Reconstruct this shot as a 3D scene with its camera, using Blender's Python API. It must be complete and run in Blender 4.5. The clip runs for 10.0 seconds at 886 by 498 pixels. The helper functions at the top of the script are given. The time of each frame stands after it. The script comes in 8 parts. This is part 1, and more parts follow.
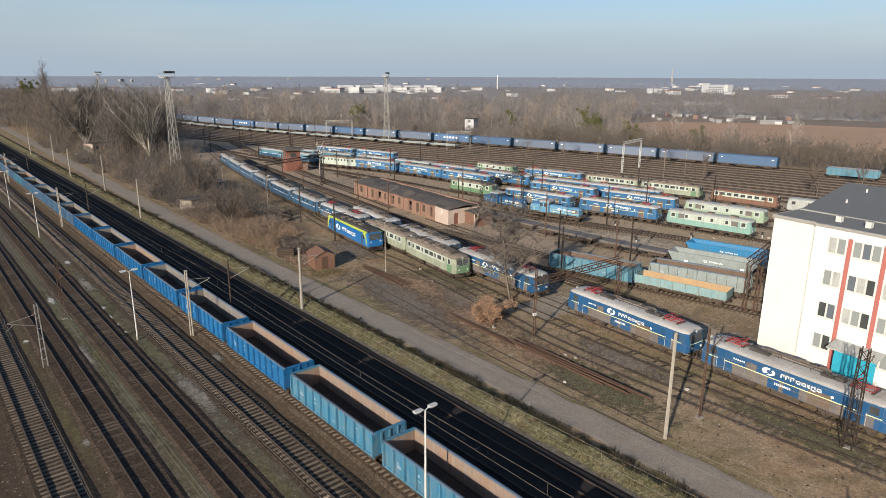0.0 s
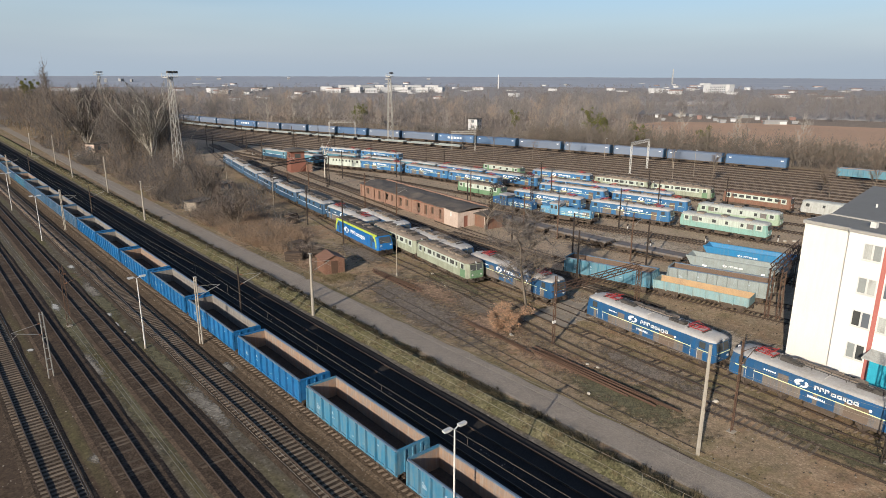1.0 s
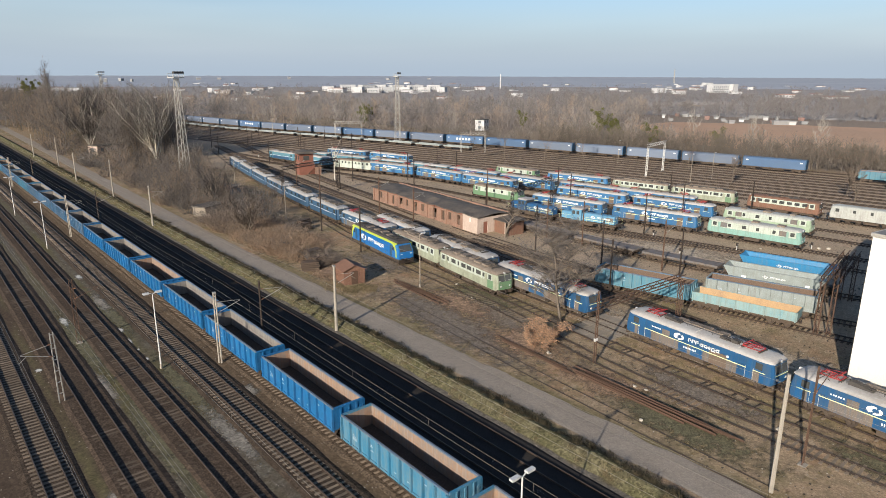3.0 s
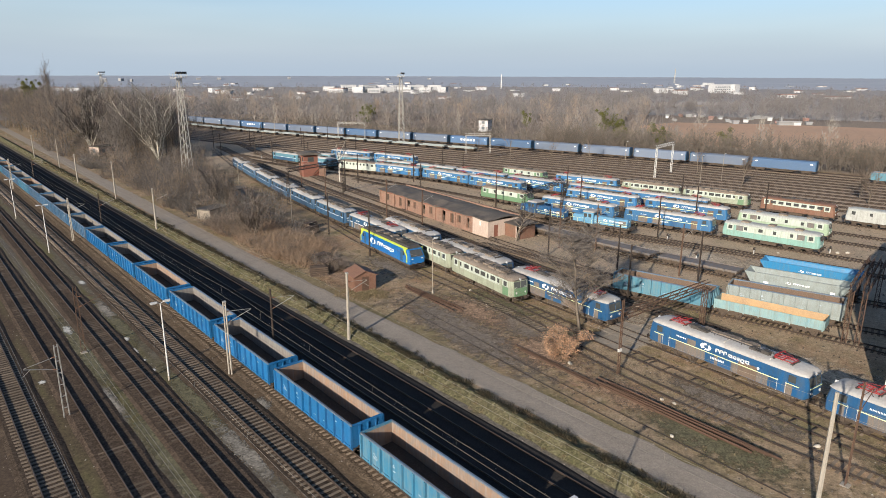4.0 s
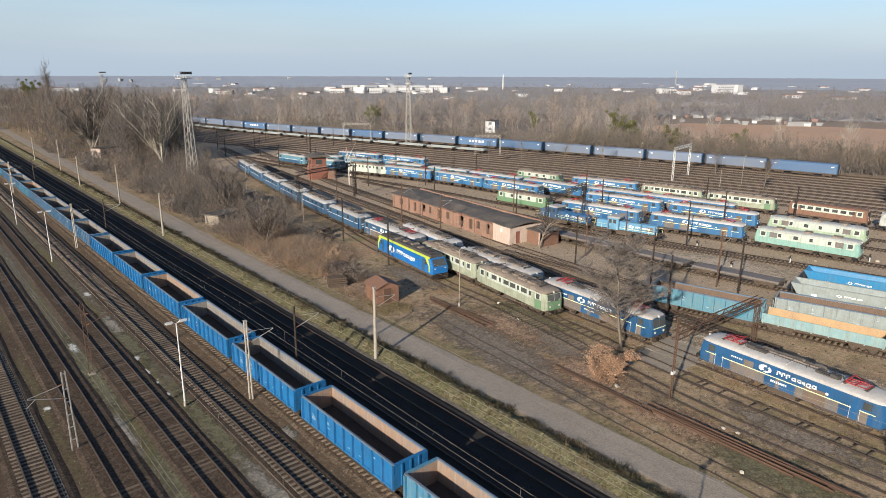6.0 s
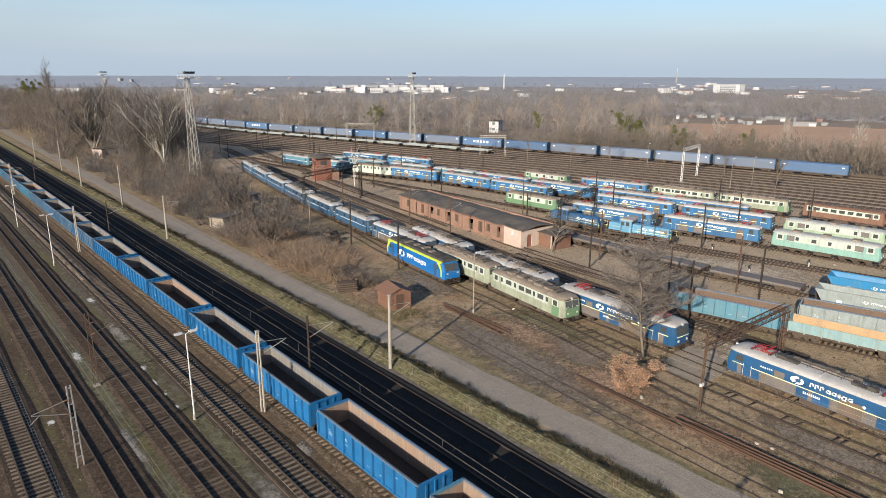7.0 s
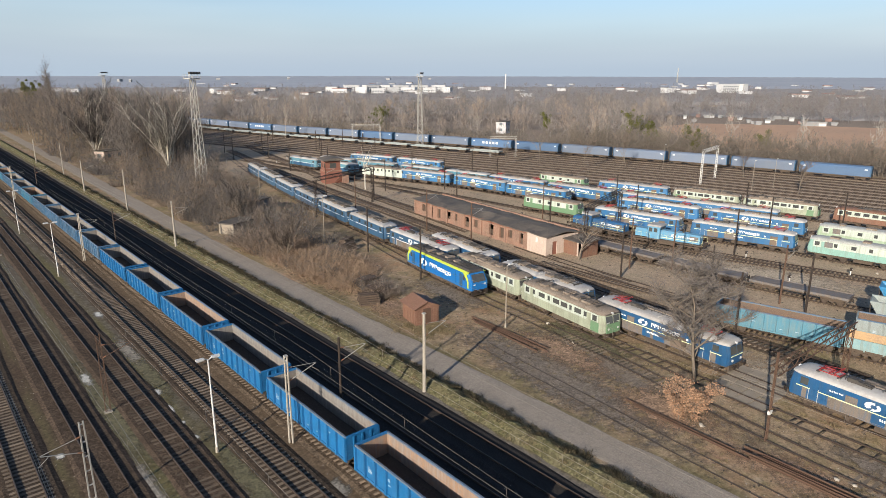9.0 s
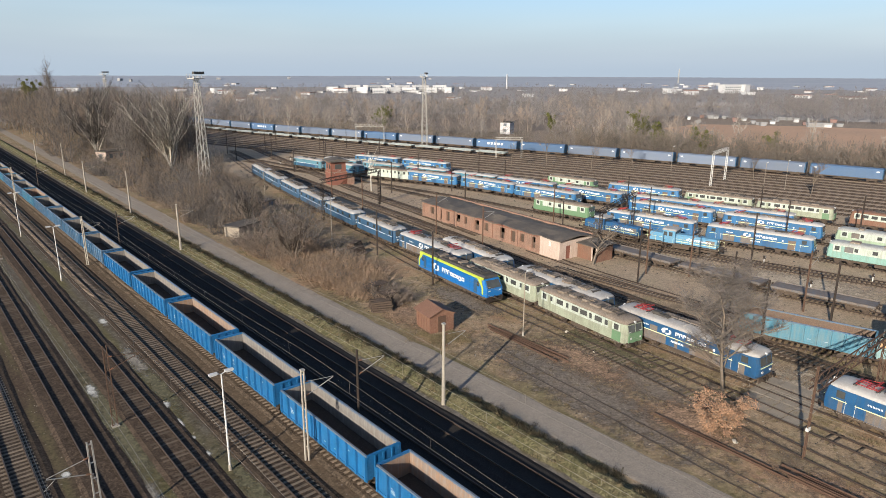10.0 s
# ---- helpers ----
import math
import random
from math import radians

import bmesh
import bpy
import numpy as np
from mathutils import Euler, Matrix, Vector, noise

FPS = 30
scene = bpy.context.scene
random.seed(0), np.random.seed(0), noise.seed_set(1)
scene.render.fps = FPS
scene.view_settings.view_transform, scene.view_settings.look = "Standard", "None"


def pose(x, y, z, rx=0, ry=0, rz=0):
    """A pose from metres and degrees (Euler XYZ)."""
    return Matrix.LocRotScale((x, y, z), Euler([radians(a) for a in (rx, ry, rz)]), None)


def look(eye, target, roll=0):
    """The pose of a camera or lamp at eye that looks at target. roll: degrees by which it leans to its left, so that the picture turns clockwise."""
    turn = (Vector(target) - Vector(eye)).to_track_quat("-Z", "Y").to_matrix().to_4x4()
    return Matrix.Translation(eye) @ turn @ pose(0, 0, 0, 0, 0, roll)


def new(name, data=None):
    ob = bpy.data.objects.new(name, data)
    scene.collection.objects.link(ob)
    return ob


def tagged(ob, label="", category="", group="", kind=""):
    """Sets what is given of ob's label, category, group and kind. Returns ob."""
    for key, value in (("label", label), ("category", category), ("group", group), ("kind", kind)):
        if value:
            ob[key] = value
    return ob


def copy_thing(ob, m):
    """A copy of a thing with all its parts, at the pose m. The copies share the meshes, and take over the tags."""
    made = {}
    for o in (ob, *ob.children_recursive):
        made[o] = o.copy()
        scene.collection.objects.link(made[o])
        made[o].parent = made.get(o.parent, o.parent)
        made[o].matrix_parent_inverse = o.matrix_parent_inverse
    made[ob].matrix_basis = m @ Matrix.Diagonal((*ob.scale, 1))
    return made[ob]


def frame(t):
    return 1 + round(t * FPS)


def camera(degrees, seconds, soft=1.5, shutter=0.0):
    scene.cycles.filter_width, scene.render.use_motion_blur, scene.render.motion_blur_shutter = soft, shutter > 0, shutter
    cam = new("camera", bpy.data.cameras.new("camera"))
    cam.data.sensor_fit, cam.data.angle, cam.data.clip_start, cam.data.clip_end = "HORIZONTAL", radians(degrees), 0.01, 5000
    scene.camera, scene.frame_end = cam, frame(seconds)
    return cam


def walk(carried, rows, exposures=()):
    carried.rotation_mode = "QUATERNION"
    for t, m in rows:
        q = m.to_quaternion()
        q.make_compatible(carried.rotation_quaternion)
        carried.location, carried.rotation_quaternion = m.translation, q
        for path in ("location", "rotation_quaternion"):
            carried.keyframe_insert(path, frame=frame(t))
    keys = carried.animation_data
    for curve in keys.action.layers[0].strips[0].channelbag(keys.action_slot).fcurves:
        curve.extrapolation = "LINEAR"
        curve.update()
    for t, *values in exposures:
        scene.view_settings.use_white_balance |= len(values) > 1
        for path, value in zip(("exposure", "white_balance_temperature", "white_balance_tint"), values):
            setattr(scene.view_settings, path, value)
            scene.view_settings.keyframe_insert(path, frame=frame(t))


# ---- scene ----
cam = camera(69.0, 10.0, soft=0.6)
PATH = [
    (0, (-0.875, -1.555, 28.74), (0.375, -0.085, 28.215), 0.2),
    (0.5, (-0.895, -0.123, 28.779), (0.355, 1.347, 28.254), 0.2),
    (1, (-0.874, 1.32, 28.809), (0.377, 2.79, 28.283), 0.2),
    (1.5, (-0.853, 2.736, 28.892), (0.398, 4.205, 28.365), 0.2),
    (2, (-0.846, 4.135, 28.951), (0.405, 5.604, 28.425), 0.2),
    (2.5, (-0.794, 5.585, 28.991), (0.457, 7.054, 28.464), 0.2),
    (4, (-0.536, 10.148, 29.084), (0.716, 11.616, 28.557), 0.2),
    (4.5, (-0.392, 11.737, 29.059), (0.86, 13.204, 28.532), 0.2),
    (5, (-0.273, 13.25, 29.052), (0.98, 14.717, 28.525), 0.2),
    (5.5, (-0.126, 14.825, 29.017), (1.128, 16.292, 28.491), 0.2),
    (7, (0.21, 19.272, 29.043), (1.464, 20.738, 28.516), 0.2),
    (7.5, (0.316, 20.78, 29.032), (1.57, 22.247, 28.506), 0.1),
    (8, (0.452, 22.345, 29.017), (1.707, 23.811, 28.49), 0.1),
    (8.5, (0.552, 23.863, 29.031), (1.807, 25.328, 28.504), 0.1),
    (9, (0.646, 25.374, 29.042), (1.901, 26.838, 28.515), 0.1),
    (9.5, (0.728, 26.885, 29.054), (1.984, 28.349, 28.526), 0.2),
    (10, (0.806, 28.39, 29.073), (2.062, 29.854, 28.546), 0.2),
]
walk(cam, [(t, look(eye, target, roll)) for t, eye, target, roll in PATH], exposures=[(0.0, 0.36), (2.5, 0.46), (5.0, 0.6), (10.0, 0.6)])

# ---- light and air ----
SUN_DIR = Vector((0.925, 0.38, -0.348)).normalized()
sun_data = bpy.data.lights.new("sun", "SUN")
sun_data.energy, sun_data.angle, sun_data.color = 5.0, radians(0.55), (1.0, 0.90, 0.77)
sun = new("sun", sun_data)
sun.matrix_world = Matrix.Translation((-200, -80, 120)) @ SUN_DIR.to_track_quat("-Z", "Y").to_matrix().to_4x4()
world = bpy.data.worlds.new("winter_sky")
scene.world = world
world.use_nodes = True
wn = world.node_tree.nodes
sky = wn.new("ShaderNodeTexSky")
sky.sky_type, sky.sun_disc = "NISHITA", False
sky.sun_elevation, sky.sun_rotation = radians(19.2), radians(180 + 67.7)
sky.air_density, sky.dust_density, sky.ozone_density = 0.9, 1.1, 3.5
world.node_tree.links.new(sky.outputs[0], wn["Background"].inputs[0])
wn["Background"].inputs[1].default_value = 0.1

rng = random.Random(11)
U = rng.uniform


# ---- materials ----
def material(name, colour, rough=0.8, metal=0.0, second=None, scale=1.5, third=None, fine=30.0, bump=0.15, amount=0.5,
             per_object=0.0, per_island=0.0, spec=0.3, grit=0.0, cells=9.0, streak=None, run=0.5):
    """Base colour, a second tone in large blotches, a third in fine grain, loose grains, runs down upright faces, and relief."""
    m = bpy.data.materials.new(name)
    m.use_nodes = True
    nt = m.node_tree
    b = nt.nodes["Principled BSDF"]
    b.inputs["Roughness"].default_value = rough
    b.inputs["Metallic"].default_value = metal
    b.inputs["Specular IOR Level"].default_value = spec
    geo = nt.nodes.new("ShaderNodeNewGeometry")
    second = second or tuple(c * 0.7 for c in colour)
    third = third or tuple(min(1, c * 1.25) for c in colour)
    n1 = nt.nodes.new("ShaderNodeTexNoise")
    n1.inputs["Scale"].default_value = scale
    n1.inputs["Detail"].default_value = 6
    n1.inputs["Roughness"].default_value = 0.62
    n2 = nt.nodes.new("ShaderNodeTexNoise")
    n2.inputs["Scale"].default_value = fine
    n2.inputs["Detail"].default_value = 3
    for n in (n1, n2):
        nt.links.new(geo.outputs["Position"], n.inputs["Vector"])
    r1 = nt.nodes.new("ShaderNodeMapRange")
    r1.inputs["From Min"].default_value, r1.inputs["From Max"].default_value = 0.42, 0.68
    nt.links.new(n1.outputs["Fac"], r1.inputs["Value"])
    mul = nt.nodes.new("ShaderNodeMath")
    mul.operation = "MULTIPLY"
    mul.inputs[1].default_value = amount
    nt.links.new(r1.outputs["Result"], mul.inputs[0])
    m1 = mix(nt, mul.outputs[0], colour, second)
    r2 = nt.nodes.new("ShaderNodeMapRange")
    r2.inputs["From Min"].default_value, r2.inputs["From Max"].default_value = 0.45, 0.8
    nt.links.new(n2.outputs["Fac"], r2.inputs["Value"])
    m2 = mix(nt, r2.outputs["Result"], m1, third)
    out = m2
    if streak:
        out = mix(nt, runs(nt, geo.outputs["Position"], run), out, streak)
    if grit:
        out = grains(nt, geo.outputs["Position"], out, grit, cells)
    if per_object or per_island:
        if per_object:
            src = nt.nodes.new("ShaderNodeObjectInfo").outputs["Random"]
        else:
            src = geo.outputs["Random Per Island"]
        hv = nt.nodes.new("ShaderNodeHueSaturation")
        mr = nt.nodes.new("ShaderNodeMapRange")
        spread = per_object or per_island
        mr.inputs["To Min"].default_value, mr.inputs["To Max"].default_value = 1 - spread, 1 + spread
        nt.links.new(src, mr.inputs["Value"])
        nt.links.new(mr.outputs["Result"], hv.inputs["Value"])
        nt.links.new(out, hv.inputs["Color"])
        out = hv.outputs["Color"]
    nt.links.new(out, b.inputs["Base Color"])
    if bump:
        bp = nt.nodes.new("ShaderNodeBump")
        bp.inputs["Strength"].default_value = bump
        bp.inputs["Distance"].default_value = 0.05
        nt.links.new(n2.outputs["Fac"], bp.inputs["Height"])
        nt.links.new(bp.outputs[0], b.inputs["Normal"])
    return m


def mix(nt, fac, a, c):
    """A colour mix node; a and c are colours or sockets."""
    n = nt.nodes.new("ShaderNodeMix")
    n.data_type = "RGBA"
    if isinstance(fac, (int, float)):
        n.inputs["Factor"].default_value = fac
    else:
        nt.links.new(fac, n.inputs["Factor"])
    for key, v in (("A", a), ("B", c)):
        sock = [s for s in n.inputs if s.name == key and s.type == "RGBA"][0]
        if isinstance(v, tuple):
            sock.default_value = (*v, 1)
        else:
            nt.links.new(v, sock)
    return [s for s in n.outputs if s.type == "RGBA"][0]


def runs(nt, pos, amount):
    """Upright runs of dirt and wear, as a factor."""
    mp = nt.nodes.new("ShaderNodeMapping")
    mp.inputs["Scale"].default_value = (3.2, 3.2, 0.35)
    nt.links.new(pos, mp.inputs[0])
    n = nt.nodes.new("ShaderNodeTexNoise")
    n.inputs["Scale"].default_value, n.inputs["Detail"].default_value, n.inputs["Roughness"].default_value = 1.0, 6, 0.7
    nt.links.new(mp.outputs[0], n.inputs["Vector"])
    r = nt.nodes.new("ShaderNodeMapRange")
    r.inputs["From Min"].default_value, r.inputs["From Max"].default_value, r.inputs["To Max"].default_value = 0.46, 0.7, amount
    nt.links.new(n.outputs["Fac"], r.inputs["Value"])
    return r.outputs[0]


def grains(nt, pos, colour, amount, cells):
    """Single stones told apart by their lightness, at two sizes."""
    out = colour
    for scale, k in ((cells, amount), (cells * 0.37, amount * 0.55)):
        vo = nt.nodes.new("ShaderNodeTexVoronoi")
        vo.inputs["Scale"].default_value = scale
        nt.links.new(pos, vo.inputs["Vector"])
        sp = nt.nodes.new("ShaderNodeSeparateColor")
        nt.links.new(vo.outputs["Color"], sp.inputs[0])
        r = nt.nodes.new("ShaderNodeMapRange")
        r.inputs["To Min"].default_value, r.inputs["To Max"].default_value = 1 - k, 1 + k
        nt.links.new(sp.outputs[0], r.inputs["Value"])
        hv = nt.nodes.new("ShaderNodeHueSaturation")
        nt.links.new(r.outputs[0], hv.inputs["Value"])
        nt.links.new(out, hv.inputs["Color"])
        out = hv.outputs["Color"]
    return out


def soft_edge(name, source):
    """A copy of a loose material that thins out towards the rim of its patch."""
    m = source.copy()
    m.name = name
    nt = m.node_tree
    b = nt.nodes["Principled BSDF"]
    tc = nt.nodes.new("ShaderNodeTexCoord")
    off = nt.nodes.new("ShaderNodeVectorMath")
    off.operation = "SUBTRACT"
    off.inputs[1].default_value = (0.5, 0.5, 0)
    nt.links.new(tc.outputs["Generated"], off.inputs[0])
    flat = nt.nodes.new("ShaderNodeVectorMath")
    flat.operation = "MULTIPLY"
    flat.inputs[1].default_value = (2, 2, 0)
    nt.links.new(off.outputs[0], flat.inputs[0])
    ln = nt.nodes.new("ShaderNodeVectorMath")
    ln.operation = "LENGTH"
    nt.links.new(flat.outputs[0], ln.inputs[0])
    geo = nt.nodes.new("ShaderNodeNewGeometry")
    n = nt.nodes.new("ShaderNodeTexNoise")
    n.inputs["Scale"].default_value, n.inputs["Detail"].default_value, n.inputs["Roughness"].default_value = 0.9, 8, 0.7
    nt.links.new(geo.outputs["Position"], n.inputs["Vector"])
    add = nt.nodes.new("ShaderNodeMath")
    add.operation = "MULTIPLY_ADD"
    add.inputs[1].default_value = 1.6
    nt.links.new(n.outputs["Fac"], add.inputs[0])
    nt.links.new(ln.outputs["Value"], add.inputs[2])
    r = nt.nodes.new("ShaderNodeMapRange")
    r.interpolation_type = "SMOOTHSTEP"
    r.inputs["From Min"].default_value, r.inputs["From Max"].default_value = 1.0, 1.55
    nt.links.new(add.outputs[0], r.inputs["Value"])
    clear = nt.nodes.new("ShaderNodeBsdfTransparent")
    both = nt.nodes.new("ShaderNodeMixShader")
    nt.links.new(r.outputs[0], both.inputs[0])
    nt.links.new(b.outputs[0], both.inputs[1])
    nt.links.new(clear.outputs[0], both.inputs[2])
    nt.links.new(both.outputs[0], nt.nodes["Material Output"].inputs[0])
    return m


def band_socket(nt, x, lo, hi, soft=0.8):
    """1 between lo and hi of the socket x, with soft edges."""
    a = nt.nodes.new("ShaderNodeMapRange")
    a.interpolation_type = "SMOOTHSTEP"
    a.inputs["From Min"].default_value, a.inputs["From Max"].default_value = lo - soft, lo + soft
    nt.links.new(x, a.inputs["Value"])
    b = nt.nodes.new("ShaderNodeMapRange")
    b.interpolation_type = "SMOOTHSTEP"
    b.inputs["From Min"].default_value, b.inputs["From Max"].default_value = hi - soft, hi + soft
    b.inputs["To Min"].default_value, b.inputs["To Max"].default_value = 1, 0
    nt.links.new(x, b.inputs["Value"])
    mm = nt.nodes.new("ShaderNodeMath")
    mm.operation = "MULTIPLY"
    nt.links.new(a.outputs[0], mm.inputs[0])
    nt.links.new(b.outputs[0], mm.inputs[1])
    return mm.outputs[0]


def ground_material():
    """Bare yard soil, dry grass and cinder, laid out across the tracks by place."""
    m = material("yard_soil", (0.32, 0.232, 0.15), 0.95, second=(0.195, 0.147, 0.098), scale=0.09, third=(0.36, 0.27, 0.178),
                 fine=5.0, bump=0.2, amount=0.85, spec=0.1)
    nt = m.node_tree
    b = nt.nodes["Principled BSDF"]
    base = b.inputs["Base Color"].links[0].from_socket
    geo = nt.nodes.new("ShaderNodeNewGeometry")
    warp = nt.nodes.new("ShaderNodeTexNoise")
    warp.inputs["Scale"].default_value, warp.inputs["Detail"].default_value = 0.35, 5
    nt.links.new(geo.outputs["Position"], warp.inputs["Vector"])
    sep = nt.nodes.new("ShaderNodeSeparateXYZ")
    nt.links.new(geo.outputs["Position"], sep.inputs[0])
    off = nt.nodes.new("ShaderNodeMath")
    off.operation = "MULTIPLY_ADD"
    off.inputs[1].default_value, off.inputs[2].default_value = 2.6, -1.3
    nt.links.new(warp.outputs["Fac"], off.inputs[0])
    xx = nt.nodes.new("ShaderNodeMath")
    nt.links.new(sep.outputs["X"], xx.inputs[0])
    nt.links.new(off.outputs[0], xx.inputs[1])
    x = xx.outputs[0]
    speck = nt.nodes.new("ShaderNodeTexNoise")
    speck.inputs["Scale"].default_value, speck.inputs["Detail"].default_value, speck.inputs["Roughness"].default_value = 2.2, 6, 0.75
    nt.links.new(geo.outputs["Position"], speck.inputs["Vector"])
    long = nt.nodes.new("ShaderNodeMapping")
    long.inputs["Scale"].default_value = (0.9, 0.06, 1)
    nt.links.new(geo.outputs["Position"], long.inputs[0])
    streak = nt.nodes.new("ShaderNodeTexNoise")
    streak.inputs["Scale"].default_value, streak.inputs["Detail"].default_value = 0.8, 5
    nt.links.new(long.outputs[0], streak.inputs["Vector"])
    sr = nt.nodes.new("ShaderNodeMapRange")
    sr.inputs["From Min"].default_value, sr.inputs["From Max"].default_value = 0.38, 0.66
    nt.links.new(streak.outputs["Fac"], sr.inputs["Value"])
    sp = nt.nodes.new("ShaderNodeMapRange")
    sp.inputs["From Min"].default_value, sp.inputs["From Max"].default_value = 0.3, 0.7
    nt.links.new(speck.outputs["Fac"], sp.inputs["Value"])
    mid = nt.nodes.new("ShaderNodeTexNoise")
    mid.inputs["Scale"].default_value, mid.inputs["Detail"].default_value, mid.inputs["Roughness"].default_value = 0.55, 8, 0.72
    nt.links.new(geo.outputs["Position"], mid.inputs["Vector"])
    mr = nt.nodes.new("ShaderNodeMapRange")
    mr.inputs["From Min"].default_value, mr.inputs["From Max"].default_value = 0.44, 0.62
    nt.links.new(mid.outputs["Fac"], mr.inputs["Value"])
    half = nt.nodes.new("ShaderNodeMath")
    half.operation = "MULTIPLY"
    half.inputs[1].default_value = 0.6
    nt.links.new(mr.outputs[0], half.inputs[0])
    base = mix(nt, half.outputs[0], base, mix(nt, sp.outputs[0], (0.1, 0.082, 0.053), (0.225, 0.183, 0.108)))
    for scale, lo, hi, tone, seed in ((0.11, 0.50, 0.66, (0.27, 0.155, 0.09), 3.0), (0.14, 0.50, 0.64, (0.165, 0.145, 0.066), 11.0), (0.2, 0.54, 0.68, (0.105, 0.083, 0.06), 23.0), (0.4, 0.56, 0.66, (0.36, 0.285, 0.2), 31.0)):
        mp = nt.nodes.new("ShaderNodeMapping")
        mp.inputs["Location"].default_value = (seed, seed * 2.3, 0)
        nt.links.new(geo.outputs["Position"], mp.inputs[0])
        pn = nt.nodes.new("ShaderNodeTexNoise")
        pn.inputs["Scale"].default_value, pn.inputs["Detail"].default_value, pn.inputs["Roughness"].default_value = scale, 8, 0.72
        nt.links.new(mp.outputs[0], pn.inputs["Vector"])
        pr = nt.nodes.new("ShaderNodeMapRange")
        pr.inputs["From Min"].default_value, pr.inputs["From Max"].default_value, pr.inputs["To Max"].default_value = lo, hi, 0.7
        nt.links.new(pn.outputs["Fac"], pr.inputs["Value"])
        base = mix(nt, pr.outputs[0], base, tone)
    cinder = mix(nt, sp.outputs[0], (0.046, 0.032, 0.022), (0.103, 0.073, 0.05))
    cinder = mix(nt, sr.outputs[0], cinder, (0.08, 0.058, 0.041))
    moss = mix(nt, sp.outputs[0], (0.068, 0.062, 0.028), (0.15, 0.128, 0.066))
    straw = mix(nt, sp.outputs[0], (0.085, 0.075, 0.038), (0.2, 0.165, 0.09))
    out = mix(nt, band_socket(nt, x, -60, 36.0, 0.5), base, cinder)

    def both(sock):
        mm = nt.nodes.new("ShaderNodeMath")
        mm.operation = "MULTIPLY"
        nt.links.new(sock, mm.inputs[0])
        nt.links.new(sr.outputs[0], mm.inputs[1])
        return mm.outputs[0]
    pale = mix(nt, sp.outputs[0], (0.078, 0.069, 0.053), (0.16, 0.142, 0.112))
    warm = mix(nt, sp.outputs[0], (0.075, 0.052, 0.033), (0.16, 0.115, 0.075))
    out = mix(nt, band_socket(nt, x, 20.4, 24.5, 0.4), out, warm)
    for lo, hi in ((15.4, 18.0), (10.2, 13.0)):
        mm = nt.nodes.new("ShaderNodeMath")
        mm.operation = "MULTIPLY"
        nt.links.new(band_socket(nt, x, lo, hi, 0.5), mm.inputs[0])
        lift = nt.nodes.new("ShaderNodeMapRange")
        lift.inputs["To Min"].default_value = 0.45
        nt.links.new(mr.outputs[0], lift.inputs["Value"])
        nt.links.new(lift.outputs[0], mm.inputs[1])
        out = mix(nt, mm.outputs[0], out, pale)
    out = mix(nt, band_socket(nt, x, 33.9, 35.4, 0.3), out, mix(nt, sp.outputs[0], (0.08, 0.07, 0.055), (0.2, 0.175, 0.14)))
    # the coal train's shadow, painted in as near-black soil
    out = mix(nt, band_socket(nt, x, 25.5, 33.2, 0.4), out, mix(nt, sp.outputs[0], (0.022, 0.02, 0.018), (0.045, 0.04, 0.036)))
    for lo, hi in ((10.9, 12.6), (15.6, 17.2), (6.2, 7.3)):
        out = mix(nt, both(band_socket(nt, x, lo, hi, 0.7)), out, moss)
    out = mix(nt, band_socket(nt, x, 35.3, 38.3, 0.35), out, straw)
    out = mix(nt, both(band_socket(nt, x, 41.5, 43.6, 1.0)), out, straw)
    trod = nt.nodes.new("ShaderNodeMath")
    trod.operation = "MULTIPLY"
    trod.inputs[1].default_value = 0.55
    nt.links.new(band_socket(nt, x, 76, 214, 3), trod.inputs[0])
    out = mix(nt, trod.outputs[0], out, mix(nt, sp.outputs[0], (0.3, 0.236, 0.172), (0.44, 0.358, 0.27)))
    # ploughed brown field and litter of the woods beyond the yard
    out = mix(nt, band_socket(nt, x, 218, 6000, 6), out, mix(nt, sp.outputs[0], (0.19, 0.152, 0.12), (0.27, 0.22, 0.175)))
    out = grains(nt, geo.outputs["Position"], out, 0.22, 8.0)
    nt.links.new(out, b.inputs["Base Color"])
    return m


M = {}
M["soil"] = ground_material()
# near-black tone puts the wagon train's shadow into the ballast colour
M["coal_ballast"] = material("shadow_black_ballast", (0.03, 0.027, 0.025), 0.95, second=(0.02, 0.018, 0.017), scale=0.5, third=(0.05, 0.045, 0.04), fine=9, bump=0.9, amount=0.7, spec=0.1)
M["ballast"] = material("track_ballast", (0.0644, 0.046, 0.0331), 0.95, second=(0.0386, 0.0285, 0.0212), scale=0.5, third=(0.11, 0.081, 0.058), fine=9, bump=0.5, amount=0.7, spec=0.1, grit=0.4, cells=9)
M["ballast_brown"] = material("rusty_ballast", (0.095, 0.069, 0.047), 0.95, second=(0.052, 0.039, 0.028), scale=0.4, third=(0.155, 0.117, 0.083), fine=8, bump=0.5, amount=0.7, spec=0.1, grit=0.4, cells=9)
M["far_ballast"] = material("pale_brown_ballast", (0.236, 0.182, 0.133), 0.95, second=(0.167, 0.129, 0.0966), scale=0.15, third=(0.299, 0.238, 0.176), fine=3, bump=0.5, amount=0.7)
M["rail"] = material("rail_steel", (0.046, 0.032, 0.024), 0.8, 0.0, second=(0.03, 0.023, 0.018), scale=2, fine=40)
M["rail_top"] = material("rail_head", (0.07, 0.056, 0.046), 0.5, 0.2, fine=40, bump=0.05)
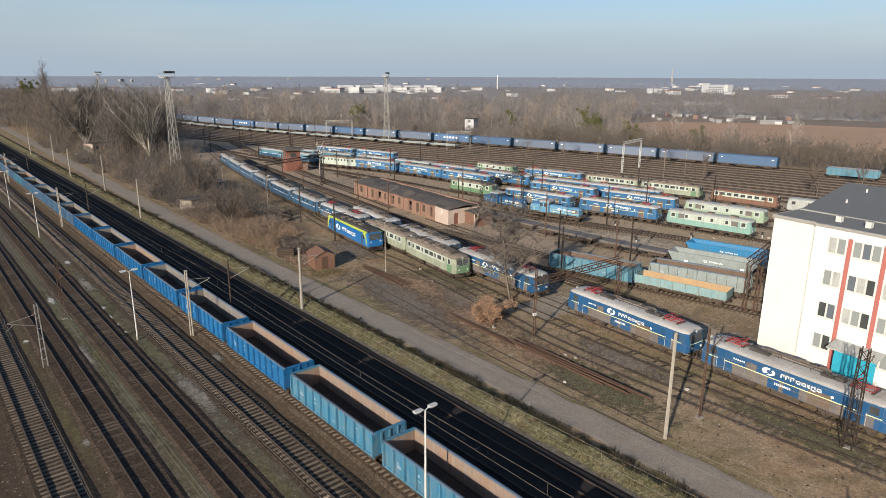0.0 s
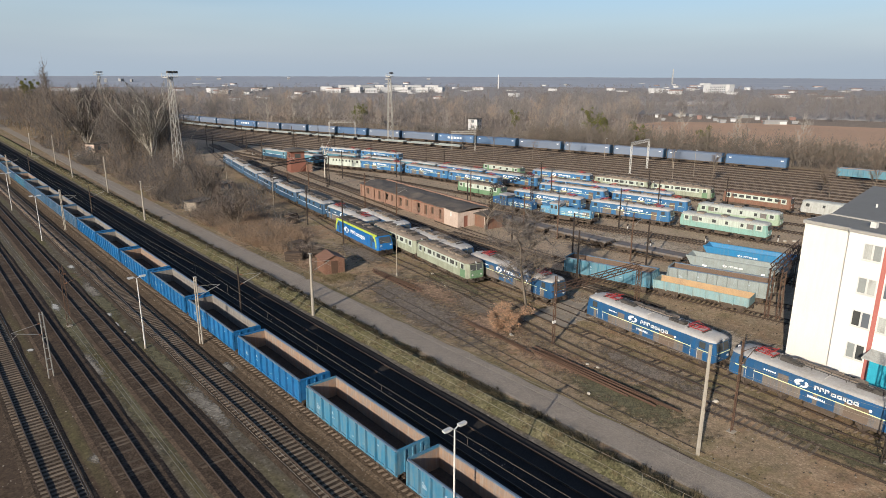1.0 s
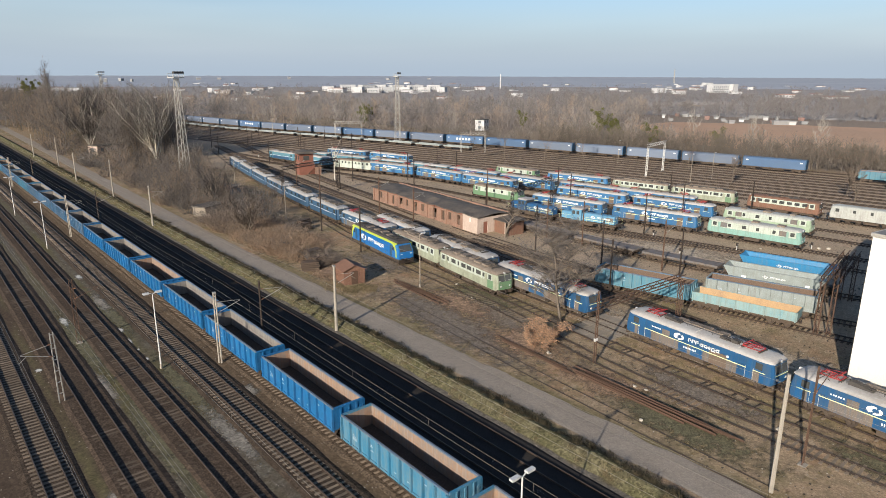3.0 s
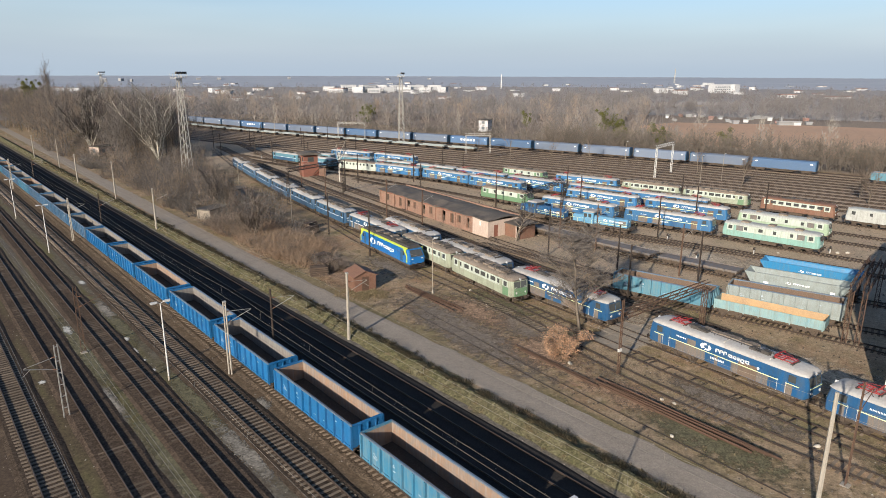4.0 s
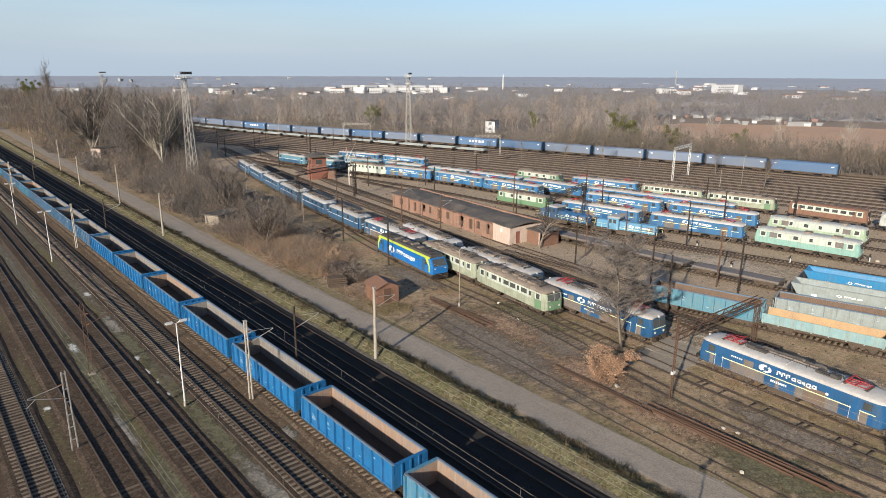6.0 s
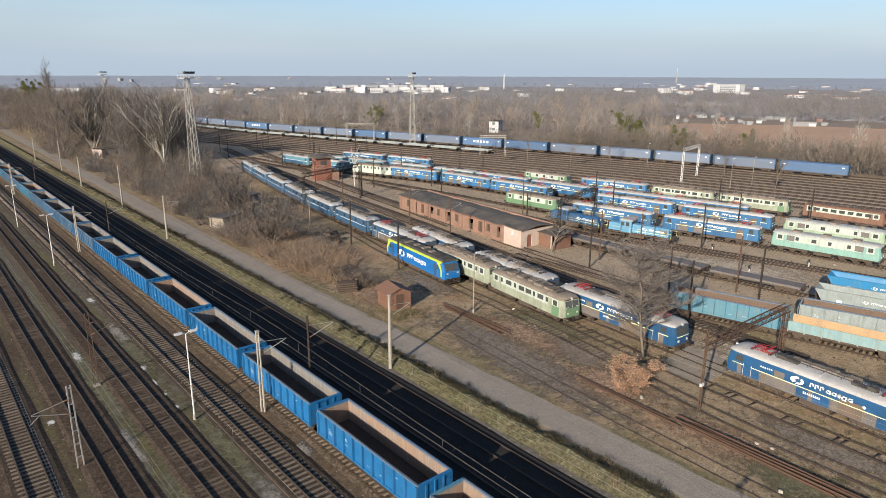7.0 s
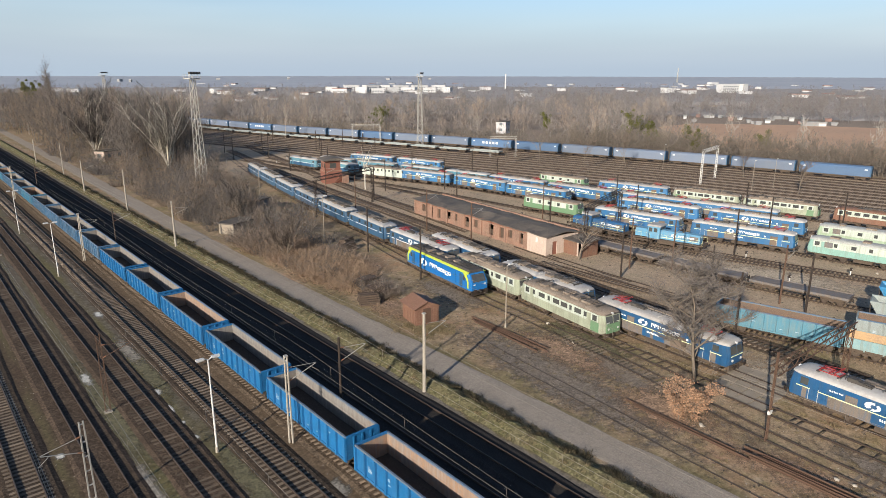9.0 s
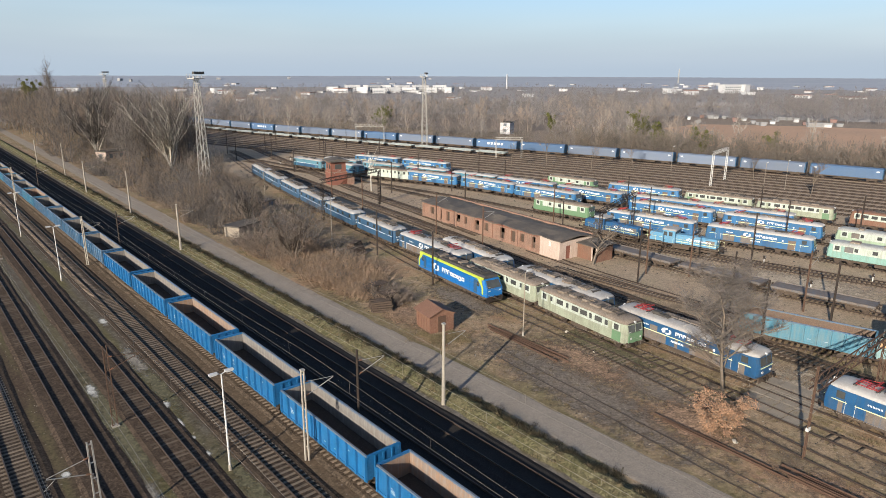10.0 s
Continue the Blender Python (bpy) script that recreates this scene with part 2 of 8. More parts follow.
M["sleeper"] = material("concrete_sleeper", (0.167, 0.13, 0.0949), 0.9, second=(0.102, 0.0781, 0.0577), scale=2.5, third=(0.219, 0.175, 0.13), fine=22, bump=0.3, per_object=0.25)
M["sleeper_dark"] = material("dirty_sleeper", (0.1, 0.076, 0.055), 0.95, second=(0.055, 0.043, 0.033), scale=0.7, fine=16, bump=0.4, per_object=0.3)
M["sleeper_many"] = material("sleeper_rest", (0.16, 0.125, 0.095), 0.95, second=(0.08, 0.063, 0.05), scale=0.8, fine=12, per_island=0.3)
M["asphalt"] = material("worn_asphalt", (0.255, 0.218, 0.178), 0.92, second=(0.185, 0.155, 0.125), scale=0.35, third=(0.31, 0.27, 0.225), fine=10, bump=0.25, spec=0.15, grit=0.12, cells=12)
M["concrete"] = material("pole_concrete", (0.29, 0.26, 0.215), 0.9, second=(0.19, 0.17, 0.14), scale=1.8, fine=25, bump=0.2)
M["slab"] = material("weathered_slab", (0.25, 0.213, 0.168), 0.92, second=(0.16, 0.137, 0.108), scale=1.1, fine=18, bump=0.3)
M["steel_dark"] = material("dark_steel", (0.045, 0.037, 0.032), 0.6, 0.5, second=(0.085, 0.052, 0.034), scale=2, fine=30)
M["steel_rust"] = material("rusty_steel", (0.085, 0.05, 0.034), 0.85, 0.1, second=(0.05, 0.034, 0.025), scale=2.5, third=(0.13, 0.078, 0.05), fine=26)
M["galv"] = material("galvanised_steel", (0.36, 0.345, 0.31), 0.6, 0.35, second=(0.25, 0.23, 0.2), scale=2, fine=20)
M["white_metal"] = material("white_paint", (0.52, 0.51, 0.48), 0.5, second=(0.38, 0.37, 0.34), scale=3, fine=30, bump=0.05)
M["under"] = material("underframe_grime", (0.085, 0.064, 0.048), 0.85, 0.1, second=(0.13, 0.093, 0.066), scale=2, third=(0.05, 0.041, 0.034), fine=18)
M["wheel"] = material("wheel_steel", (0.075, 0.058, 0.047), 0.6, 0.5, fine=30)
M["blue"] = material("wagon_blue", (0.01, 0.108, 0.265), 0.5, second=(0.01, 0.075, 0.18), scale=0.9, third=(0.018, 0.14, 0.32), fine=14, bump=0.05, amount=0.8, per_object=0.12, streak=(0.06, 0.13, 0.25), run=0.4)
M["blue_light"] = material("faded_wagon_blue", (0.03, 0.145, 0.24), 0.55, second=(0.075, 0.155, 0.205), scale=1.1, third=(0.04, 0.175, 0.285), fine=12, bump=0.05, amount=0.9, per_object=0.1, streak=(0.15, 0.2, 0.22), run=0.7)
M["rust_in"] = material("rusty_inner_steel", (0.235, 0.155, 0.108), 0.85, 0.0, second=(0.19, 0.16, 0.138), scale=0.45, third=(0.29, 0.175, 0.105), fine=3, amount=1.0, bump=0.15, streak=(0.27, 0.24, 0.21), run=0.7)
M["grey_in"] = material("grey_worn_inner_steel", (0.165, 0.152, 0.138), 0.75, 0.0, second=(0.17, 0.135, 0.108), scale=0.5, third=(0.2, 0.185, 0.168), fine=4, amount=0.7, bump=0.15, streak=(0.28, 0.265, 0.24), run=0.65)
M["rust_dark"] = material("dark_rusty_inside", (0.13, 0.088, 0.064), 0.9, 0.0, second=(0.09, 0.07, 0.055), scale=0.8, third=(0.18, 0.125, 0.092), fine=9, amount=0.8)
M["teal_pale"] = material("pale_turquoise", (0.2, 0.305, 0.305), 0.65, second=(0.10, 0.25, 0.31), scale=1.2, third=(0.26, 0.345, 0.33), fine=12, amount=0.6, streak=(0.16, 0.12, 0.09), run=0.5)
M["coal"] = material("coal_dust_floor", (0.055, 0.044, 0.036), 0.97, second=(0.035, 0.028, 0.024), scale=0.8, third=(0.085, 0.07, 0.056), fine=9, bump=0.5)
M["loco_blue"] = material("loco_blue", (0.0107, 0.0738, 0.184), 0.42, second=(0.0246, 0.064, 0.123), scale=0.8, third=(0.0164, 0.0943, 0.217), fine=15, bump=0.04, amount=0.8, per_object=0.1, spec=0.5, streak=(0.0738, 0.0943, 0.115), run=0.55)
# lighter copy of the loco blue: haze over the rear rows painted in
M["loco_bright"] = material("loco_blue_hazed", (0.022, 0.118, 0.265), 0.42, second=(0.035, 0.1, 0.19), scale=0.8, third=(0.03, 0.145, 0.31), fine=15, bump=0.04, amount=0.8, per_object=0.15, spec=0.5, streak=(0.1, 0.13, 0.16), run=0.5)
M["loco_dark"] = material("old_loco_blue", (0.025, 0.073, 0.14), 0.5, second=(0.05, 0.078, 0.105), scale=0.9, third=(0.035, 0.095, 0.175), fine=14, bump=0.04,
                          amount=0.6)
M["loco_grey"] = material("overpainted_grey", (0.15, 0.125, 0.105), 0.7, second=(0.095, 0.078, 0.066), scale=1.0, third=(0.20, 0.168, 0.14), fine=12, amount=0.8, streak=(0.06, 0.11, 0.17), run=0.5)
M["patch_brown"] = material("overpainted_brown", (0.135, 0.10, 0.075), 0.75, second=(0.09, 0.07, 0.055), scale=1.5, fine=12)
M["roof_silver"] = material("loco_roof_grey", (0.35, 0.34, 0.325), 0.65, 0.0, second=(0.25, 0.225, 0.2), scale=0.45, third=(0.39, 0.38, 0.36), fine=5, amount=0.8, per_object=0.15, streak=(0.27, 0.25, 0.225), run=0.4)
M["roof_dirty"] = material("soot_brown_roof", (0.20, 0.16, 0.125), 0.85, second=(0.11, 0.085, 0.066), scale=0.8, third=(0.29, 0.25, 0.2), fine=9, amount=0.8)
M["roof_dark"] = material("dark_roof_gear", (0.06, 0.055, 0.05), 0.7, 0.2, second=(0.1, 0.09, 0.08), scale=2, fine=20)
M["stripe"] = material("pale_stripe", (0.62, 0.66, 0.36), 0.5, second=(0.5, 0.55, 0.35), scale=3, fine=20, bump=0)
M["white"] = material("white_lettering", (0.72, 0.74, 0.74), 0.5, second=(0.55, 0.58, 0.6), scale=4, fine=20, bump=0)
M["yellow_green"] = material("lime_yellow_paint", (0.43, 0.5, 0.06), 0.4, second=(0.36, 0.43, 0.06), scale=2, fine=20, bump=0)
M["dragon_blue"] = material("new_loco_blue", (0.01, 0.115, 0.33), 0.28, second=(0.012, 0.1, 0.28), scale=0.8, fine=20, bump=0, spec=0.5)
M["panto_red"] = material("red_pantograph", (0.29, 0.032, 0.03), 0.5, second=(0.19, 0.03, 0.028), scale=3, fine=20)
M["glass"] = material("cab_glass", (0.05, 0.053, 0.052), 0.2, 0.0, second=(0.085, 0.085, 0.08), scale=1, fine=10, bump=0, spec=0.7)
M["green_light"] = material("pale_olive_green", (0.275, 0.305, 0.225), 0.65, second=(0.19, 0.21, 0.155), scale=0.9, third=(0.335, 0.355, 0.27), fine=11, amount=0.9, streak=(0.15, 0.14, 0.105), run=0.6)
M["green_mid"] = material("faded_green", (0.105, 0.19, 0.105), 0.6, second=(0.14, 0.2, 0.125), scale=0.9, fine=12)
M["mint"] = material("mint_green", (0.19, 0.335, 0.29), 0.55, second=(0.155, 0.27, 0.235), scale=0.8, fine=12, amount=0.8, streak=(0.15, 0.15, 0.12), run=0.5)
M["cream"] = material("pale_cream_green", (0.41, 0.455, 0.395), 0.6, second=(0.31, 0.345, 0.295), scale=0.8, fine=12, amount=0.8, streak=(0.17, 0.16, 0.125), run=0.55)
M["lime_pale"] = material("pale_lime", (0.28, 0.365, 0.255), 0.55, second=(0.215, 0.28, 0.195), scale=0.8, fine=12, amount=0.8, streak=(0.16, 0.15, 0.12), run=0.5)
M["pale_grey"] = material("pale_grey_paint", (0.36, 0.37, 0.345), 0.6, second=(0.25, 0.255, 0.235), scale=1, fine=12, amount=0.8, streak=(0.17, 0.155, 0.13), run=0.5)
M["teal"] = material("faded_turquoise", (0.06, 0.18, 0.245), 0.6, second=(0.10, 0.175, 0.205), scale=0.9, third=(0.085, 0.22, 0.285), fine=12, amount=0.8, streak=(0.18, 0.21, 0.2), run=0.6)
M["sky_blue"] = material("dusty_light_blue", (0.085, 0.24, 0.375), 0.55, second=(0.13, 0.25, 0.34), scale=0.9, fine=12, amount=0.8, streak=(0.2, 0.2, 0.18), run=0.5)
M["hopper_blue"] = material("hopper_blue", (0.018, 0.165, 0.335), 0.45, second=(0.04, 0.15, 0.27), scale=0.8, fine=14, amount=0.7, streak=(0.13, 0.18, 0.21), run=0.5)
M["wagon_grey"] = material("grey_green_wagon", (0.225, 0.262, 0.255), 0.7, second=(0.165, 0.185, 0.175), scale=1.0, third=(0.29, 0.325, 0.315), fine=12, amount=0.8, streak=(0.14, 0.105, 0.08), run=0.3)
M["rust_brown"] = material("rust_brown_paint", (0.165, 0.083, 0.055), 0.8, second=(0.11, 0.065, 0.046), scale=1.2, third=(0.235, 0.13, 0.087), fine=12, amount=0.8, streak=(0.2, 0.17, 0.13), run=0.4)
M["container"] = material("blue_grey_tarpaulin", (0.118, 0.147, 0.2), 0.5, second=(0.135, 0.158, 0.195), scale=0.3, third=(0.13, 0.165, 0.225), fine=5, amount=0.8, per_object=0.12)
M["container_blue"] = material("deep_blue_tarpaulin", (0.065, 0.115, 0.2), 0.5, second=(0.085, 0.13, 0.2), scale=0.3, fine=5, per_object=0.15)
M["brick"] = material("weathered_brick", (0.225, 0.125, 0.088), 0.9, second=(0.14, 0.092, 0.07), scale=0.35, third=(0.31, 0.195, 0.14), fine=5, bump=0.3, amount=1.0, streak=(0.28, 0.215, 0.17), run=0.4)
M["brick_dark"] = material("old_red_brick", (0.19, 0.08, 0.056), 0.9, second=(0.13, 0.062, 0.046), scale=0.9, fine=9, bump=0.3)
M["plaster_pink"] = material("pinkish_plaster", (0.44, 0.35, 0.29), 0.9, second=(0.33, 0.255, 0.21), scale=0.8, fine=9, streak=(0.25, 0.19, 0.155), run=0.4)
M["tar_roof"] = material("tar_paper_roof", (0.075, 0.066, 0.058), 0.9, second=(0.14, 0.115, 0.092), scale=0.4, third=(0.1, 0.09, 0.08), fine=5, amount=0.9)
M["render_white"] = material("white_wall_render", (0.68, 0.665, 0.625), 0.85, second=(0.6, 0.585, 0.545), scale=0.5, third=(0.71, 0.7, 0.67), fine=9, bump=0.06, streak=(0.56, 0.54, 0.49), run=0.3)
M["render_cream"] = material("cream_wall_render", (0.66, 0.625, 0.56), 0.85, second=(0.59, 0.555, 0.495), scale=0.4, third=(0.69, 0.66, 0.6), fine=9, bump=0.06, streak=(0.53, 0.5, 0.44), run=0.3)
M["red_panel"] = material("faded_red_panel", (0.36, 0.12, 0.10), 0.8, second=(0.3, 0.11, 0.09), scale=1.5, fine=12)
M["roof_felt"] = material("grey_roof_felt", (0.165, 0.166, 0.158), 0.9, second=(0.135, 0.136, 0.129), scale=0.6, third=(0.19, 0.19, 0.18), fine=8)
M["blue_sheet"] = material("turquoise_sheet", (0.03, 0.30, 0.40), 0.5, second=(0.02, 0.22, 0.32), scale=1.5, fine=12)
M["curtain"] = material("drawn_blind", (0.22, 0.235, 0.225), 0.5, second=(0.19, 0.205, 0.2), scale=1.5, fine=14)
M["rusty_sheet"] = material("rust_red_sheet_metal", (0.155, 0.077, 0.051), 0.8, 0.0, second=(0.21, 0.11, 0.072), scale=1.2, third=(0.24, 0.15, 0.105), fine=8, streak=(0.1, 0.065, 0.048), run=0.5)
M["old_timber"] = material("tarred_timber", (0.075, 0.052, 0.038), 0.9, second=(0.045, 0.034, 0.027), scale=2, third=(0.12, 0.09, 0.066), fine=14, per_object=0.3)
M["bark"] = material("grey_brown_bark", (0.16, 0.13, 0.10), 0.95, second=(0.10, 0.082, 0.064), scale=1.5, fine=12, bump=0.3)
M["bark_pale"] = material("pale_bark", (0.50, 0.46, 0.39), 0.9, second=(0.34, 0.30, 0.25), scale=1.2, fine=10, bump=0.2)
M["twigs"] = material("bare_twigs", (0.138, 0.12, 0.107), 0.95, second=(0.105, 0.093, 0.085), scale=0.25, third=(0.18, 0.155, 0.135), fine=1.3, bump=0, amount=0.8, spec=0.1)
M["twigs_warm"] = material("reddish_bare_twigs", (0.195, 0.151, 0.118), 0.95, second=(0.146, 0.12, 0.1), scale=0.3, third=(0.256, 0.201, 0.156), fine=1.5, bump=0, amount=0.8, spec=0.1)
# distance haze is mixed into this base colour: paler and greyer than twigs
M["far_wood"] = material("hazed_woodland", (0.263, 0.249, 0.24), 0.97, second=(0.213, 0.204, 0.202), scale=0.02, third=(0.314, 0.291, 0.274), fine=0.16, bump=0, amount=0.9, spec=0.05)
M["dead_leaves"] = material("withered_leaves", (0.33, 0.195, 0.12), 0.9, second=(0.25, 0.15, 0.095), scale=2, third=(0.42, 0.28, 0.185), fine=8, bump=0, per_island=0.3, spec=0.1)
M["mistletoe"] = material("evergreen_clumps", (0.10, 0.105, 0.028), 0.9, second=(0.065, 0.075, 0.022), scale=1, third=(0.15, 0.15, 0.045), fine=4, bump=0,
                          per_island=0.3, spec=0.1)
M["bank"] = material("mossy_verge", (0.088, 0.083, 0.042), 0.97, second=(0.125, 0.108, 0.068), scale=0.4, third=(0.145, 0.13, 0.078), fine=4, bump=0.8, amount=0.85, spec=0.05, grit=0.4, cells=7)
M["straw"] = material("dry_grass", (0.17, 0.135, 0.08), 0.95, second=(0.105, 0.09, 0.05), scale=0.6, third=(0.27, 0.21, 0.13), fine=3, bump=0, per_island=0.4, spec=0.05)
M["weed"] = material("shade_dark_weeds", (0.06, 0.05, 0.031), 0.95, second=(0.038, 0.033, 0.022), scale=0.8, third=(0.095, 0.08, 0.05), fine=3, bump=0, per_island=0.4, spec=0.05)
M["far_white"] = material("distant_white_wall", (0.425, 0.425, 0.425), 0.85, second=(0.34, 0.34, 0.34), scale=0.05, fine=0.6, bump=0)
M["far_roof"] = material("distant_roof", (0.2, 0.12, 0.1), 0.9, second=(0.14, 0.13, 0.13), scale=0.02, fine=0.5, bump=0)
M["far_glass"] = material("distant_window", (0.10, 0.115, 0.13), 0.3, second=(0.14, 0.15, 0.16), scale=0.2, fine=1, bump=0)
M["wire"] = material("copper_wire", (0.25, 0.225, 0.19), 0.5, 0.5, fine=30, bump=0)
M["lamp_head"] = material("lamp_housing", (0.5, 0.5, 0.49), 0.4, 0.1, second=(0.36, 0.36, 0.35), scale=3, fine=20, bump=0)
M["insulator"] = material("brown_insulator", (0.2, 0.1, 0.06), 0.3, fine=30, bump=0)
M["field"] = material("ploughed_field", (0.4, 0.25, 0.16), 0.97, second=(0.31, 0.21, 0.145), scale=0.03, third=(0.44, 0.295, 0.195), fine=0.5, bump=0.2, amount=0.8)
M["sand"] = material("sandy_yard", (0.30, 0.235, 0.165), 0.95, second=(0.2, 0.16, 0.115), scale=0.05, fine=0.5)
M["cinder_lot"] = material("packed_cinder", (0.088, 0.076, 0.064), 0.95, second=(0.125, 0.098, 0.072), scale=0.25, third=(0.13, 0.11, 0.09), fine=6, bump=0.2)
M["powder"] = soft_edge("thin_white_powder", material("spilled_white_powder", (0.46, 0.45, 0.41), 0.95, second=(0.25, 0.23, 0.19), scale=2, fine=12, grit=0.3))
M["cinder_soft"] = soft_edge("thin_cinder", material("trodden_cinder", (0.14, 0.116, 0.0924), 0.95, second=(0.21, 0.161, 0.115), scale=0.4, third=(0.21, 0.171, 0.133), fine=5, bump=0.3, grit=0.35, cells=8))
M["moss_soft"] = soft_edge("thin_moss", material("olive_moss", (0.107, 0.097, 0.053), 0.97, second=(0.085, 0.074, 0.048), scale=0.8, third=(0.145, 0.128, 0.077), fine=5, bump=0.4, grit=0.35, cells=8))
M["leaf_soft"] = soft_edge("thin_leaf_litter", material("rust_brown_litter", (0.245, 0.16, 0.103), 0.97, second=(0.185, 0.128, 0.085), scale=0.8, third=(0.33, 0.225, 0.15), fine=5, bump=0.4, grit=0.45, cells=7))
M["grey_soft"] = soft_edge("thin_grey_dust", material("grey_dust", (0.2, 0.178, 0.145), 0.97, second=(0.13, 0.113, 0.09), scale=0.8, fine=5, bump=0.3, grit=0.4, cells=8))
M["sand_soft"] = soft_edge("thin_pale_sand", material("pale_trodden_sand", (0.36, 0.295, 0.215), 0.97, second=(0.25, 0.2, 0.145), scale=0.5, third=(0.42, 0.35, 0.265), fine=5, bump=0.3, grit=0.3, cells=6))
M["far_grey"] = material("distant_grey_wall", (0.22, 0.22, 0.22), 0.85, second=(0.2, 0.2, 0.2), scale=0.05, fine=0.6, bump=0)
M["ballast_crib"] = material("dark_crib_ballast", (0.0576, 0.0414, 0.0297), 0.95, second=(0.0324, 0.0252, 0.0189), scale=0.5, third=(0.081, 0.063, 0.0468), fine=9, bump=0.5, amount=0.7, spec=0.1, grit=0.4, cells=9)
M["rim_worn"] = material("worn_wagon_rim", (0.07, 0.12, 0.19), 0.7, second=(0.15, 0.14, 0.13), scale=0.9, third=(0.12, 0.15, 0.19), fine=9, amount=0.8, bump=0.05)
M["blue_dull"] = material("dusty_slate_blue", (0.04, 0.11, 0.2), 0.6, second=(0.08, 0.12, 0.165), scale=0.8, third=(0.06, 0.14, 0.24), fine=12, bump=0.05, amount=0.8, per_object=0.15, streak=(0.14, 0.165, 0.19), run=0.6)
M["twigs_pale"] = material("pale_bare_twigs", (0.27, 0.24, 0.2), 0.95, second=(0.2, 0.175, 0.15), scale=0.3, third=(0.33, 0.3, 0.255), fine=1.5, bump=0, amount=0.8, spec=0.1)
# pale blue-grey base carries the aerial haze of the farthest woods
M["hazed_wood"] = material("blue_hazed_woodland", (0.307, 0.33, 0.367), 0.97, second=(0.27, 0.292, 0.33), scale=0.004, third=(0.33, 0.352, 0.383), fine=0.1, bump=0, amount=0.9, per_island=0.08, spec=0.05)
M["belt_twigs"] = material("grey_bare_woods", (0.246, 0.221, 0.2), 0.95, second=(0.198, 0.18, 0.168), scale=0.05, third=(0.3, 0.266, 0.233), fine=0.6, bump=0, amount=0.8, spec=0.1)
M["hedge_twigs"] = material("warm_bare_scrub", (0.154, 0.132, 0.11), 0.95, second=(0.116, 0.103, 0.0913), scale=0.05, third=(0.198, 0.165, 0.132), fine=0.6, bump=0, amount=0.8, spec=0.1)
M["twigs_dark"] = material("dark_bare_twigs", (0.11, 0.1, 0.092), 0.95, second=(0.085, 0.078, 0.072), scale=0.25, third=(0.14, 0.127, 0.115), fine=1.3, bump=0, amount=0.8, spec=0.1)
M["bramble_stems"] = material("straw_brown_brambles", (0.265, 0.185, 0.125), 0.95, second=(0.19, 0.138, 0.096), scale=0.3, third=(0.34, 0.245, 0.17), fine=1.5, bump=0, amount=0.8, spec=0.1)
M["belt_dark"] = material("dark_bare_woods", (0.168, 0.152, 0.146), 0.95, second=(0.132, 0.122, 0.12), scale=0.05, third=(0.21, 0.19, 0.174), fine=0.6, bump=0, amount=0.8, spec=0.1)
M["belt_warm"] = material("warm_bare_woods", (0.276, 0.222, 0.18), 0.95, second=(0.21, 0.178, 0.154), scale=0.05, third=(0.336, 0.27, 0.21), fine=0.6, bump=0, amount=0.8, spec=0.1)
M["birch_twigs"] = material("pale_birch_limbs", (0.32, 0.29, 0.25), 0.95, second=(0.24, 0.215, 0.19), scale=0.1, third=(0.38, 0.35, 0.31), fine=0.8, bump=0, amount=0.8, spec=0.1)
M["stone"] = material("dusty_rubble", (0.4, 0.36, 0.3), 0.95, second=(0.27, 0.235, 0.19), scale=3, fine=14, bump=0.4)
M["rust_deck"] = material("orange_rusty_deck", (0.4, 0.265, 0.14), 0.85, second=(0.29, 0.2, 0.13), scale=0.7, third=(0.46, 0.31, 0.17), fine=7, amount=0.9)
M["paint_mark"] = material("worn_pale_marking", (0.36, 0.42, 0.47), 0.6, second=(0.16, 0.25, 0.36), scale=5, fine=20, bump=0)


# ---- building helpers ----
def link(name, bm, mat, parent=None, label=""):
    me = bpy.data.meshes.new(name)
    bm.to_mesh(me)
    bm.free()
    for mm in (mat if isinstance(mat, (list, tuple)) else [mat]):
        me.materials.append(M[mm])
    ob = new(name, me)
    if parent is not None:
        ob.parent = parent
    if label:
        ob["label"] = label
    return ob


part = link


def box(bm, x0, y0, z0, x1, y1, z1, m=None):
    """An upright box between two corners, optionally moved by m."""
    co = [(x0, y0, z0), (x1, y0, z0), (x1, y1, z0), (x0, y1, z0), (x0, y0, z1), (x1, y0, z1), (x1, y1, z1), (x0, y1, z1)]
    v = [bm.verts.new(m @ Vector(c) if m else c) for c in co]
    for f in ((3, 2, 1, 0), (4, 5, 6, 7), (0, 1, 5, 4), (1, 2, 6, 5), (2, 3, 7, 6), (3, 0, 4, 7)):
        bm.faces.new([v[i] for i in f])


def cbox(bm, c, s, m=None):
    box(bm, c[0] - s[0] / 2, c[1] - s[1] / 2, c[2] - s[2] / 2, c[0] + s[0] / 2, c[1] + s[1] / 2, c[2] + s[2] / 2, m)


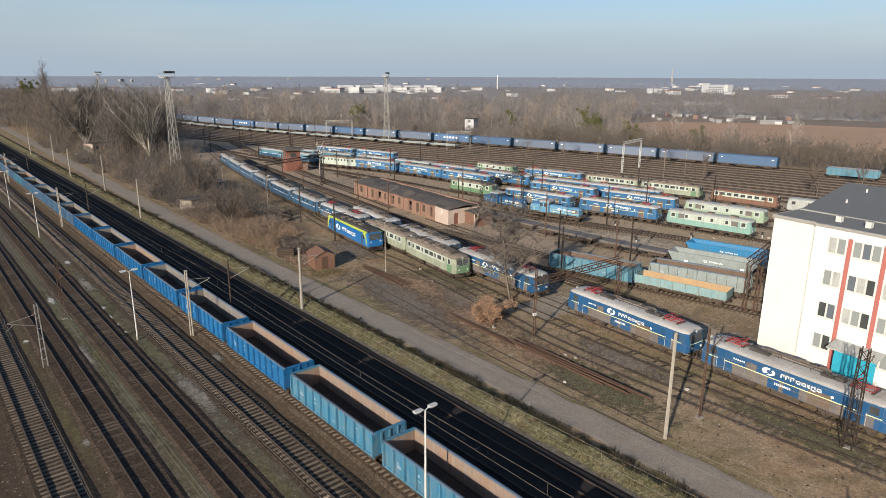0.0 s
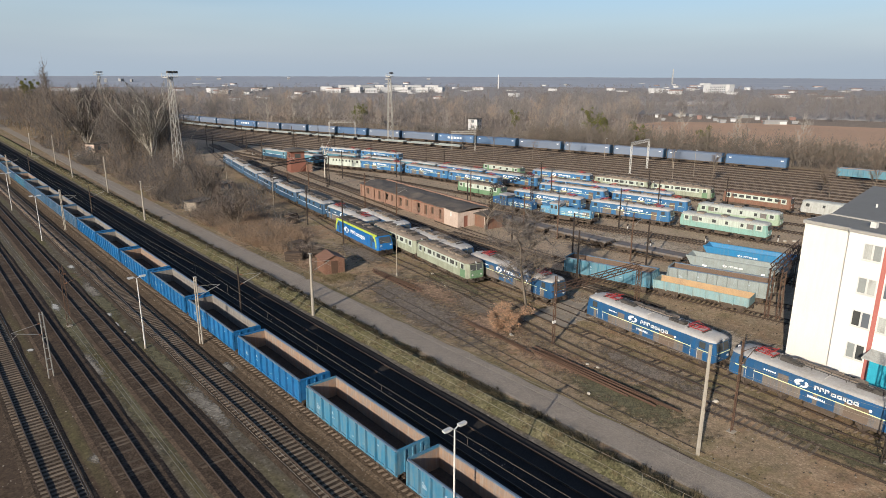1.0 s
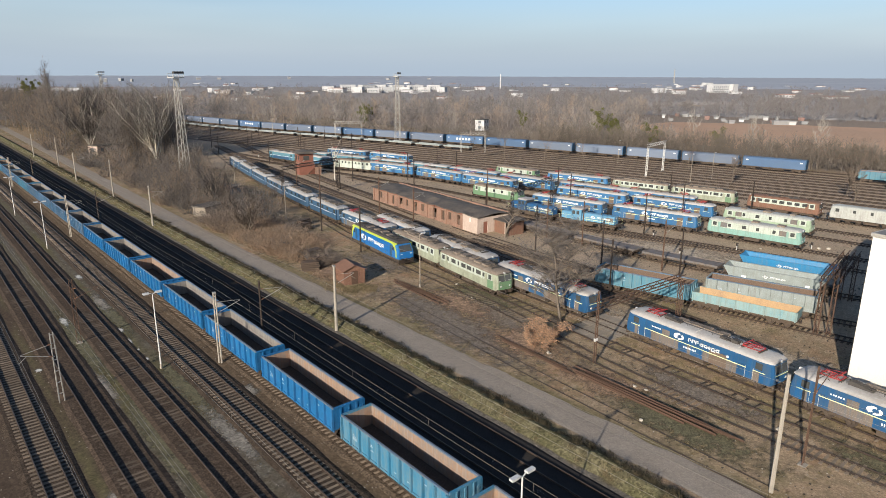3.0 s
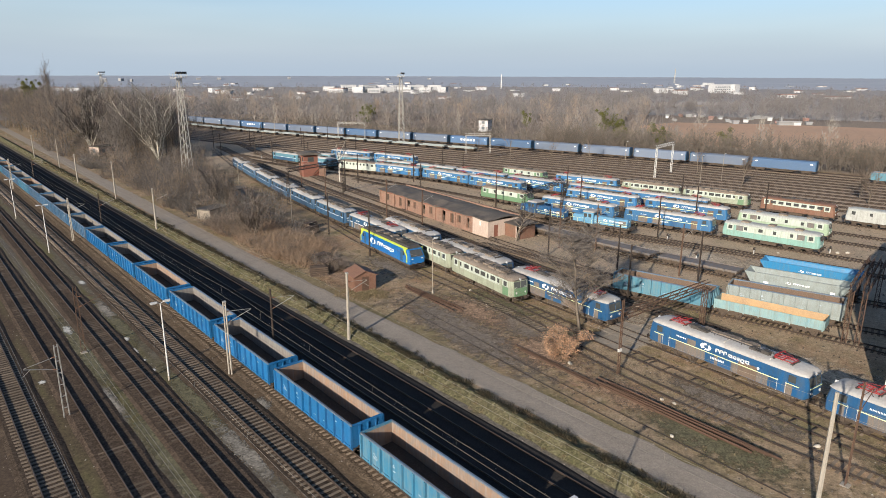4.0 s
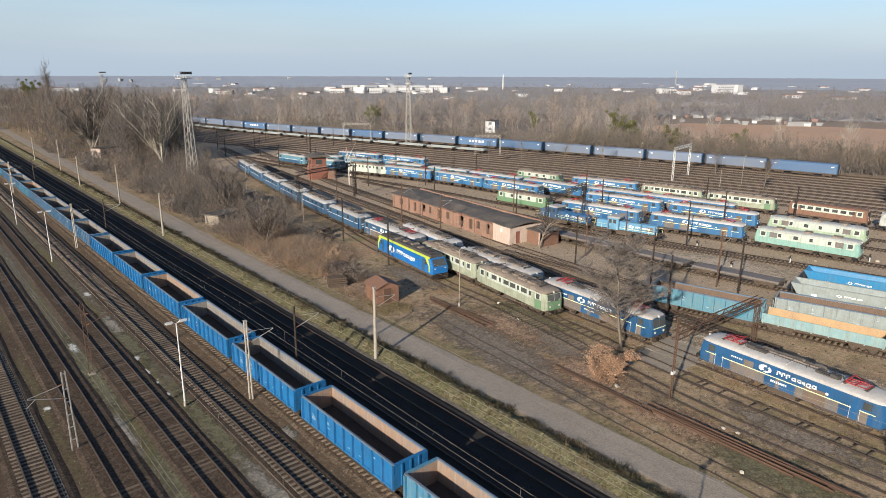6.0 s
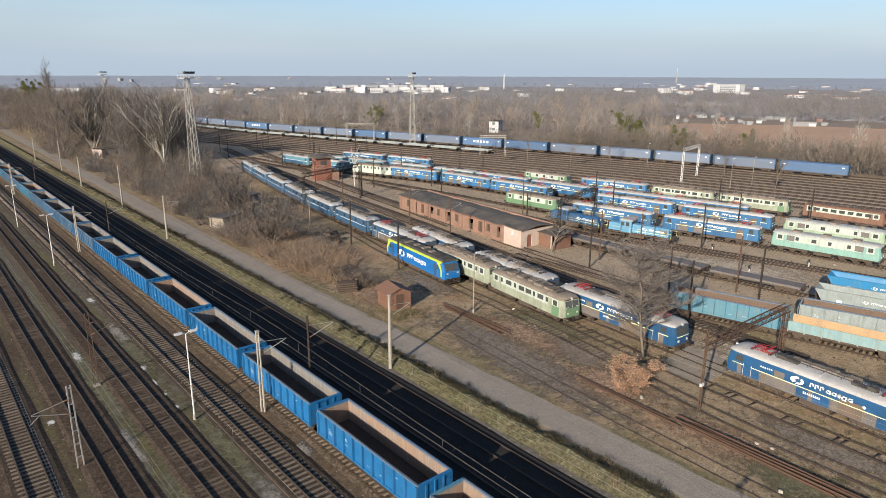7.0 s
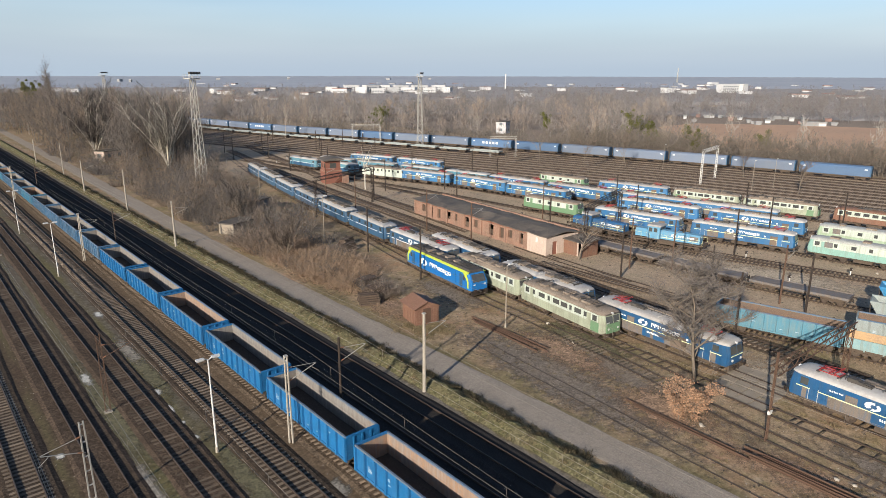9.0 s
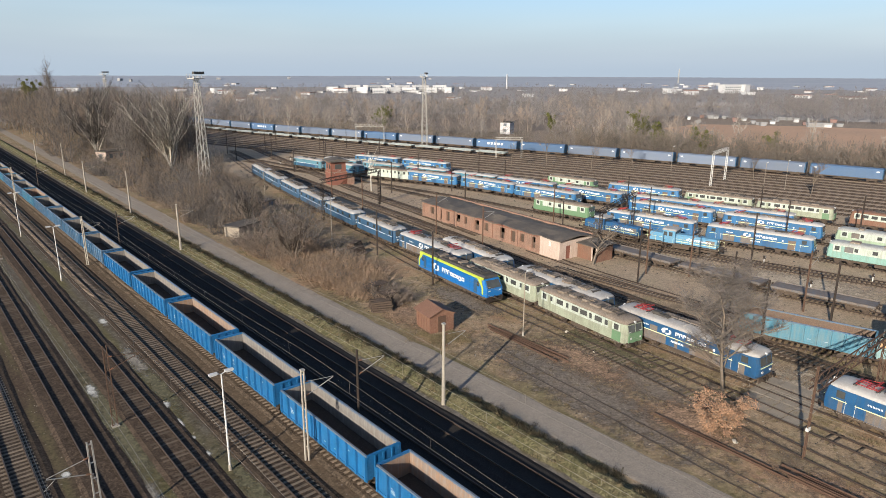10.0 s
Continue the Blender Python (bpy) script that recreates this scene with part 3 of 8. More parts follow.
def beam(bm, a, b, r, r2=None, n=4):
    """A tapered bar from a to b."""
    a, b = Vector(a), Vector(b)
    d = (b - a)
    if d.length < 1e-6:
        return
    q = d.to_track_quat("Z", "Y")
    r2 = r if r2 is None else r2
    ring = []
    for p, rr in ((a, r), (b, r2)):
        ring.append([bm.verts.new(p + q @ Vector((rr * math.cos(2 * math.pi * (i + 0.5) / n), rr * math.sin(2 * math.pi * (i + 0.5) / n), 0))) for i in range(n)])
    for i in range(n):
        bm.faces.new((ring[0][i], ring[0][(i + 1) % n], ring[1][(i + 1) % n], ring[1][i]))
    bm.faces.new(ring[0][::-1])
    bm.faces.new(ring[1])


def tube(bm, pts, r, n=4):
    """One unbroken bent bar through the points."""
    pts = [Vector(p) for p in pts]
    last = None
    for i, p in enumerate(pts):
        d = (pts[min(i + 1, len(pts) - 1)] - p).normalized() + (p - pts[max(i - 1, 0)]).normalized()
        if d.length < 0.05:
            d = p - pts[max(i - 1, 0)]
        q = d.to_track_quat("Z", "Y")
        ring = [bm.verts.new(p + q @ Vector((r * math.cos(2 * math.pi * (k + 0.5) / n), r * math.sin(2 * math.pi * (k + 0.5) / n), 0))) for k in range(n)]
        if last:
            for k in range(n):
                bm.faces.new((last[k], last[(k + 1) % n], ring[(k + 1) % n], ring[k]))
        last = ring


def stepped(bm, x0, x1, y0, z0, steps):
    """A row of joined housings along y: each step is its length and height, drawn out from x0 to x1."""
    line, y = [(y0, z0)], y0
    for l, h in steps:
        line += [(y + 0.02, z0 + h), (y + l - 0.02, z0 + h)]
        y += l
    line.append((y, z0))
    a = [bm.verts.new((x0, p, q)) for p, q in line]
    b = [bm.verts.new((x1, p, q)) for p, q in line]
    n = len(line)
    for i in range(n):
        bm.faces.new((a[i], b[i], b[(i + 1) % n], a[(i + 1) % n]))
    bm.faces.new(a)
    bm.faces.new(b[::-1])


def disc(bm, c, r, axis, thick, n=14):
    """A short cylinder across the given axis vector."""
    a = Vector(axis).normalized() * thick / 2
    beam(bm, Vector(c) - a, Vector(c) + a, r, r, n)


def prism(bm, outline, y0, y1):
    """An outline in x and z, drawn out along y."""
    a = [bm.verts.new((x, y0, z)) for x, z in outline]
    b = [bm.verts.new((x, y1, z)) for x, z in outline]
    n = len(outline)
    for i in range(n):
        bm.faces.new((a[i], b[i], b[(i + 1) % n], a[(i + 1) % n]))
    bm.faces.new(a)
    bm.faces.new(b[::-1])


def one(name, mat, parent, fn, label=""):
    """One part from a function that fills a bmesh."""
    bm = bmesh.new()
    fn(bm)
    return part(name, bm, mat, parent, label)


def empty(name, label, category, group="", kind=""):
    e = new(name)
    e.empty_display_size = 0.3
    return tagged(e, label, category, group, kind)


def from_arrays(name, verts, tris, mats, parent=None, mat_index=None):
    """A mesh of triangles from two arrays."""
    me = bpy.data.meshes.new(name)
    verts, tris = np.asarray(verts, np.float32), np.asarray(tris, np.int32)
    me.vertices.add(len(verts))
    me.vertices.foreach_set("co", verts.ravel())
    me.loops.add(tris.size)
    me.loops.foreach_set("vertex_index", tris.ravel())
    me.polygons.add(len(tris))
    me.polygons.foreach_set("loop_start", np.arange(0, tris.size, 3, dtype=np.int32))
    if mat_index is not None:
        me.polygons.foreach_set("material_index", np.asarray(mat_index, np.int32))
    for mm in mats:
        me.materials.append(M[mm])
    me.update()
    me.validate()
    ob = new(name, me)
    if parent is not None:
        ob.parent = parent
    return ob


# ---- lines of the tracks: x as a function of y ----
class Line:
    """A smooth track line through a few stations (y, x)."""

    def __init__(self, *stations):
        s = sorted(stations)
        self.y = np.array([p[0] for p in s], float)
        self.xs = np.array([p[1] for p in s], float)
        h = np.diff(self.y)
        d = np.diff(self.xs) / h
        self.m = np.concatenate([[d[0]], (d[:-1] * h[1:] + d[1:] * h[:-1]) / (h[1:] + h[:-1]), [d[-1]]]) if len(d) > 1 else np.array([d[0], d[0]])

    def x(self, y):
        i = int(np.clip(np.searchsorted(self.y, y) - 1, 0, len(self.y) - 2))
        h = self.y[i + 1] - self.y[i]
        t = (y - self.y[i]) / h
        if t < 0:
            return self.xs[i] + self.m[i] * (y - self.y[i])
        if t > 1:
            return self.xs[i + 1] + self.m[i + 1] * (y - self.y[i + 1])
        a, b = self.xs[i], self.xs[i + 1]
        return ((2 * t ** 3 - 3 * t ** 2 + 1) * a + (t ** 3 - 2 * t ** 2 + t) * h * self.m[i] + (3 * t ** 2 - 2 * t ** 3) * b
                + (t ** 3 - t ** 2) * h * self.m[i + 1])

    def heading(self, y, span=6.0):
        return math.degrees(math.atan2(-(self.x(y + span) - self.x(y - span)), 2 * span))

    def stand(self, y, z=0.21, flip=False):
        return pose(self.x(y), y, z, 0, 0, self.heading(y) + (180 if flip else 0))


def straight(x):
    return Line((-40, x), (600, x))


# ---- the ground and the tracks ----
def ground_sheet():
    bm = bmesh.new()
    bmesh.ops.create_grid(bm, x_segments=40, y_segments=40, size=4990)
    for v in bm.verts:
        v.co.z = 0.0
    return tagged(link("ground", bm, "soil"), "brown bare yard soil with cinder, moss and dry grass", "ground", kind="structure")


ground_sheet()

TRACKS = {
    "t1": straight(4.25), "t2": straight(9.05), "t3": straight(14.1), "t4": straight(19.25), "t5": straight(23.95),
    "t6": straight(28.45), "t7": straight(32.85),
    "e": Line((20, 43.0), (40, 44.1), (48.7, 44.7), (58.5, 45.7), (70.3, 46.8), (80, 48.5)),
    "a": Line((-30, 52.5), (12, 57.2), (28, 58.7), (45, 60.5), (53, 61.2), (63, 62.0), (74, 63.2), (85, 64.6), (100, 66.8), (125, 71), (160, 79), (200, 90)),
    "b": Line((-30, 54.0), (20, 54.6), (45, 56.2), (66, 58.8), (80, 60.9), (92, 62.5), (107, 64.0), (124, 66.0), (146, 69.3), (168, 73.4), (204, 81), (260, 95)),
    "d": Line((-30, 51.4), (9, 51.1), (18, 51.0), (30, 51.0), (40, 51.5), (48, 52.6), (55, 54.0), (71, 56.3), (83, 57.4), (93.6, 58.7), (103, 60.2), (126, 64.8)),
    "h1": Line((40, 69.5), (62, 71.2), (85, 73.8), (105, 76.2), (125, 79.0), (160, 83.5), (214, 91), (270, 101)),
    "h2": Line((40, 76.0), (62, 77.5), (85, 79.0), (105, 81.5)),
    "h3": Line((110, 82), (132, 85.5), (160, 89.5), (222, 101), (280, 113)),
    "g1": Line((28, 78.0), (34.8, 77.0), (40, 76.2), (46.5, 74.9), (57, 72.7), (75, 69.0)),
    "g2": Line((28.5, 84.1), (34, 82.6), (47, 79.4), (70, 76.8), (95, 76.0)),
    "g3": Line((20, 97.5), (48, 91.5), (63, 89.8), (79, 89.5), (100, 90)),
    "f0": Line((20, 112), (60, 103.5), (85, 97.5), (110, 95.5), (150, 95)),
    "f1": Line((40, 109), (76, 102.0), (88, 99.8), (102, 99.4), (125, 99), (170, 98)),
    "f2": Line((20, 118), (48, 114.6), (64, 112.8), (82, 109.6), (92, 107.6), (107, 105.9), (116, 105.3), (140, 104), (165, 101), (200, 95.5), (240, 92)),
    "f3": Line((20, 129), (48, 126), (58, 124.8), (70, 123.6), (84, 121.4), (97, 119), (115, 116), (130, 114.4), (146, 113), (166, 108.3), (178, 104.5), (205, 99.5), (240, 96)),
    "f4": Line((20, 137), (60, 132), (90, 127), (115, 123), (140, 120), (170, 114.5), (200, 107), (240, 101)),
    "f5": Line((20, 147), (40, 144.4), (58, 143), (74, 141.8), (88, 139.7), (103, 137.4), (120, 133.5), (140, 131.5), (165, 127), (190, 121.5), (201, 118), (240, 108)),
    "far": Line((20, 216.5), (83, 207.6), (121, 201), (160, 192.2), (212, 179), (262, 166), (315, 152), (400, 138), (480, 130)),
}
FAR = TRACKS["far"]


def along(line, y0, y1, step):
    y = y0
    while y < y1:
        yield y, line.x(y), radians(line.heading(y, 3))
        y += step


def ribbon(name, line, y0, y1, half, z, mat, label, category, rise=0.12, step=4.0):
    """A low bank of stone that follows a line, with sloping shoulders."""
    bm = bmesh.new()
    rows = []
    for y, x, a in along(line, y0, y1, step):
        c, s = math.cos(a), math.sin(a)
        wob = [U(-0.12, 0.12) for _ in range(2)]
        rows.append([bm.verts.new((x + o * c, y + o * s, zz)) for o, zz in
                     ((-half - 0.45 + wob[0], -0.02), (-half, z), (half, z), (half + 0.45 + wob[1], -0.02))])
    for a, b in zip(rows, rows[1:]):
        for i in range(3):
            bm.faces.new((a[i], a[i + 1], b[i + 1], b[i]))
    return tagged(link(name, bm, mat), label, category, kind="structure")


SLEEPER_MESH = {}


def sleeper_mesh(kind):
    if kind not in SLEEPER_MESH:
        bm = bmesh.new()
        if kind == "sleeper":
            prism(bm, [(-1.25, -0.1), (1.25, -0.1), (1.25, 0.09), (0.95, 0.10), (0.35, 0.078), (-0.35, 0.078), (-0.95, 0.10), (-1.25, 0.09)], -0.115, 0.115)
        else:
            box(bm, -1.25, -0.12, -0.1, 1.25, 0.12, 0.08)
        bmesh.ops.recalc_face_normals(bm, faces=bm.faces[:])
        me = bpy.data.meshes.new("sleeper")
        bm.to_mesh(me)
        bm.free()
        me.materials.append(M[kind])
        SLEEPER_MESH[kind] = me
    return SLEEPER_MESH[kind]


def rails(line, y0, y1, parent, z=0.16, step=5.0, head="rail_top"):
    for side in (-0.7525, 0.7525):
        bm = bmesh.new()
        prof = ((-0.06, 0.0), (-0.01, 0.025), (-0.033, 0.1), (-0.033, 0.14), (0.033, 0.14), (0.033, 0.1), (0.01, 0.025), (0.06, 0.0))
        last = None
        for y, x, a in along(line, y0, y1, step):
            c, s = math.cos(a), math.sin(a)
            row = [bm.verts.new((x + (side + o) * c, y + (side + o) * s, z + h)) for o, h in prof]
            if last:
                for i in range(7):
                    f = bm.faces.new((last[i], last[i + 1], row[i + 1], row[i]))
                    f.material_index = 1 if i == 3 else 0
            last = row
        part("rail", bm, ["rail", head], parent)


SLEEPER_JOBS = []


def track(key, y0, y1, ballast=None, sleeper="sleeper_dark", single=(0, 0), keep=1.0, label="worn railway track on stone ballast", z=0.1, clumps=False, step=5.0, sink=0.0):
    line = TRACKS[key]
    t = empty("railway_track", label, "railway track", "railway tracks", "structure")
    if ballast:
        b = ribbon("ballast", line, y0, y1, 1.55, z, ballast, "", "")
        for k in ("category", "kind"):
            if k in b:
                del b[k]
        b.parent = t
    rails(line, y0, y1, t, z + 0.04 - sink, step)
    SLEEPER_JOBS.append((line, y0, y1, t, sleeper, single, keep, z, clumps))
    return t


for k, kw in {
    "t1": dict(ballast="ballast_crib", sleeper="sleeper", single=(46, 125)),
    "t2": dict(ballast="ballast", sleeper="sleeper_dark", single=(44, 180), clumps=True),
    "t3": dict(ballast="ballast", sleeper="sleeper_dark", single=(40, 190), clumps=True),
    "t4": dict(ballast="ballast_crib", sleeper="sleeper", single=(34, 120)),
    "t5": dict(ballast="ballast_brown", sleeper="sleeper_dark"),
    "t6": dict(ballast="coal_ballast", sleeper="sleeper_dark", keep=0.0),
    "t7": dict(ballast="coal_ballast", sleeper="sleeper_dark", keep=0.0),
}.items():
    track(k, 10, 520, **kw)
track("e", 22, 76, sleeper="sleeper_dark", keep=0.0, z=-0.12, step=3, label="pair of rails sunk in brown soil")
track("d", -20, 124, sink=0.07, sleeper="sleeper", single=(5, 110), z=0.04, clumps=True, step=3, label="siding track with patchy sleepers in brown soil")
track("a", -25, 200, sleeper="sleeper_dark", z=0.02, keep=0.3, step=3, label="storage track under parked locomotives")
track("b", -10, 262, sleeper="sleeper_dark", z=0.02, keep=0.3, step=3, label="storage track under parked locomotives")
track("h1", 42, 270, ballast="ballast_brown", sleeper="sleeper", z=0.06, step=3, label="light sandy track with pale sleepers")
track("h2", 45, 100, sleeper="sleeper", z=0.03, clumps=True, step=3, label="disused siding with brown sleepers")
track("h3", 112, 280, ballast="ballast_brown", sleeper="sleeper", z=0.06, step=3, label="light sandy track with pale sleepers")
for k, y0, y1 in (("g1", 22, 74), ("g2", 22, 90), ("g3", 22, 98), ("f0", 25, 140), ("f1", 42, 165), ("f2", 25, 238), ("f3", 25, 238), ("f4", 25, 238), ("f5", 25, 238)):
    track(k, y0, y1, sleeper="sleeper_dark", z=0.04, step=4, label="storage track in rust-brown soil")
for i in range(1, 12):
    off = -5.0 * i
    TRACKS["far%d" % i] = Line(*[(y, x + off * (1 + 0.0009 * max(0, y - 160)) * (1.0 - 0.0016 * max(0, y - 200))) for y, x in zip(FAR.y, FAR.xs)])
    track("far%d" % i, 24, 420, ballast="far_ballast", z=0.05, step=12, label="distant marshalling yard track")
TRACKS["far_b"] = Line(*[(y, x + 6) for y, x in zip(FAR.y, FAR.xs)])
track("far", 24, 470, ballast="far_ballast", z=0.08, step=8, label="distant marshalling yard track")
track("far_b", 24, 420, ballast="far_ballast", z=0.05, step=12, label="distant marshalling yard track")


def road_sheet():
    line = Line((-40, 40.6), (40, 40.7), (70, 40.4), (110, 40.3), (160, 41.2), (260, 43.5), (450, 47))
    bm = bmesh.new()
    rows = []
    for y, x, a in along(line, -30, 450, 1.5):
        l, r = 1.85 + noise.noise((y * 0.4, 3, 0)) * 0.35, 1.7 + noise.noise((y * 0.3, 9, 0)) * 0.4
        rows.append([bm.verts.new((x - l, y, 0.0)), bm.verts.new((x - l + 0.25, y, 0.025)), bm.verts.new((x + r - 0.25, y, 0.025)), bm.verts.new((x + r, y, 0.0))])
    for a, b in zip(rows, rows[1:]):
        for i in range(3):
            bm.faces.new((a[i], a[i + 1], b[i + 1], b[i]))
    tagged(link("road", bm, "asphalt"), "narrow worn grey asphalt service road with ragged edges", "road", kind="structure")
    return line


road_sheet()


def verge_bank():
    """A low grassy bank between the main line and the road; its far side falls steeply to the road edge."""
    bm = bmesh.new()
    rows = []
    y = -30.0
    while y < 420:
        k = 0.12 * noise.noise((y * 0.35, 0, 2)) + 0.08 * noise.noise((y * 1.3, 5, 2))
        c = 36.75 + 0.25 * noise.noise((y * 0.5, 8, 1)) + max(0, y - 150) * 0.006
        h = 0.58 + 2 * k
        rows.append([bm.verts.new(p) for p in ((c - 1.45, y, -0.02), (c - 1.0, y, 0.2 + k * 0.5), (c - 0.4, y, h * 0.8), (c, y, h), (c + 0.45, y, h * 0.75 + k), (c + 0.85, y, h * 0.3), (c + 1.35 + k, y, -0.02))])
        y += 0.6
    for a, b in zip(rows, rows[1:]):
        for i in range(6):
            bm.faces.new((a[i], a[i + 1], b[i + 1], b[i]))
    tagged(link("verge", bm, "bank"), "low mossy bank with dry grass between tracks and road", "verge", kind="structure")


verge_bank()


# ---- rolling stock ----
def bogie(parent, y, wheelbase=1.8, axles=2, r=0.46, mat="under", width=1.0):
    def fill(bm):
        for s in (-1, 1):
            cbox(bm, (s * width, y, r + 0.12), (0.12, wheelbase + 0.9, 0.26))
            for i in range(axles):
                yy = y + (i / (axles - 1) - 0.5) * wheelbase
                cbox(bm, (s * (width + 0.04), yy, r), (0.2, 0.34, 0.34))
            cbox(bm, (s * (width + 0.03), y, r + 0.02), (0.16, 0.5, 0.3))
        cbox(bm, (0, y, r + 0.12), (2 * width, 0.4, 0.24))
    g = one("bogie", mat, parent, fill)
    for i in range(axles):
        yy = y + (i / (axles - 1) - 0.5) * wheelbase

        def fill(bm):
            for s in (-1, 1):
                disc(bm, (s * 0.76, yy, r), r, (1, 0, 0), 0.13, 16)
            beam(bm, (-0.76, yy, r), (0.76, yy, r), 0.08, n=6)
        one("wheelset", "wheel", g, fill)
    return g


def buffers(parent, ends, z=1.0):
    for y, d in ends:
        for s in (-0.87, 0.87):
            def fill(bm):
                beam(bm, (s, y, z), (s, y + d * 0.42, z), 0.09, n=8)
                disc(bm, (s, y + d * 0.45, z), 0.21, (0, 1, 0), 0.05, 12)
            one("buffer", "steel_dark", parent, fill)

        def hook(bm):
            cbox(bm, (0, y + d * 0.14, z), (0.12, 0.3, 0.14))
            cbox(bm, (0, y + d * 0.3, z - 0.2), (0.08, 0.1, 0.4))
        one("coupling", "steel_dark", parent, hook)


def marks(parent, side_x, spots, mat="white", name="marking"):
    """Flat painted marks on a side: (y, z, width, height)."""
    one(name, mat, parent, lambda bm: [cbox(bm, (side_x, y, z), (0.012, w, h)) for y, z, w, h in spots])["kind"] = "stuff"


def open_wagon(paint, inner, label, group, length=12.75, width=2.8, top=2.98, floor=1.15, ribs=11, plain=False):
    """A four-axle open box wagon: ribbed sides, rusty inside, a dusting of coal on the floor."""
    w = empty("open_wagon", label, "wagon", group)
    hl, hw, t = length / 2, width / 2, 0.07
    for s in (-1, 1):
        def side(bm):
            box(bm, min(s * hw, s * (hw - t)), -hl, floor - 0.15, max(s * hw, s * (hw - t)), hl, top)
        wall = one("side_wall", paint, w, side)
        one("inner_lining", inner, wall, lambda bm: box(bm, min(s * (hw - t), s * (hw - t - 0.015)), -hl + 0.08, floor, max(s * (hw - t), s * (hw - t - 0.015)), hl - 0.08, top - 0.12),
            "rust-stained inner side")
        one("top_rail", "rim_worn", wall, lambda bm: box(bm, s * hw - 0.08, -hl - 0.02, top - 0.10, s * hw + 0.06, hl + 0.02, top + 0.03))
        one("sill", paint, wall, lambda bm: box(bm, s * hw - 0.05, -hl, floor - 0.3, s * hw + 0.04, hl, floor - 0.1))
        for i in range(ribs):
            y = -hl + length * i / (ribs - 1)
            y = max(-hl + 0.06, min(hl - 0.06, y))
            one("rib", paint, wall, lambda bm: prism_rib(bm, s * hw, y, floor - 0.15, top - 0.1, s))
        if not plain:
            sx = s * (hw + 0.012)
            marks(wall, sx, [(s * -2.35, 2.12, 0.3, 0.06), (s * -2.35, 2.24, 0.16, 0.09), (s * -4.6, 1.62, 0.5, 0.05), (s * -4.6, 1.74, 0.5, 0.05), (s * -4.6, 1.86, 0.34, 0.05), (s * -4.75, 2.0, 0.2, 0.05), (s * 4.0, 2.3, 0.24, 0.07),
                             (s * -2.35, 1.78, 0.5, 0.05), (s * 2.2, 1.5, 0.4, 0.05), (s * 0.6, 1.45, 0.3, 0.05)], "paint_mark")
    for s in (-1, 1):
        def end(bm):
            box(bm, -hw + t, min(s * hl, s * (hl - t)), floor - 0.15, hw - t, max(s * hl, s * (hl - t)), top)
            for x in (-0.75, 0, 0.75):
                box(bm, x - 0.07, min(s * hl, s * (hl + 0.09)), floor - 0.15, x + 0.07, max(s * hl, s * (hl + 0.09)), top - 0.05)
            box(bm, -hw, min(s * (hl - 0.08), s * (hl + 0.1)), top - 0.12, hw, max(s * (hl - 0.08), s * (hl + 0.1)), top + 0.03)
        e = one("end_wall", paint, w, end)
        one("inner_lining", inner, e, lambda bm: box(bm, -hw + t + 0.02, min(s * (hl - t), s * (hl - t - 0.015)), floor, hw - t - 0.02, max(s * (hl - t), s * (hl - t - 0.015)), top - 0.12))

        def ladder(bm):
            for x in (-hw + 0.15, -hw + 0.5):
                beam(bm, (x * s, s * (hl + 0.2), 0.9), (x * s, s * (hl + 0.2), top - 0.4), 0.025)
            for i in range(5):
                beam(bm, ((-hw + 0.15) * s, s * (hl + 0.2), 1.1 + i * 0.35), ((-hw + 0.5) * s, s * (hl + 0.2), 1.1 + i * 0.35), 0.02)
        one("ladder", paint, e, ladder)

    def floor_mesh(bm):
        n, k = 16, 5
        grid = [[bm.verts.new(((-hw + t) + (2 * (hw - t)) * j / k, -hl + t + (length - 2 * t) * i / n,
                               floor + 0.05 + 0.10 * noise.noise((i * 0.6, j * 0.9, length)))) for j in range(k + 1)] for i in range(n + 1)]
        for i in range(n):
            for j in range(k):
                bm.faces.new((grid[i][j], grid[i][j + 1], grid[i + 1][j + 1], grid[i + 1][j]))
    one("floor", "coal", w, floor_mesh, "floor under dark coal dust")

    def under(bm):
        box(bm, -0.35, -hl, 0.85, 0.35, hl, floor - 0.16)
        for y in (-hl + 0.15, -2.2, 0, 2.2, hl - 0.15):
            box(bm, -hw + 0.1, y - 0.12, 0.9, hw - 0.1, y + 0.12, floor - 0.16)
    one("underframe", "under", w, under)
    for s in (-1, 1):
        bogie(w, s * (hl - 2.0))
    buffers(w, ((hl, 1), (-hl, -1)))
    return w


def prism_rib(bm, x, y, z0, z1, s):
    d = 0.2 * s
    co = [(x, y - 0.09, z0), (x + d, y - 0.07, z0), (x + d, y + 0.07, z0), (x, y + 0.09, z0)]
    a = [bm.verts.new(c) for c in co]
    b = [bm.verts.new((c[0] - (d * 0.15 if abs(c[0]) > abs(x) else 0), c[1], z1)) for c in co]
    for i in range(3):
        bm.faces.new((a[i], a[i + 1], b[i + 1], b[i]))
    bm.faces.new((b[0], b[1], b[2], b[3]))


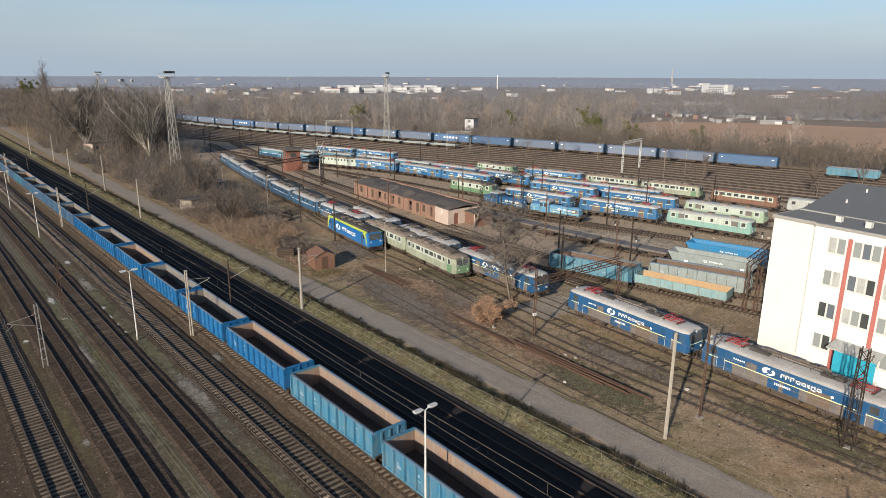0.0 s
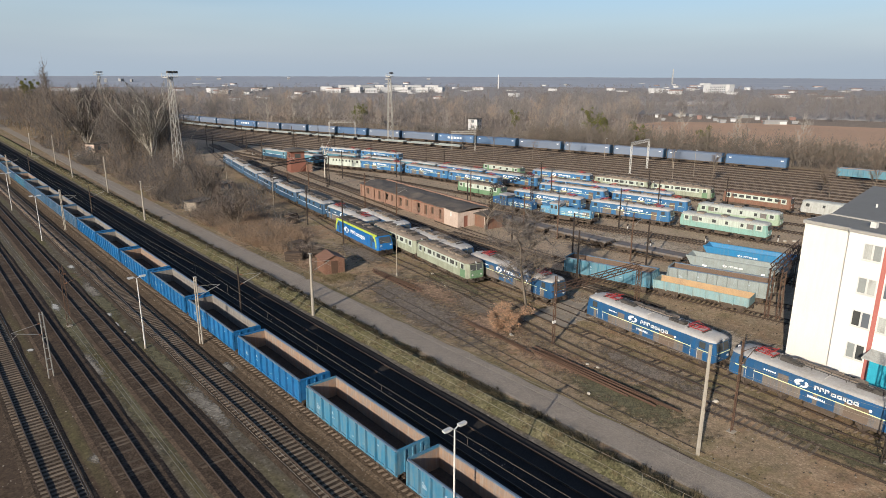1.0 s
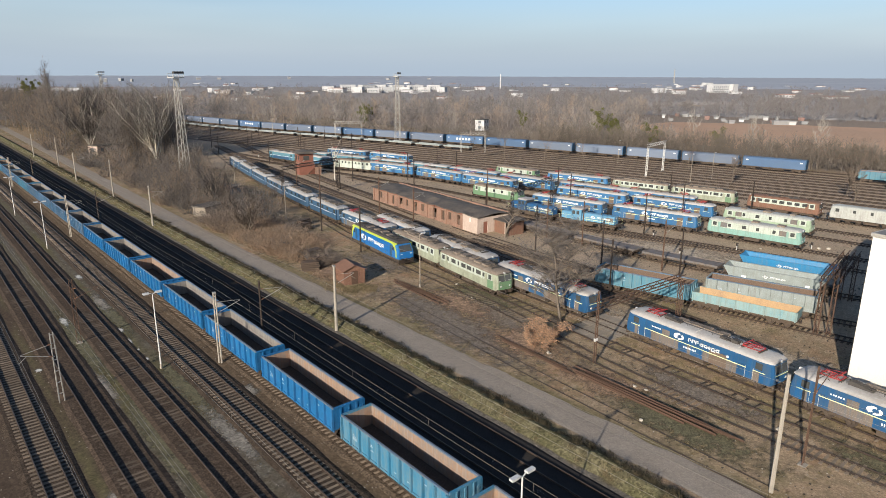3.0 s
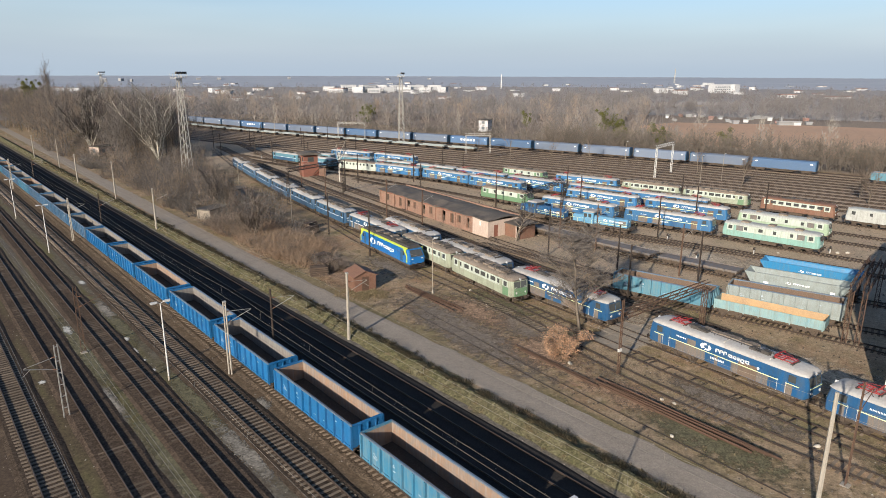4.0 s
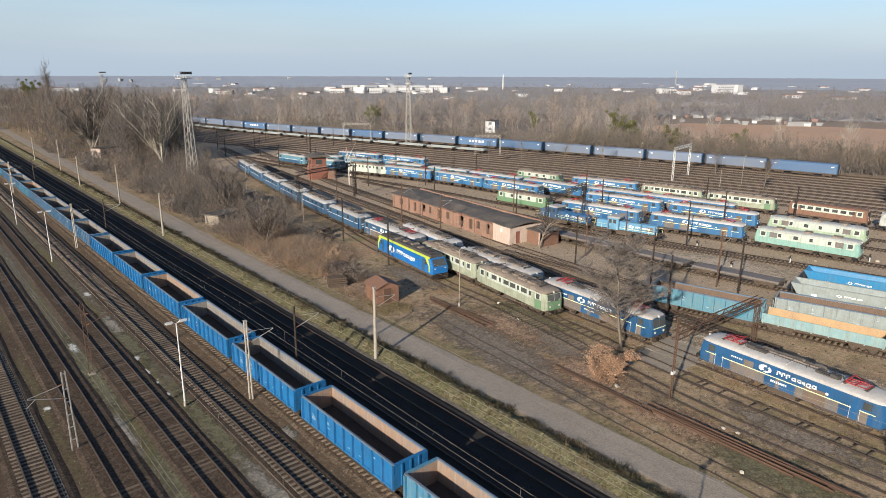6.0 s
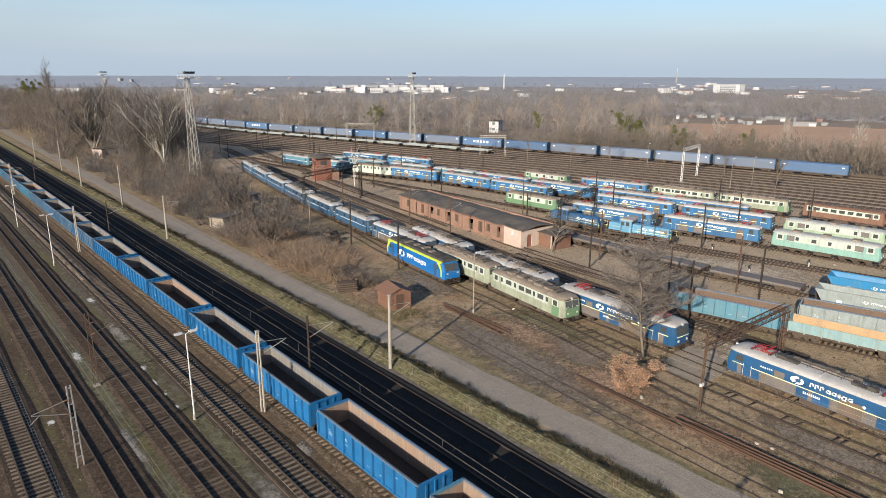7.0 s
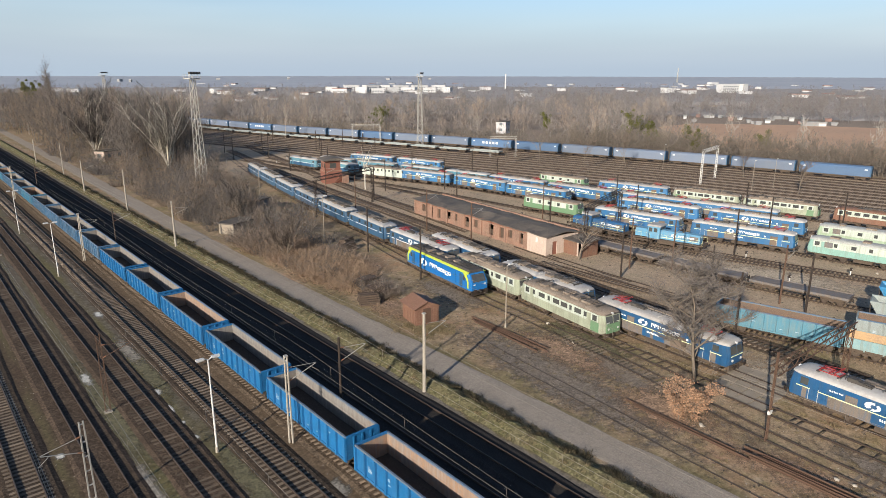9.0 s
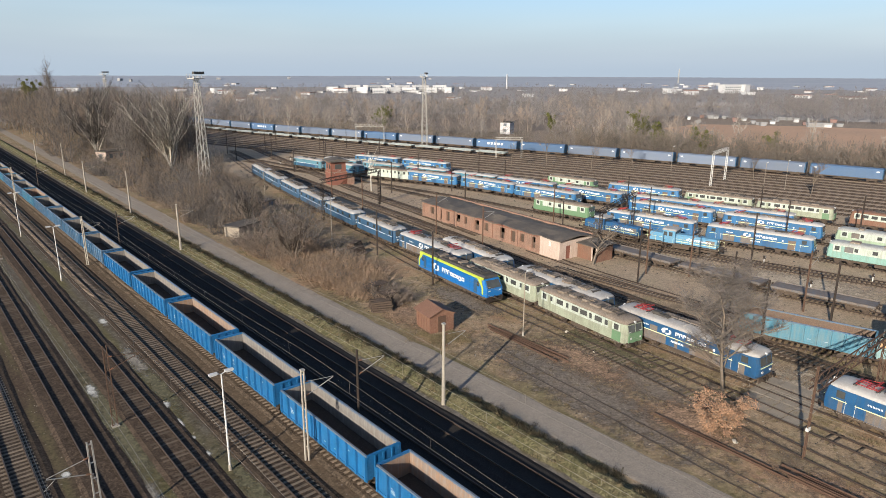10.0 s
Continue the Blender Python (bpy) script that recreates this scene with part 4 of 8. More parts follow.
def shell(bm, length, width, z0, z1, rake=0.2, nose=0.42, belt=None, taper=0.78):
    """The walls of a locomotive body: straight sides, blunt ends that taper in plan and lean back above the belt."""
    hl, hw = length / 2, width / 2
    belt = belt or z0 + (z1 - z0) * 0.5
    levels = ((z0, 0.06), (z0 + 0.2, -0.03), (belt, -0.03), (z1, rake))
    rings = []
    for z, back in levels:
        e = hl - back
        pts = [(hw, e - nose - 0.25), (hw * 0.965, e - nose * 0.55), (hw * taper, e - 0.07), (hw * taper * 0.6, e)]
        half = pts + [(-x, y) for x, y in pts[::-1]]
        ring = half + [(-x, -y) for x, y in half]
        rings.append([bm.verts.new((x, y, z)) for x, y in ring])
    n = len(rings[0])
    for a, b in zip(rings, rings[1:]):
        for i in range(n):
            bm.faces.new((a[i], a[(i + 1) % n], b[(i + 1) % n], b[i]))
    bm.faces.new(rings[0][::-1])
    bm.faces.new(rings[-1])


def roof_shell(bm, length, width, z, rise, rake=0.2):
    """A vaulted roof with a short rounded visor over each cab front."""
    hl, hw = length / 2 - rake, width / 2
    sec = [(-1.02, 0.0), (-0.99, 0.34), (-0.88, 0.68), (-0.56, 0.92), (0, 1.0), (0.56, 0.92), (0.88, 0.68), (0.99, 0.34), (1.02, 0.0)]
    ends = ((0.06, 0.74, 0.18), (-0.1, 0.84, 0.5), (-0.38, 0.93, 0.78), (-0.8, 1.0, 0.95), (-1.4, 1.0, 1.0))
    rows = []
    for y, sx, sz in [(-hl - d, a, b) for d, a, b in ends] + [(-hl / 3, 1, 1), (hl / 3, 1, 1)] + [(hl + d, a, b) for d, a, b in ends[::-1]]:
        rows.append([bm.verts.new((x * hw * sx, y, z + h * rise * sz)) for x, h in sec])
    for a, b in zip(rows, rows[1:]):
        for i in range(len(sec) - 1):
            bm.faces.new((a[i], a[i + 1], b[i + 1], b[i]))
    bm.faces.new(rows[0])
    bm.faces.new(rows[-1][::-1])
    for f in bm.faces:
        f.smooth = True


def pantograph(parent, y, z, mat="panto_red", d=1):
    """A lowered pantograph: base frame on feet, folded arms and a collector bow."""
    base = [(-0.55, -0.85), (0.55, -0.85), (0.55, 0.85), (-0.55, 0.85), (-0.55, -0.85), (-0.62, 0.0), (0.62, 0.0)]
    p = one("pantograph", mat, parent, lambda bm: tube(bm, [(a, y + d * b, z + 0.14) for a, b in base], 0.045))
    one("arm", mat, p, lambda bm: tube(bm, [(-0.45, y - d * 0.75, z + 0.18), (-0.3, y + d * 0.95, z + 0.36), (-0.55, y - d * 0.7, z + 0.48), (0.55, y - d * 0.7, z + 0.48), (0.3, y + d * 0.95, z + 0.36), (0.45, y - d * 0.75, z + 0.18)], 0.04))
    one("collector_bow", mat, p, lambda bm: tube(bm, [(-0.95, y - d * 0.62, z + 0.4), (-0.8, y - d * 0.62, z + 0.5), (0.8, y - d * 0.62, z + 0.5), (0.95, y - d * 0.62, z + 0.4)], 0.05))
    one("mounting", "roof_dark", p, lambda bm: stepped(bm, -0.7, 0.7, y - 1.0, z - 0.12, ((0.25, 0.22), (1.5, 0.1), (0.25, 0.22))))


def emblem(parent, x, y, z, s, k=1.0, mat="white", swirl=True):
    """A plain company mark: an eye shape and two groups of blocks, on the side at x that faces s; reads from one end of the mark to the other."""
    f = s      # the way in which the blocks follow one another as seen from that side
    if swirl:
        def eye(bm):
            n = 14
            for a0, rad, hgt in ((0, 0.62, 0.36),):
                out = [bm.verts.new((x, y + f * rad * k * math.cos(2 * math.pi * i / n), z + hgt * k * math.sin(2 * math.pi * i / n))) for i in range(n)]
                inn = [bm.verts.new((x, y + f * (0.08 + rad * 0.42 * math.cos(2 * math.pi * i / n)) * k, z + hgt * 0.5 * k * math.sin(2 * math.pi * i / n))) for i in range(n)]
                for i in range(n):
                    if i not in (2, 9):
                        bm.faces.new((out[i], out[(i + 1) % n], inn[(i + 1) % n], inn[i]))
        one("emblem", mat, parent, eye)
    yy = 1.1 * k if swirl else 0

    def blocks(bm):
        at = yy
        for w, h, dz in ((0.36, 0.42, 0.05), (0.36, 0.42, 0.05), (0.36, 0.42, 0.05), (0.0, 0, 0), (0.42, 0.34, 0), (0.4, 0.34, 0), (0.26, 0.34, 0), (0.42, 0.42, -0.05), (0.42, 0.34, 0)):
            if w:
                yc = y + f * (at + w * k / 2)
                t = 0.115 * k
                hw2, hh = w * k / 2, h * k / 2
                zc = z + dz * k
                cbox(bm, (x, yc - f * (hw2 - t / 2), zc), (0.012, t, 2 * hh))
                cbox(bm, (x, yc, zc + hh - t / 2), (0.012, 2 * hw2, t))
                if h < 0.4 or dz < 0:
                    cbox(bm, (x, yc, zc - hh + t / 2), (0.012, 2 * hw2, t))
                cbox(bm, (x, yc + f * (hw2 - t / 2), zc + hh * 0.3), (0.012, t, hh))
            at += (w + 0.07) * k
    one("lettering", mat, parent, blocks, "white company lettering drawn as plain blocks")


def side_pieces(parent, hw, spots, mat, name, z0, z1, out=0.015):
    for y, w in spots:
        for s in (-1, 1):
            one(name, mat, parent, lambda bm: box(bm, s * hw - out, y - w / 2, z0, s * hw + out, y + w / 2, z1))


def loco(label, group, length=18.2, width=2.92, paint="loco_blue", lower=None, stripe="stripe", roof="roof_silver", panto="panto_red", logo=True, patches=0, windows=(),
         grilles=(), axles=3, seed=1, rise=0.42, z1=3.05, upper=None, name="electric_locomotive", category="locomotive", gear=True, raked=0.2, cab_mat=None, boxes=0,
         louvre="loco_grey"):
    """A long-bodied main-line locomotive on two bogies."""
    r = random.Random(seed)
    e = empty(name, label, category, group)
    hl, hw, z0 = length / 2 - 0.55, width / 2, 0.95
    body_len = length - 1.1
    body = one("body", paint, e, lambda bm: shell(bm, body_len, width, z0, z1, raked))
    rf = one("roof", roof, e, lambda bm: roof_shell(bm, body_len, width, z1, rise, raked), "dusty grey roof")
    if lower:
        for s in (-1, 1):
            one("lower_band", lower, body, lambda bm: box(bm, s * hw - 0.011, -hl + 1.3, z0 + 0.02, s * hw + 0.011, hl - 1.3, z0 + 0.98), "darker overpainted lower side")
    if upper:
        for s in (-1, 1):
            one("upper_band", upper, body, lambda bm: box(bm, s * hw - 0.011, -hl + 0.85, z0 + 1.0, s * hw + 0.011, hl - 0.85, z1 - 0.02), "paler upper side")
        for s in (-1, 1):
            one("nose_band", upper, body, lambda bm: box(bm, -hw * 0.66, s * (hl - 0.02) - 0.012, z0 + 1.0, hw * 0.66, s * (hl - 0.02) + 0.03, z0 + 1.3))
    if stripe:
        for s in (-1, 1):
            one("stripe", stripe, body, lambda bm: box(bm, s * hw - 0.016, -hl + 0.75, z0 + 0.98, s * hw + 0.016, hl - 0.75, z0 + 1.06))
            one("stripe", stripe, body, lambda bm: box(bm, -hw * 0.7, s * (hl + 0.035) - 0.02, z0 + 0.98, hw * 0.7, s * (hl + 0.035) + 0.02, z0 + 1.06))
    for i in range(patches):
        y, w2 = -hl + 1.6 + (2 * hl - 4.0) * (i + r.uniform(0.1, 0.6)) / patches, r.uniform(0.9, 2.0)
        h = r.uniform(0.9, 1.95)
        for s in (-1, 1):
            one("overpaint", r.choice(("loco_grey", "patch_brown", "loco_grey", "loco_blue")), body, lambda bm: box(bm, s * hw - 0.013, y, z0 + 0.05, s * hw + 0.013, y + w2, z0 + h), "brown-grey overpainted patch")
    # cab windows and doors
    for e_s in (-1, 1):
        for x in (-0.52, 0.52):
            def pane(bm):
                lean = lambda z: hl + 0.03 - (raked + 0.03) * (z - z0 - 1.05) / (z1 - z0 - 1.05)
                lo, hi = z0 + 1.17, z1 - 0.12
                v = [bm.verts.new((x + c * 0.46, e_s * (lean(z) - (0.05 if c * x > 0 else -0.01)), z)) for c, z in ((-1, lo), (1, lo), (1, hi), (-1, hi))]
                bm.faces.new(v)
                g = bmesh.ops.extrude_face_region(bm, geom=bm.faces[:])
                for vv in [q for q in g["geom"] if isinstance(q, bmesh.types.BMVert)]:
                    vv.co.y += e_s * 0.035
            one("windscreen", "glass", body, pane)
        for x in (-0.72, 0.72):
            one("headlight", "lamp_head", body, lambda bm: disc(bm, (x, e_s * (hl + 0.02), z0 + 0.55), 0.14, (0, 1, 0), 0.14, 10))
        one("headlight", "lamp_head", body, lambda bm: disc(bm, (0, e_s * (hl - 0.2), z1 + 0.12), 0.14, (0, 1, 0), 0.2, 10))
        for s in (-1, 1):
            one("cab_window", "glass", body, lambda bm: box(bm, s * hw * 0.995 - 0.02, e_s * (hl - 1.42) - 0.34, z0 + 1.25, s * hw * 0.995 + 0.02, e_s * (hl - 1.42) + 0.34, z1 - 0.2))
            one("cab_door", cab_mat or paint, body, lambda bm: box(bm, s * hw - 0.018, e_s * (hl - 2.3) - 0.32, z0 + 0.05, s * hw + 0.018, e_s * (hl - 2.3) + 0.32, z1 - 0.15))
            if patches:
                one("handrail", "white_metal", body, lambda bm: [beam(bm, (s * (hw + 0.05), e_s * (hl - 2.3) + d, z0), (s * (hw + 0.05), e_s * (hl - 2.3) + d, z0 + 1.2), 0.018) for d in (-0.4, 0.4)])
    side_pieces(body, hw, windows, "glass", "side_window", z0 + 1.3, z1 - 0.22, 0.02)
    side_pieces(body, hw, grilles, louvre, "louvre", z0 + 1.1, z1 - 0.12, 0.022)
    if logo:
        for s in (-1, 1):
            emblem(body, s * (hw + 0.02), -s * 1.6, z0 + 1.52, s, 1.0)
            marks(body, s * (hw + 0.02), [(-s * 0.9 + s * i * 0.17, z0 + 0.62, 0.11, 0.2) for i in range(9)], name="number_bar")
            marks(body, s * (hw + 0.02), [(-s * (hl - 3.6) + s * i * 0.2, z0 + 1.55, 0.13, 0.14) for i in range(6)], name="number_bar")
            one("round_mark", "white", body, lambda bm: disc(bm, (s * (hw + 0.012), s * (hl - 4.6), z0 + 1.35), 0.13, (1, 0, 0), 0.016, 10))
    # roof gear
    if panto:
        for e_s in (-1, 1):
            pantograph(rf, e_s * (hl - 2.9), z1 + rise - 0.02, panto, e_s)
    if gear:
        for px in (-0.35, 0.2):
            pts = [(px, -hl + 4.2, z1 + rise - 0.1)]
            for i in range(7):
                yy = -hl + 4.2 + (2 * hl - 8.4) * i / 6
                pts += [(px, yy, z1 + rise + 0.2), (px, yy + 0.01, z1 + rise - 0.05), (px, yy + 0.02, z1 + rise + 0.2)]
            one("roof_cable", "roof_dark", rf, lambda bm: tube(bm, pts, 0.04))
        for e_s in (-1, 1):
            one("switch_gear", "roof_dark", rf, lambda bm: stepped(bm, -0.5, 0.15, e_s * (hl - 5.3) - 1.0, z1 + rise - 0.06, [(r.uniform(0.25, 0.5), r.uniform(0.12, 0.42)) for _ in range(5)]))
        one("roof_duct", "roof_dirty", rf, lambda bm: stepped(bm, 0.35, 1.0, -2.6, z1 + rise * 0.78, [(r.uniform(0.5, 1.1), r.uniform(0.12, 0.26)) for _ in range(6)]))
    for i in range(boxes):
        y = -hl + 3.6 + (2 * hl - 7.2) * i / max(1, boxes - 1)
        one("roof_box", "roof_dirty", rf, lambda bm: cbox(bm, (r.uniform(-0.2, 0.2), y, z1 + rise * 0.9 + 0.1), (1.4, r.uniform(0.7, 1.5), 0.3)))
    for i in range(3):
        y = -hl * 0.55 + hl * 0.55 * i
        one("roof_hatch", roof, rf, lambda bm: cbox(bm, (0, y, z1 + rise * 0.93), (2.0, 0.07, 0.18)))

    def under(bm):
        box(bm, -hw * 0.75, -hl, 0.72, hw * 0.75, hl, z0)
        box(bm, -hw * 0.8, -1.3, 0.3, hw * 0.8, 1.3, 0.8)
        for e_s in (-1, 1):
            box(bm, -1.25, e_s * (hl - 0.02) - 0.08, 0.5, 1.25, e_s * (hl - 0.02) + 0.08, 1.05)
    one("underframe", "under", e, under)
    for s in (-1, 1):
        bogie(e, s * (hl - (3.4 if axles == 3 else 3.0)), 3.6 if axles == 3 else 2.8, axles, 0.55, width=1.12)
    buffers(e, ((hl, 1), (-hl, -1)), 0.98)
    return e


def hood_loco(label, group, length=13.6, paint="sky_blue", roof="sky_blue", cab_y=0.18, seed=2):
    """A diesel shunter: long hood, short hood and a cab that stands above them, with walkways and rails."""
    e = empty("diesel_shunter", label, "locomotive", group)
    hl = length / 2 - 0.5
    cy = hl * cab_y
    deck = one("walkway", "under", e, lambda bm: box(bm, -1.45, -hl, 0.95, 1.45, hl, 1.15))

    def hood(bm, y0, y1, h):
        prism(bm, [(-0.85, 1.15), (0.85, 1.15), (0.85, h - 0.25), (0.62, h), (-0.62, h), (-0.85, h - 0.25)], y0, y1)
        bmesh.ops.recalc_face_normals(bm, faces=bm.faces[:])
    a = one("long_hood", paint, e, lambda bm: hood(bm, -hl + 0.7, cy - 0.1, 2.65))
    b = one("short_hood", paint, e, lambda bm: hood(bm, cy + 2.0, hl - 0.7, 2.5))
    cab = one("cab", paint, e, lambda bm: box(bm, -1.4, cy - 0.1, 1.15, 1.4, cy + 2.0, 3.25))
    one("cab_roof", "roof_silver", cab, lambda bm: prism(bm, [(-1.5, 3.25), (1.5, 3.25), (1.2, 3.5), (-1.2, 3.5)], cy - 0.25, cy + 2.15))
    for s in (-1, 1):
        for d in (0.35, 1.25):
            one("cab_window", "glass", cab, lambda bm: box(bm, s * 1.4 - 0.02, cy + d, 2.3, s * 1.4 + 0.02, cy + d + 0.6, 3.0))
            one("end_window", "glass", cab, lambda bm: box(bm, s * (d * 0.7) - 0.3, cy - 0.12, 2.7, s * (d * 0.7) + 0.3, cy - 0.09, 3.1))
        one("louvre", "loco_grey", a, lambda bm: box(bm, s * 0.85 - 0.02, -hl + 1.0, 1.6, s * 0.85 + 0.02, -hl + 2.4, 2.35))
        one("stripe", "stripe", a, lambda bm: box(bm, s * 0.85 - 0.012, -hl + 0.75, 1.45, s * 0.85 + 0.012, cy - 0.15, 1.52))
        emblem(a, s * 0.87, -s * 1.0 - hl * 0.35, 2.0, s, 0.75)
        def rail(bm):
            y = -hl + 0.1
            while y < hl:
                beam(bm, (s * 1.42, y, 1.15), (s * 1.42, y, 2.0), 0.02)
                y += 1.5
            beam(bm, (s * 1.42, -hl + 0.1, 2.0), (s * 1.42, cy - 0.2, 2.0), 0.02)
            beam(bm, (s * 1.42, cy + 2.1, 2.0), (s * 1.42, hl - 0.1, 2.0), 0.02)
        one("handrail", "stripe", deck, rail)
    for s in (-1, 1):
        one("headlight", "lamp_head", e, lambda bm: disc(bm, (0, s * (hl - 0.68), 2.3), 0.16, (0, 1, 0), 0.1, 10))
    one("exhaust", "roof_dark", a, lambda bm: beam(bm, (0, -hl * 0.4, 2.6), (0, -hl * 0.4, 2.95), 0.16, n=8))
    for s in (-1, 1):
        bogie(e, s * (hl - 2.2), 2.4, 2, 0.5, width=1.1)
    one("fuel_tank", "under", e, lambda bm: box(bm, -1.2, -1.4, 0.35, 1.2, 1.4, 0.95))
    buffers(e, ((hl, 1), (-hl, -1)), 0.98)
    return e


def new_loco():
    """A modern angular freight locomotive, blue with lime-yellow corners and roof edge."""
    e = empty("modern_locomotive", "glossy blue and lime-yellow modern electric freight locomotive", "locomotive")
    length, hw, z0, z1 = 18.3, 1.45, 0.95, 3.15
    hl = length / 2 - 0.5

    def walls(bm):
        ends = ((z0, 0.0, 0.86), (2.0, 0.0, 0.86), (z1, 0.75, 0.8))
        rings = []
        for z, back, tp in ends:
            h = hl - back
            half = [(hw, h - 0.55), (hw * tp, h), (-hw * tp, h), (-hw, h - 0.55)]
            rings.append([bm.verts.new((x, y, z)) for x, y in half + [(-x, -y) for x, y in half]])
        for a, b in zip(rings, rings[1:]):
            for i in range(8):
                bm.faces.new((a[i], a[(i + 1) % 8], b[(i + 1) % 8], b[i]))
        bm.faces.new(rings[0][::-1])
        bm.faces.new(rings[-1])
    body = one("body", "dragon_blue", e, walls)
    rf = one("roof", "roof_dark", e, lambda bm: prism(bm, [(-1.2, z1), (1.2, z1), (0.95, z1 + 0.42), (-0.95, z1 + 0.42)], -hl + 0.9, hl - 0.9), "dark grey roof crowded with gear")
    for s in (-1, 1):
        one("roof_edge", "yellow_green", body, lambda bm: prism(bm, [(s * 1.47, z1 - 0.05), (s * 1.47, z1 + 0.02), (s * 1.22, z1 + 0.16), (s * 1.12, z1 + 0.16), (s * 1.4, z1 - 0.05)], -hl + 0.75, hl - 0.75),
            "lime-yellow roof edge")
        for d in (-1, 1):
            def corner(bm):
                y0, y1 = d * (hl - 1.3), d * (hl - 0.55)
                v = [(s * 1.468, y0 - d * 0.6, z1), (s * 1.468, y0 + d * 0.25, z1), (s * 1.468, y1 + d * 0.02, 2.1), (s * 1.468, y1 + d * 0.02, 1.2), (s * 1.468, y1 - d * 0.28, 1.2), (s * 1.468, y1 - d * 0.3, 2.1)]
                bm.faces.new([bm.verts.new(c) for c in v])
                g = bmesh.ops.extrude_face_region(bm, geom=bm.faces[:])
                for vv in [x for x in g["geom"] if isinstance(x, bmesh.types.BMVert)]:
                    vv.co.x -= s * 0.03
            one("corner_flash", "yellow_green", body, corner)
            one("cab_door", "loco_dark", body, lambda bm: box(bm, s * 1.45 - 0.015, d * (hl - 2.3) - 0.35, 1.1, s * 1.45 + 0.015, d * (hl - 2.3) + 0.35, 2.85))
            one("cab_window", "glass", body, lambda bm: box(bm, s * 1.45 - 0.02, d * (hl - 1.65) - 0.22, 2.1, s * 1.45 + 0.02, d * (hl - 1.65) + 0.22, 2.75))
        for y in (-5.0, -1.8, 1.4, 4.6):
            one("panel_joint", "loco_dark", body, lambda bm: box(bm, s * 1.45 - 0.008, y - 0.02, z0 + 0.1, s * 1.45 + 0.008, y + 0.02, z1 - 0.32))
        emblem(body, s * 1.465, -s * 3.4, 2.05, s, 1.55)
    for d in (-1, 1):
        def screen(bm):
            v = [(-1.05, d * (hl - 0.03), 2.1), (1.05, d * (hl - 0.03), 2.1), (0.98, d * (hl - 0.62), 3.0), (-0.98, d * (hl - 0.62), 3.0)]
            bm.faces.new([bm.verts.new((x, y + d * 0.04, z)) for x, y, z in v])
            bmesh.ops.extrude_face_region(bm, geom=bm.faces[:])
            for vv in bm.verts[4:]:
                vv.co.y -= d * 0.08
        one("windscreen", "glass", body, screen)
        for x in (-0.85, 0.85):
            one("headlight", "lamp_head", body, lambda bm: cbox(bm, (x, d * (hl + 0.02), 1.75), (0.3, 0.06, 0.16)))
        one("plough", "steel_dark", e, lambda bm: box(bm, -1.3, d * (hl - 0.1) - 0.1, 0.25, 1.3, d * (hl - 0.1) + 0.1, 0.75))
        pantograph(rf, d * (hl - 2.8), z1 + 0.4, "roof_dark", d)
    rr = random.Random(4)
    for i in range(9):
        one("roof_box", "roof_dirty" if i % 2 else "roof_dark", rf, lambda bm: cbox(bm, (rr.uniform(-0.3, 0.3), -4.4 + i * 1.1, z1 + 0.5), (rr.uniform(0.7, 1.4), 0.7, 0.25)))
    one("underframe", "under", e, lambda bm: [box(bm, -1.25, -hl + 0.2, 0.6, 1.25, hl - 0.2, z0), box(bm, -1.2, -1.6, 0.3, 1.2, 1.6, 0.7)])
    for s in (-1, 1):
        bogie(e, s * 5.4, 3.4, 3, 0.55, width=1.15)
    buffers(e, ((hl, 1), (-hl, -1)), 0.98)
    return e


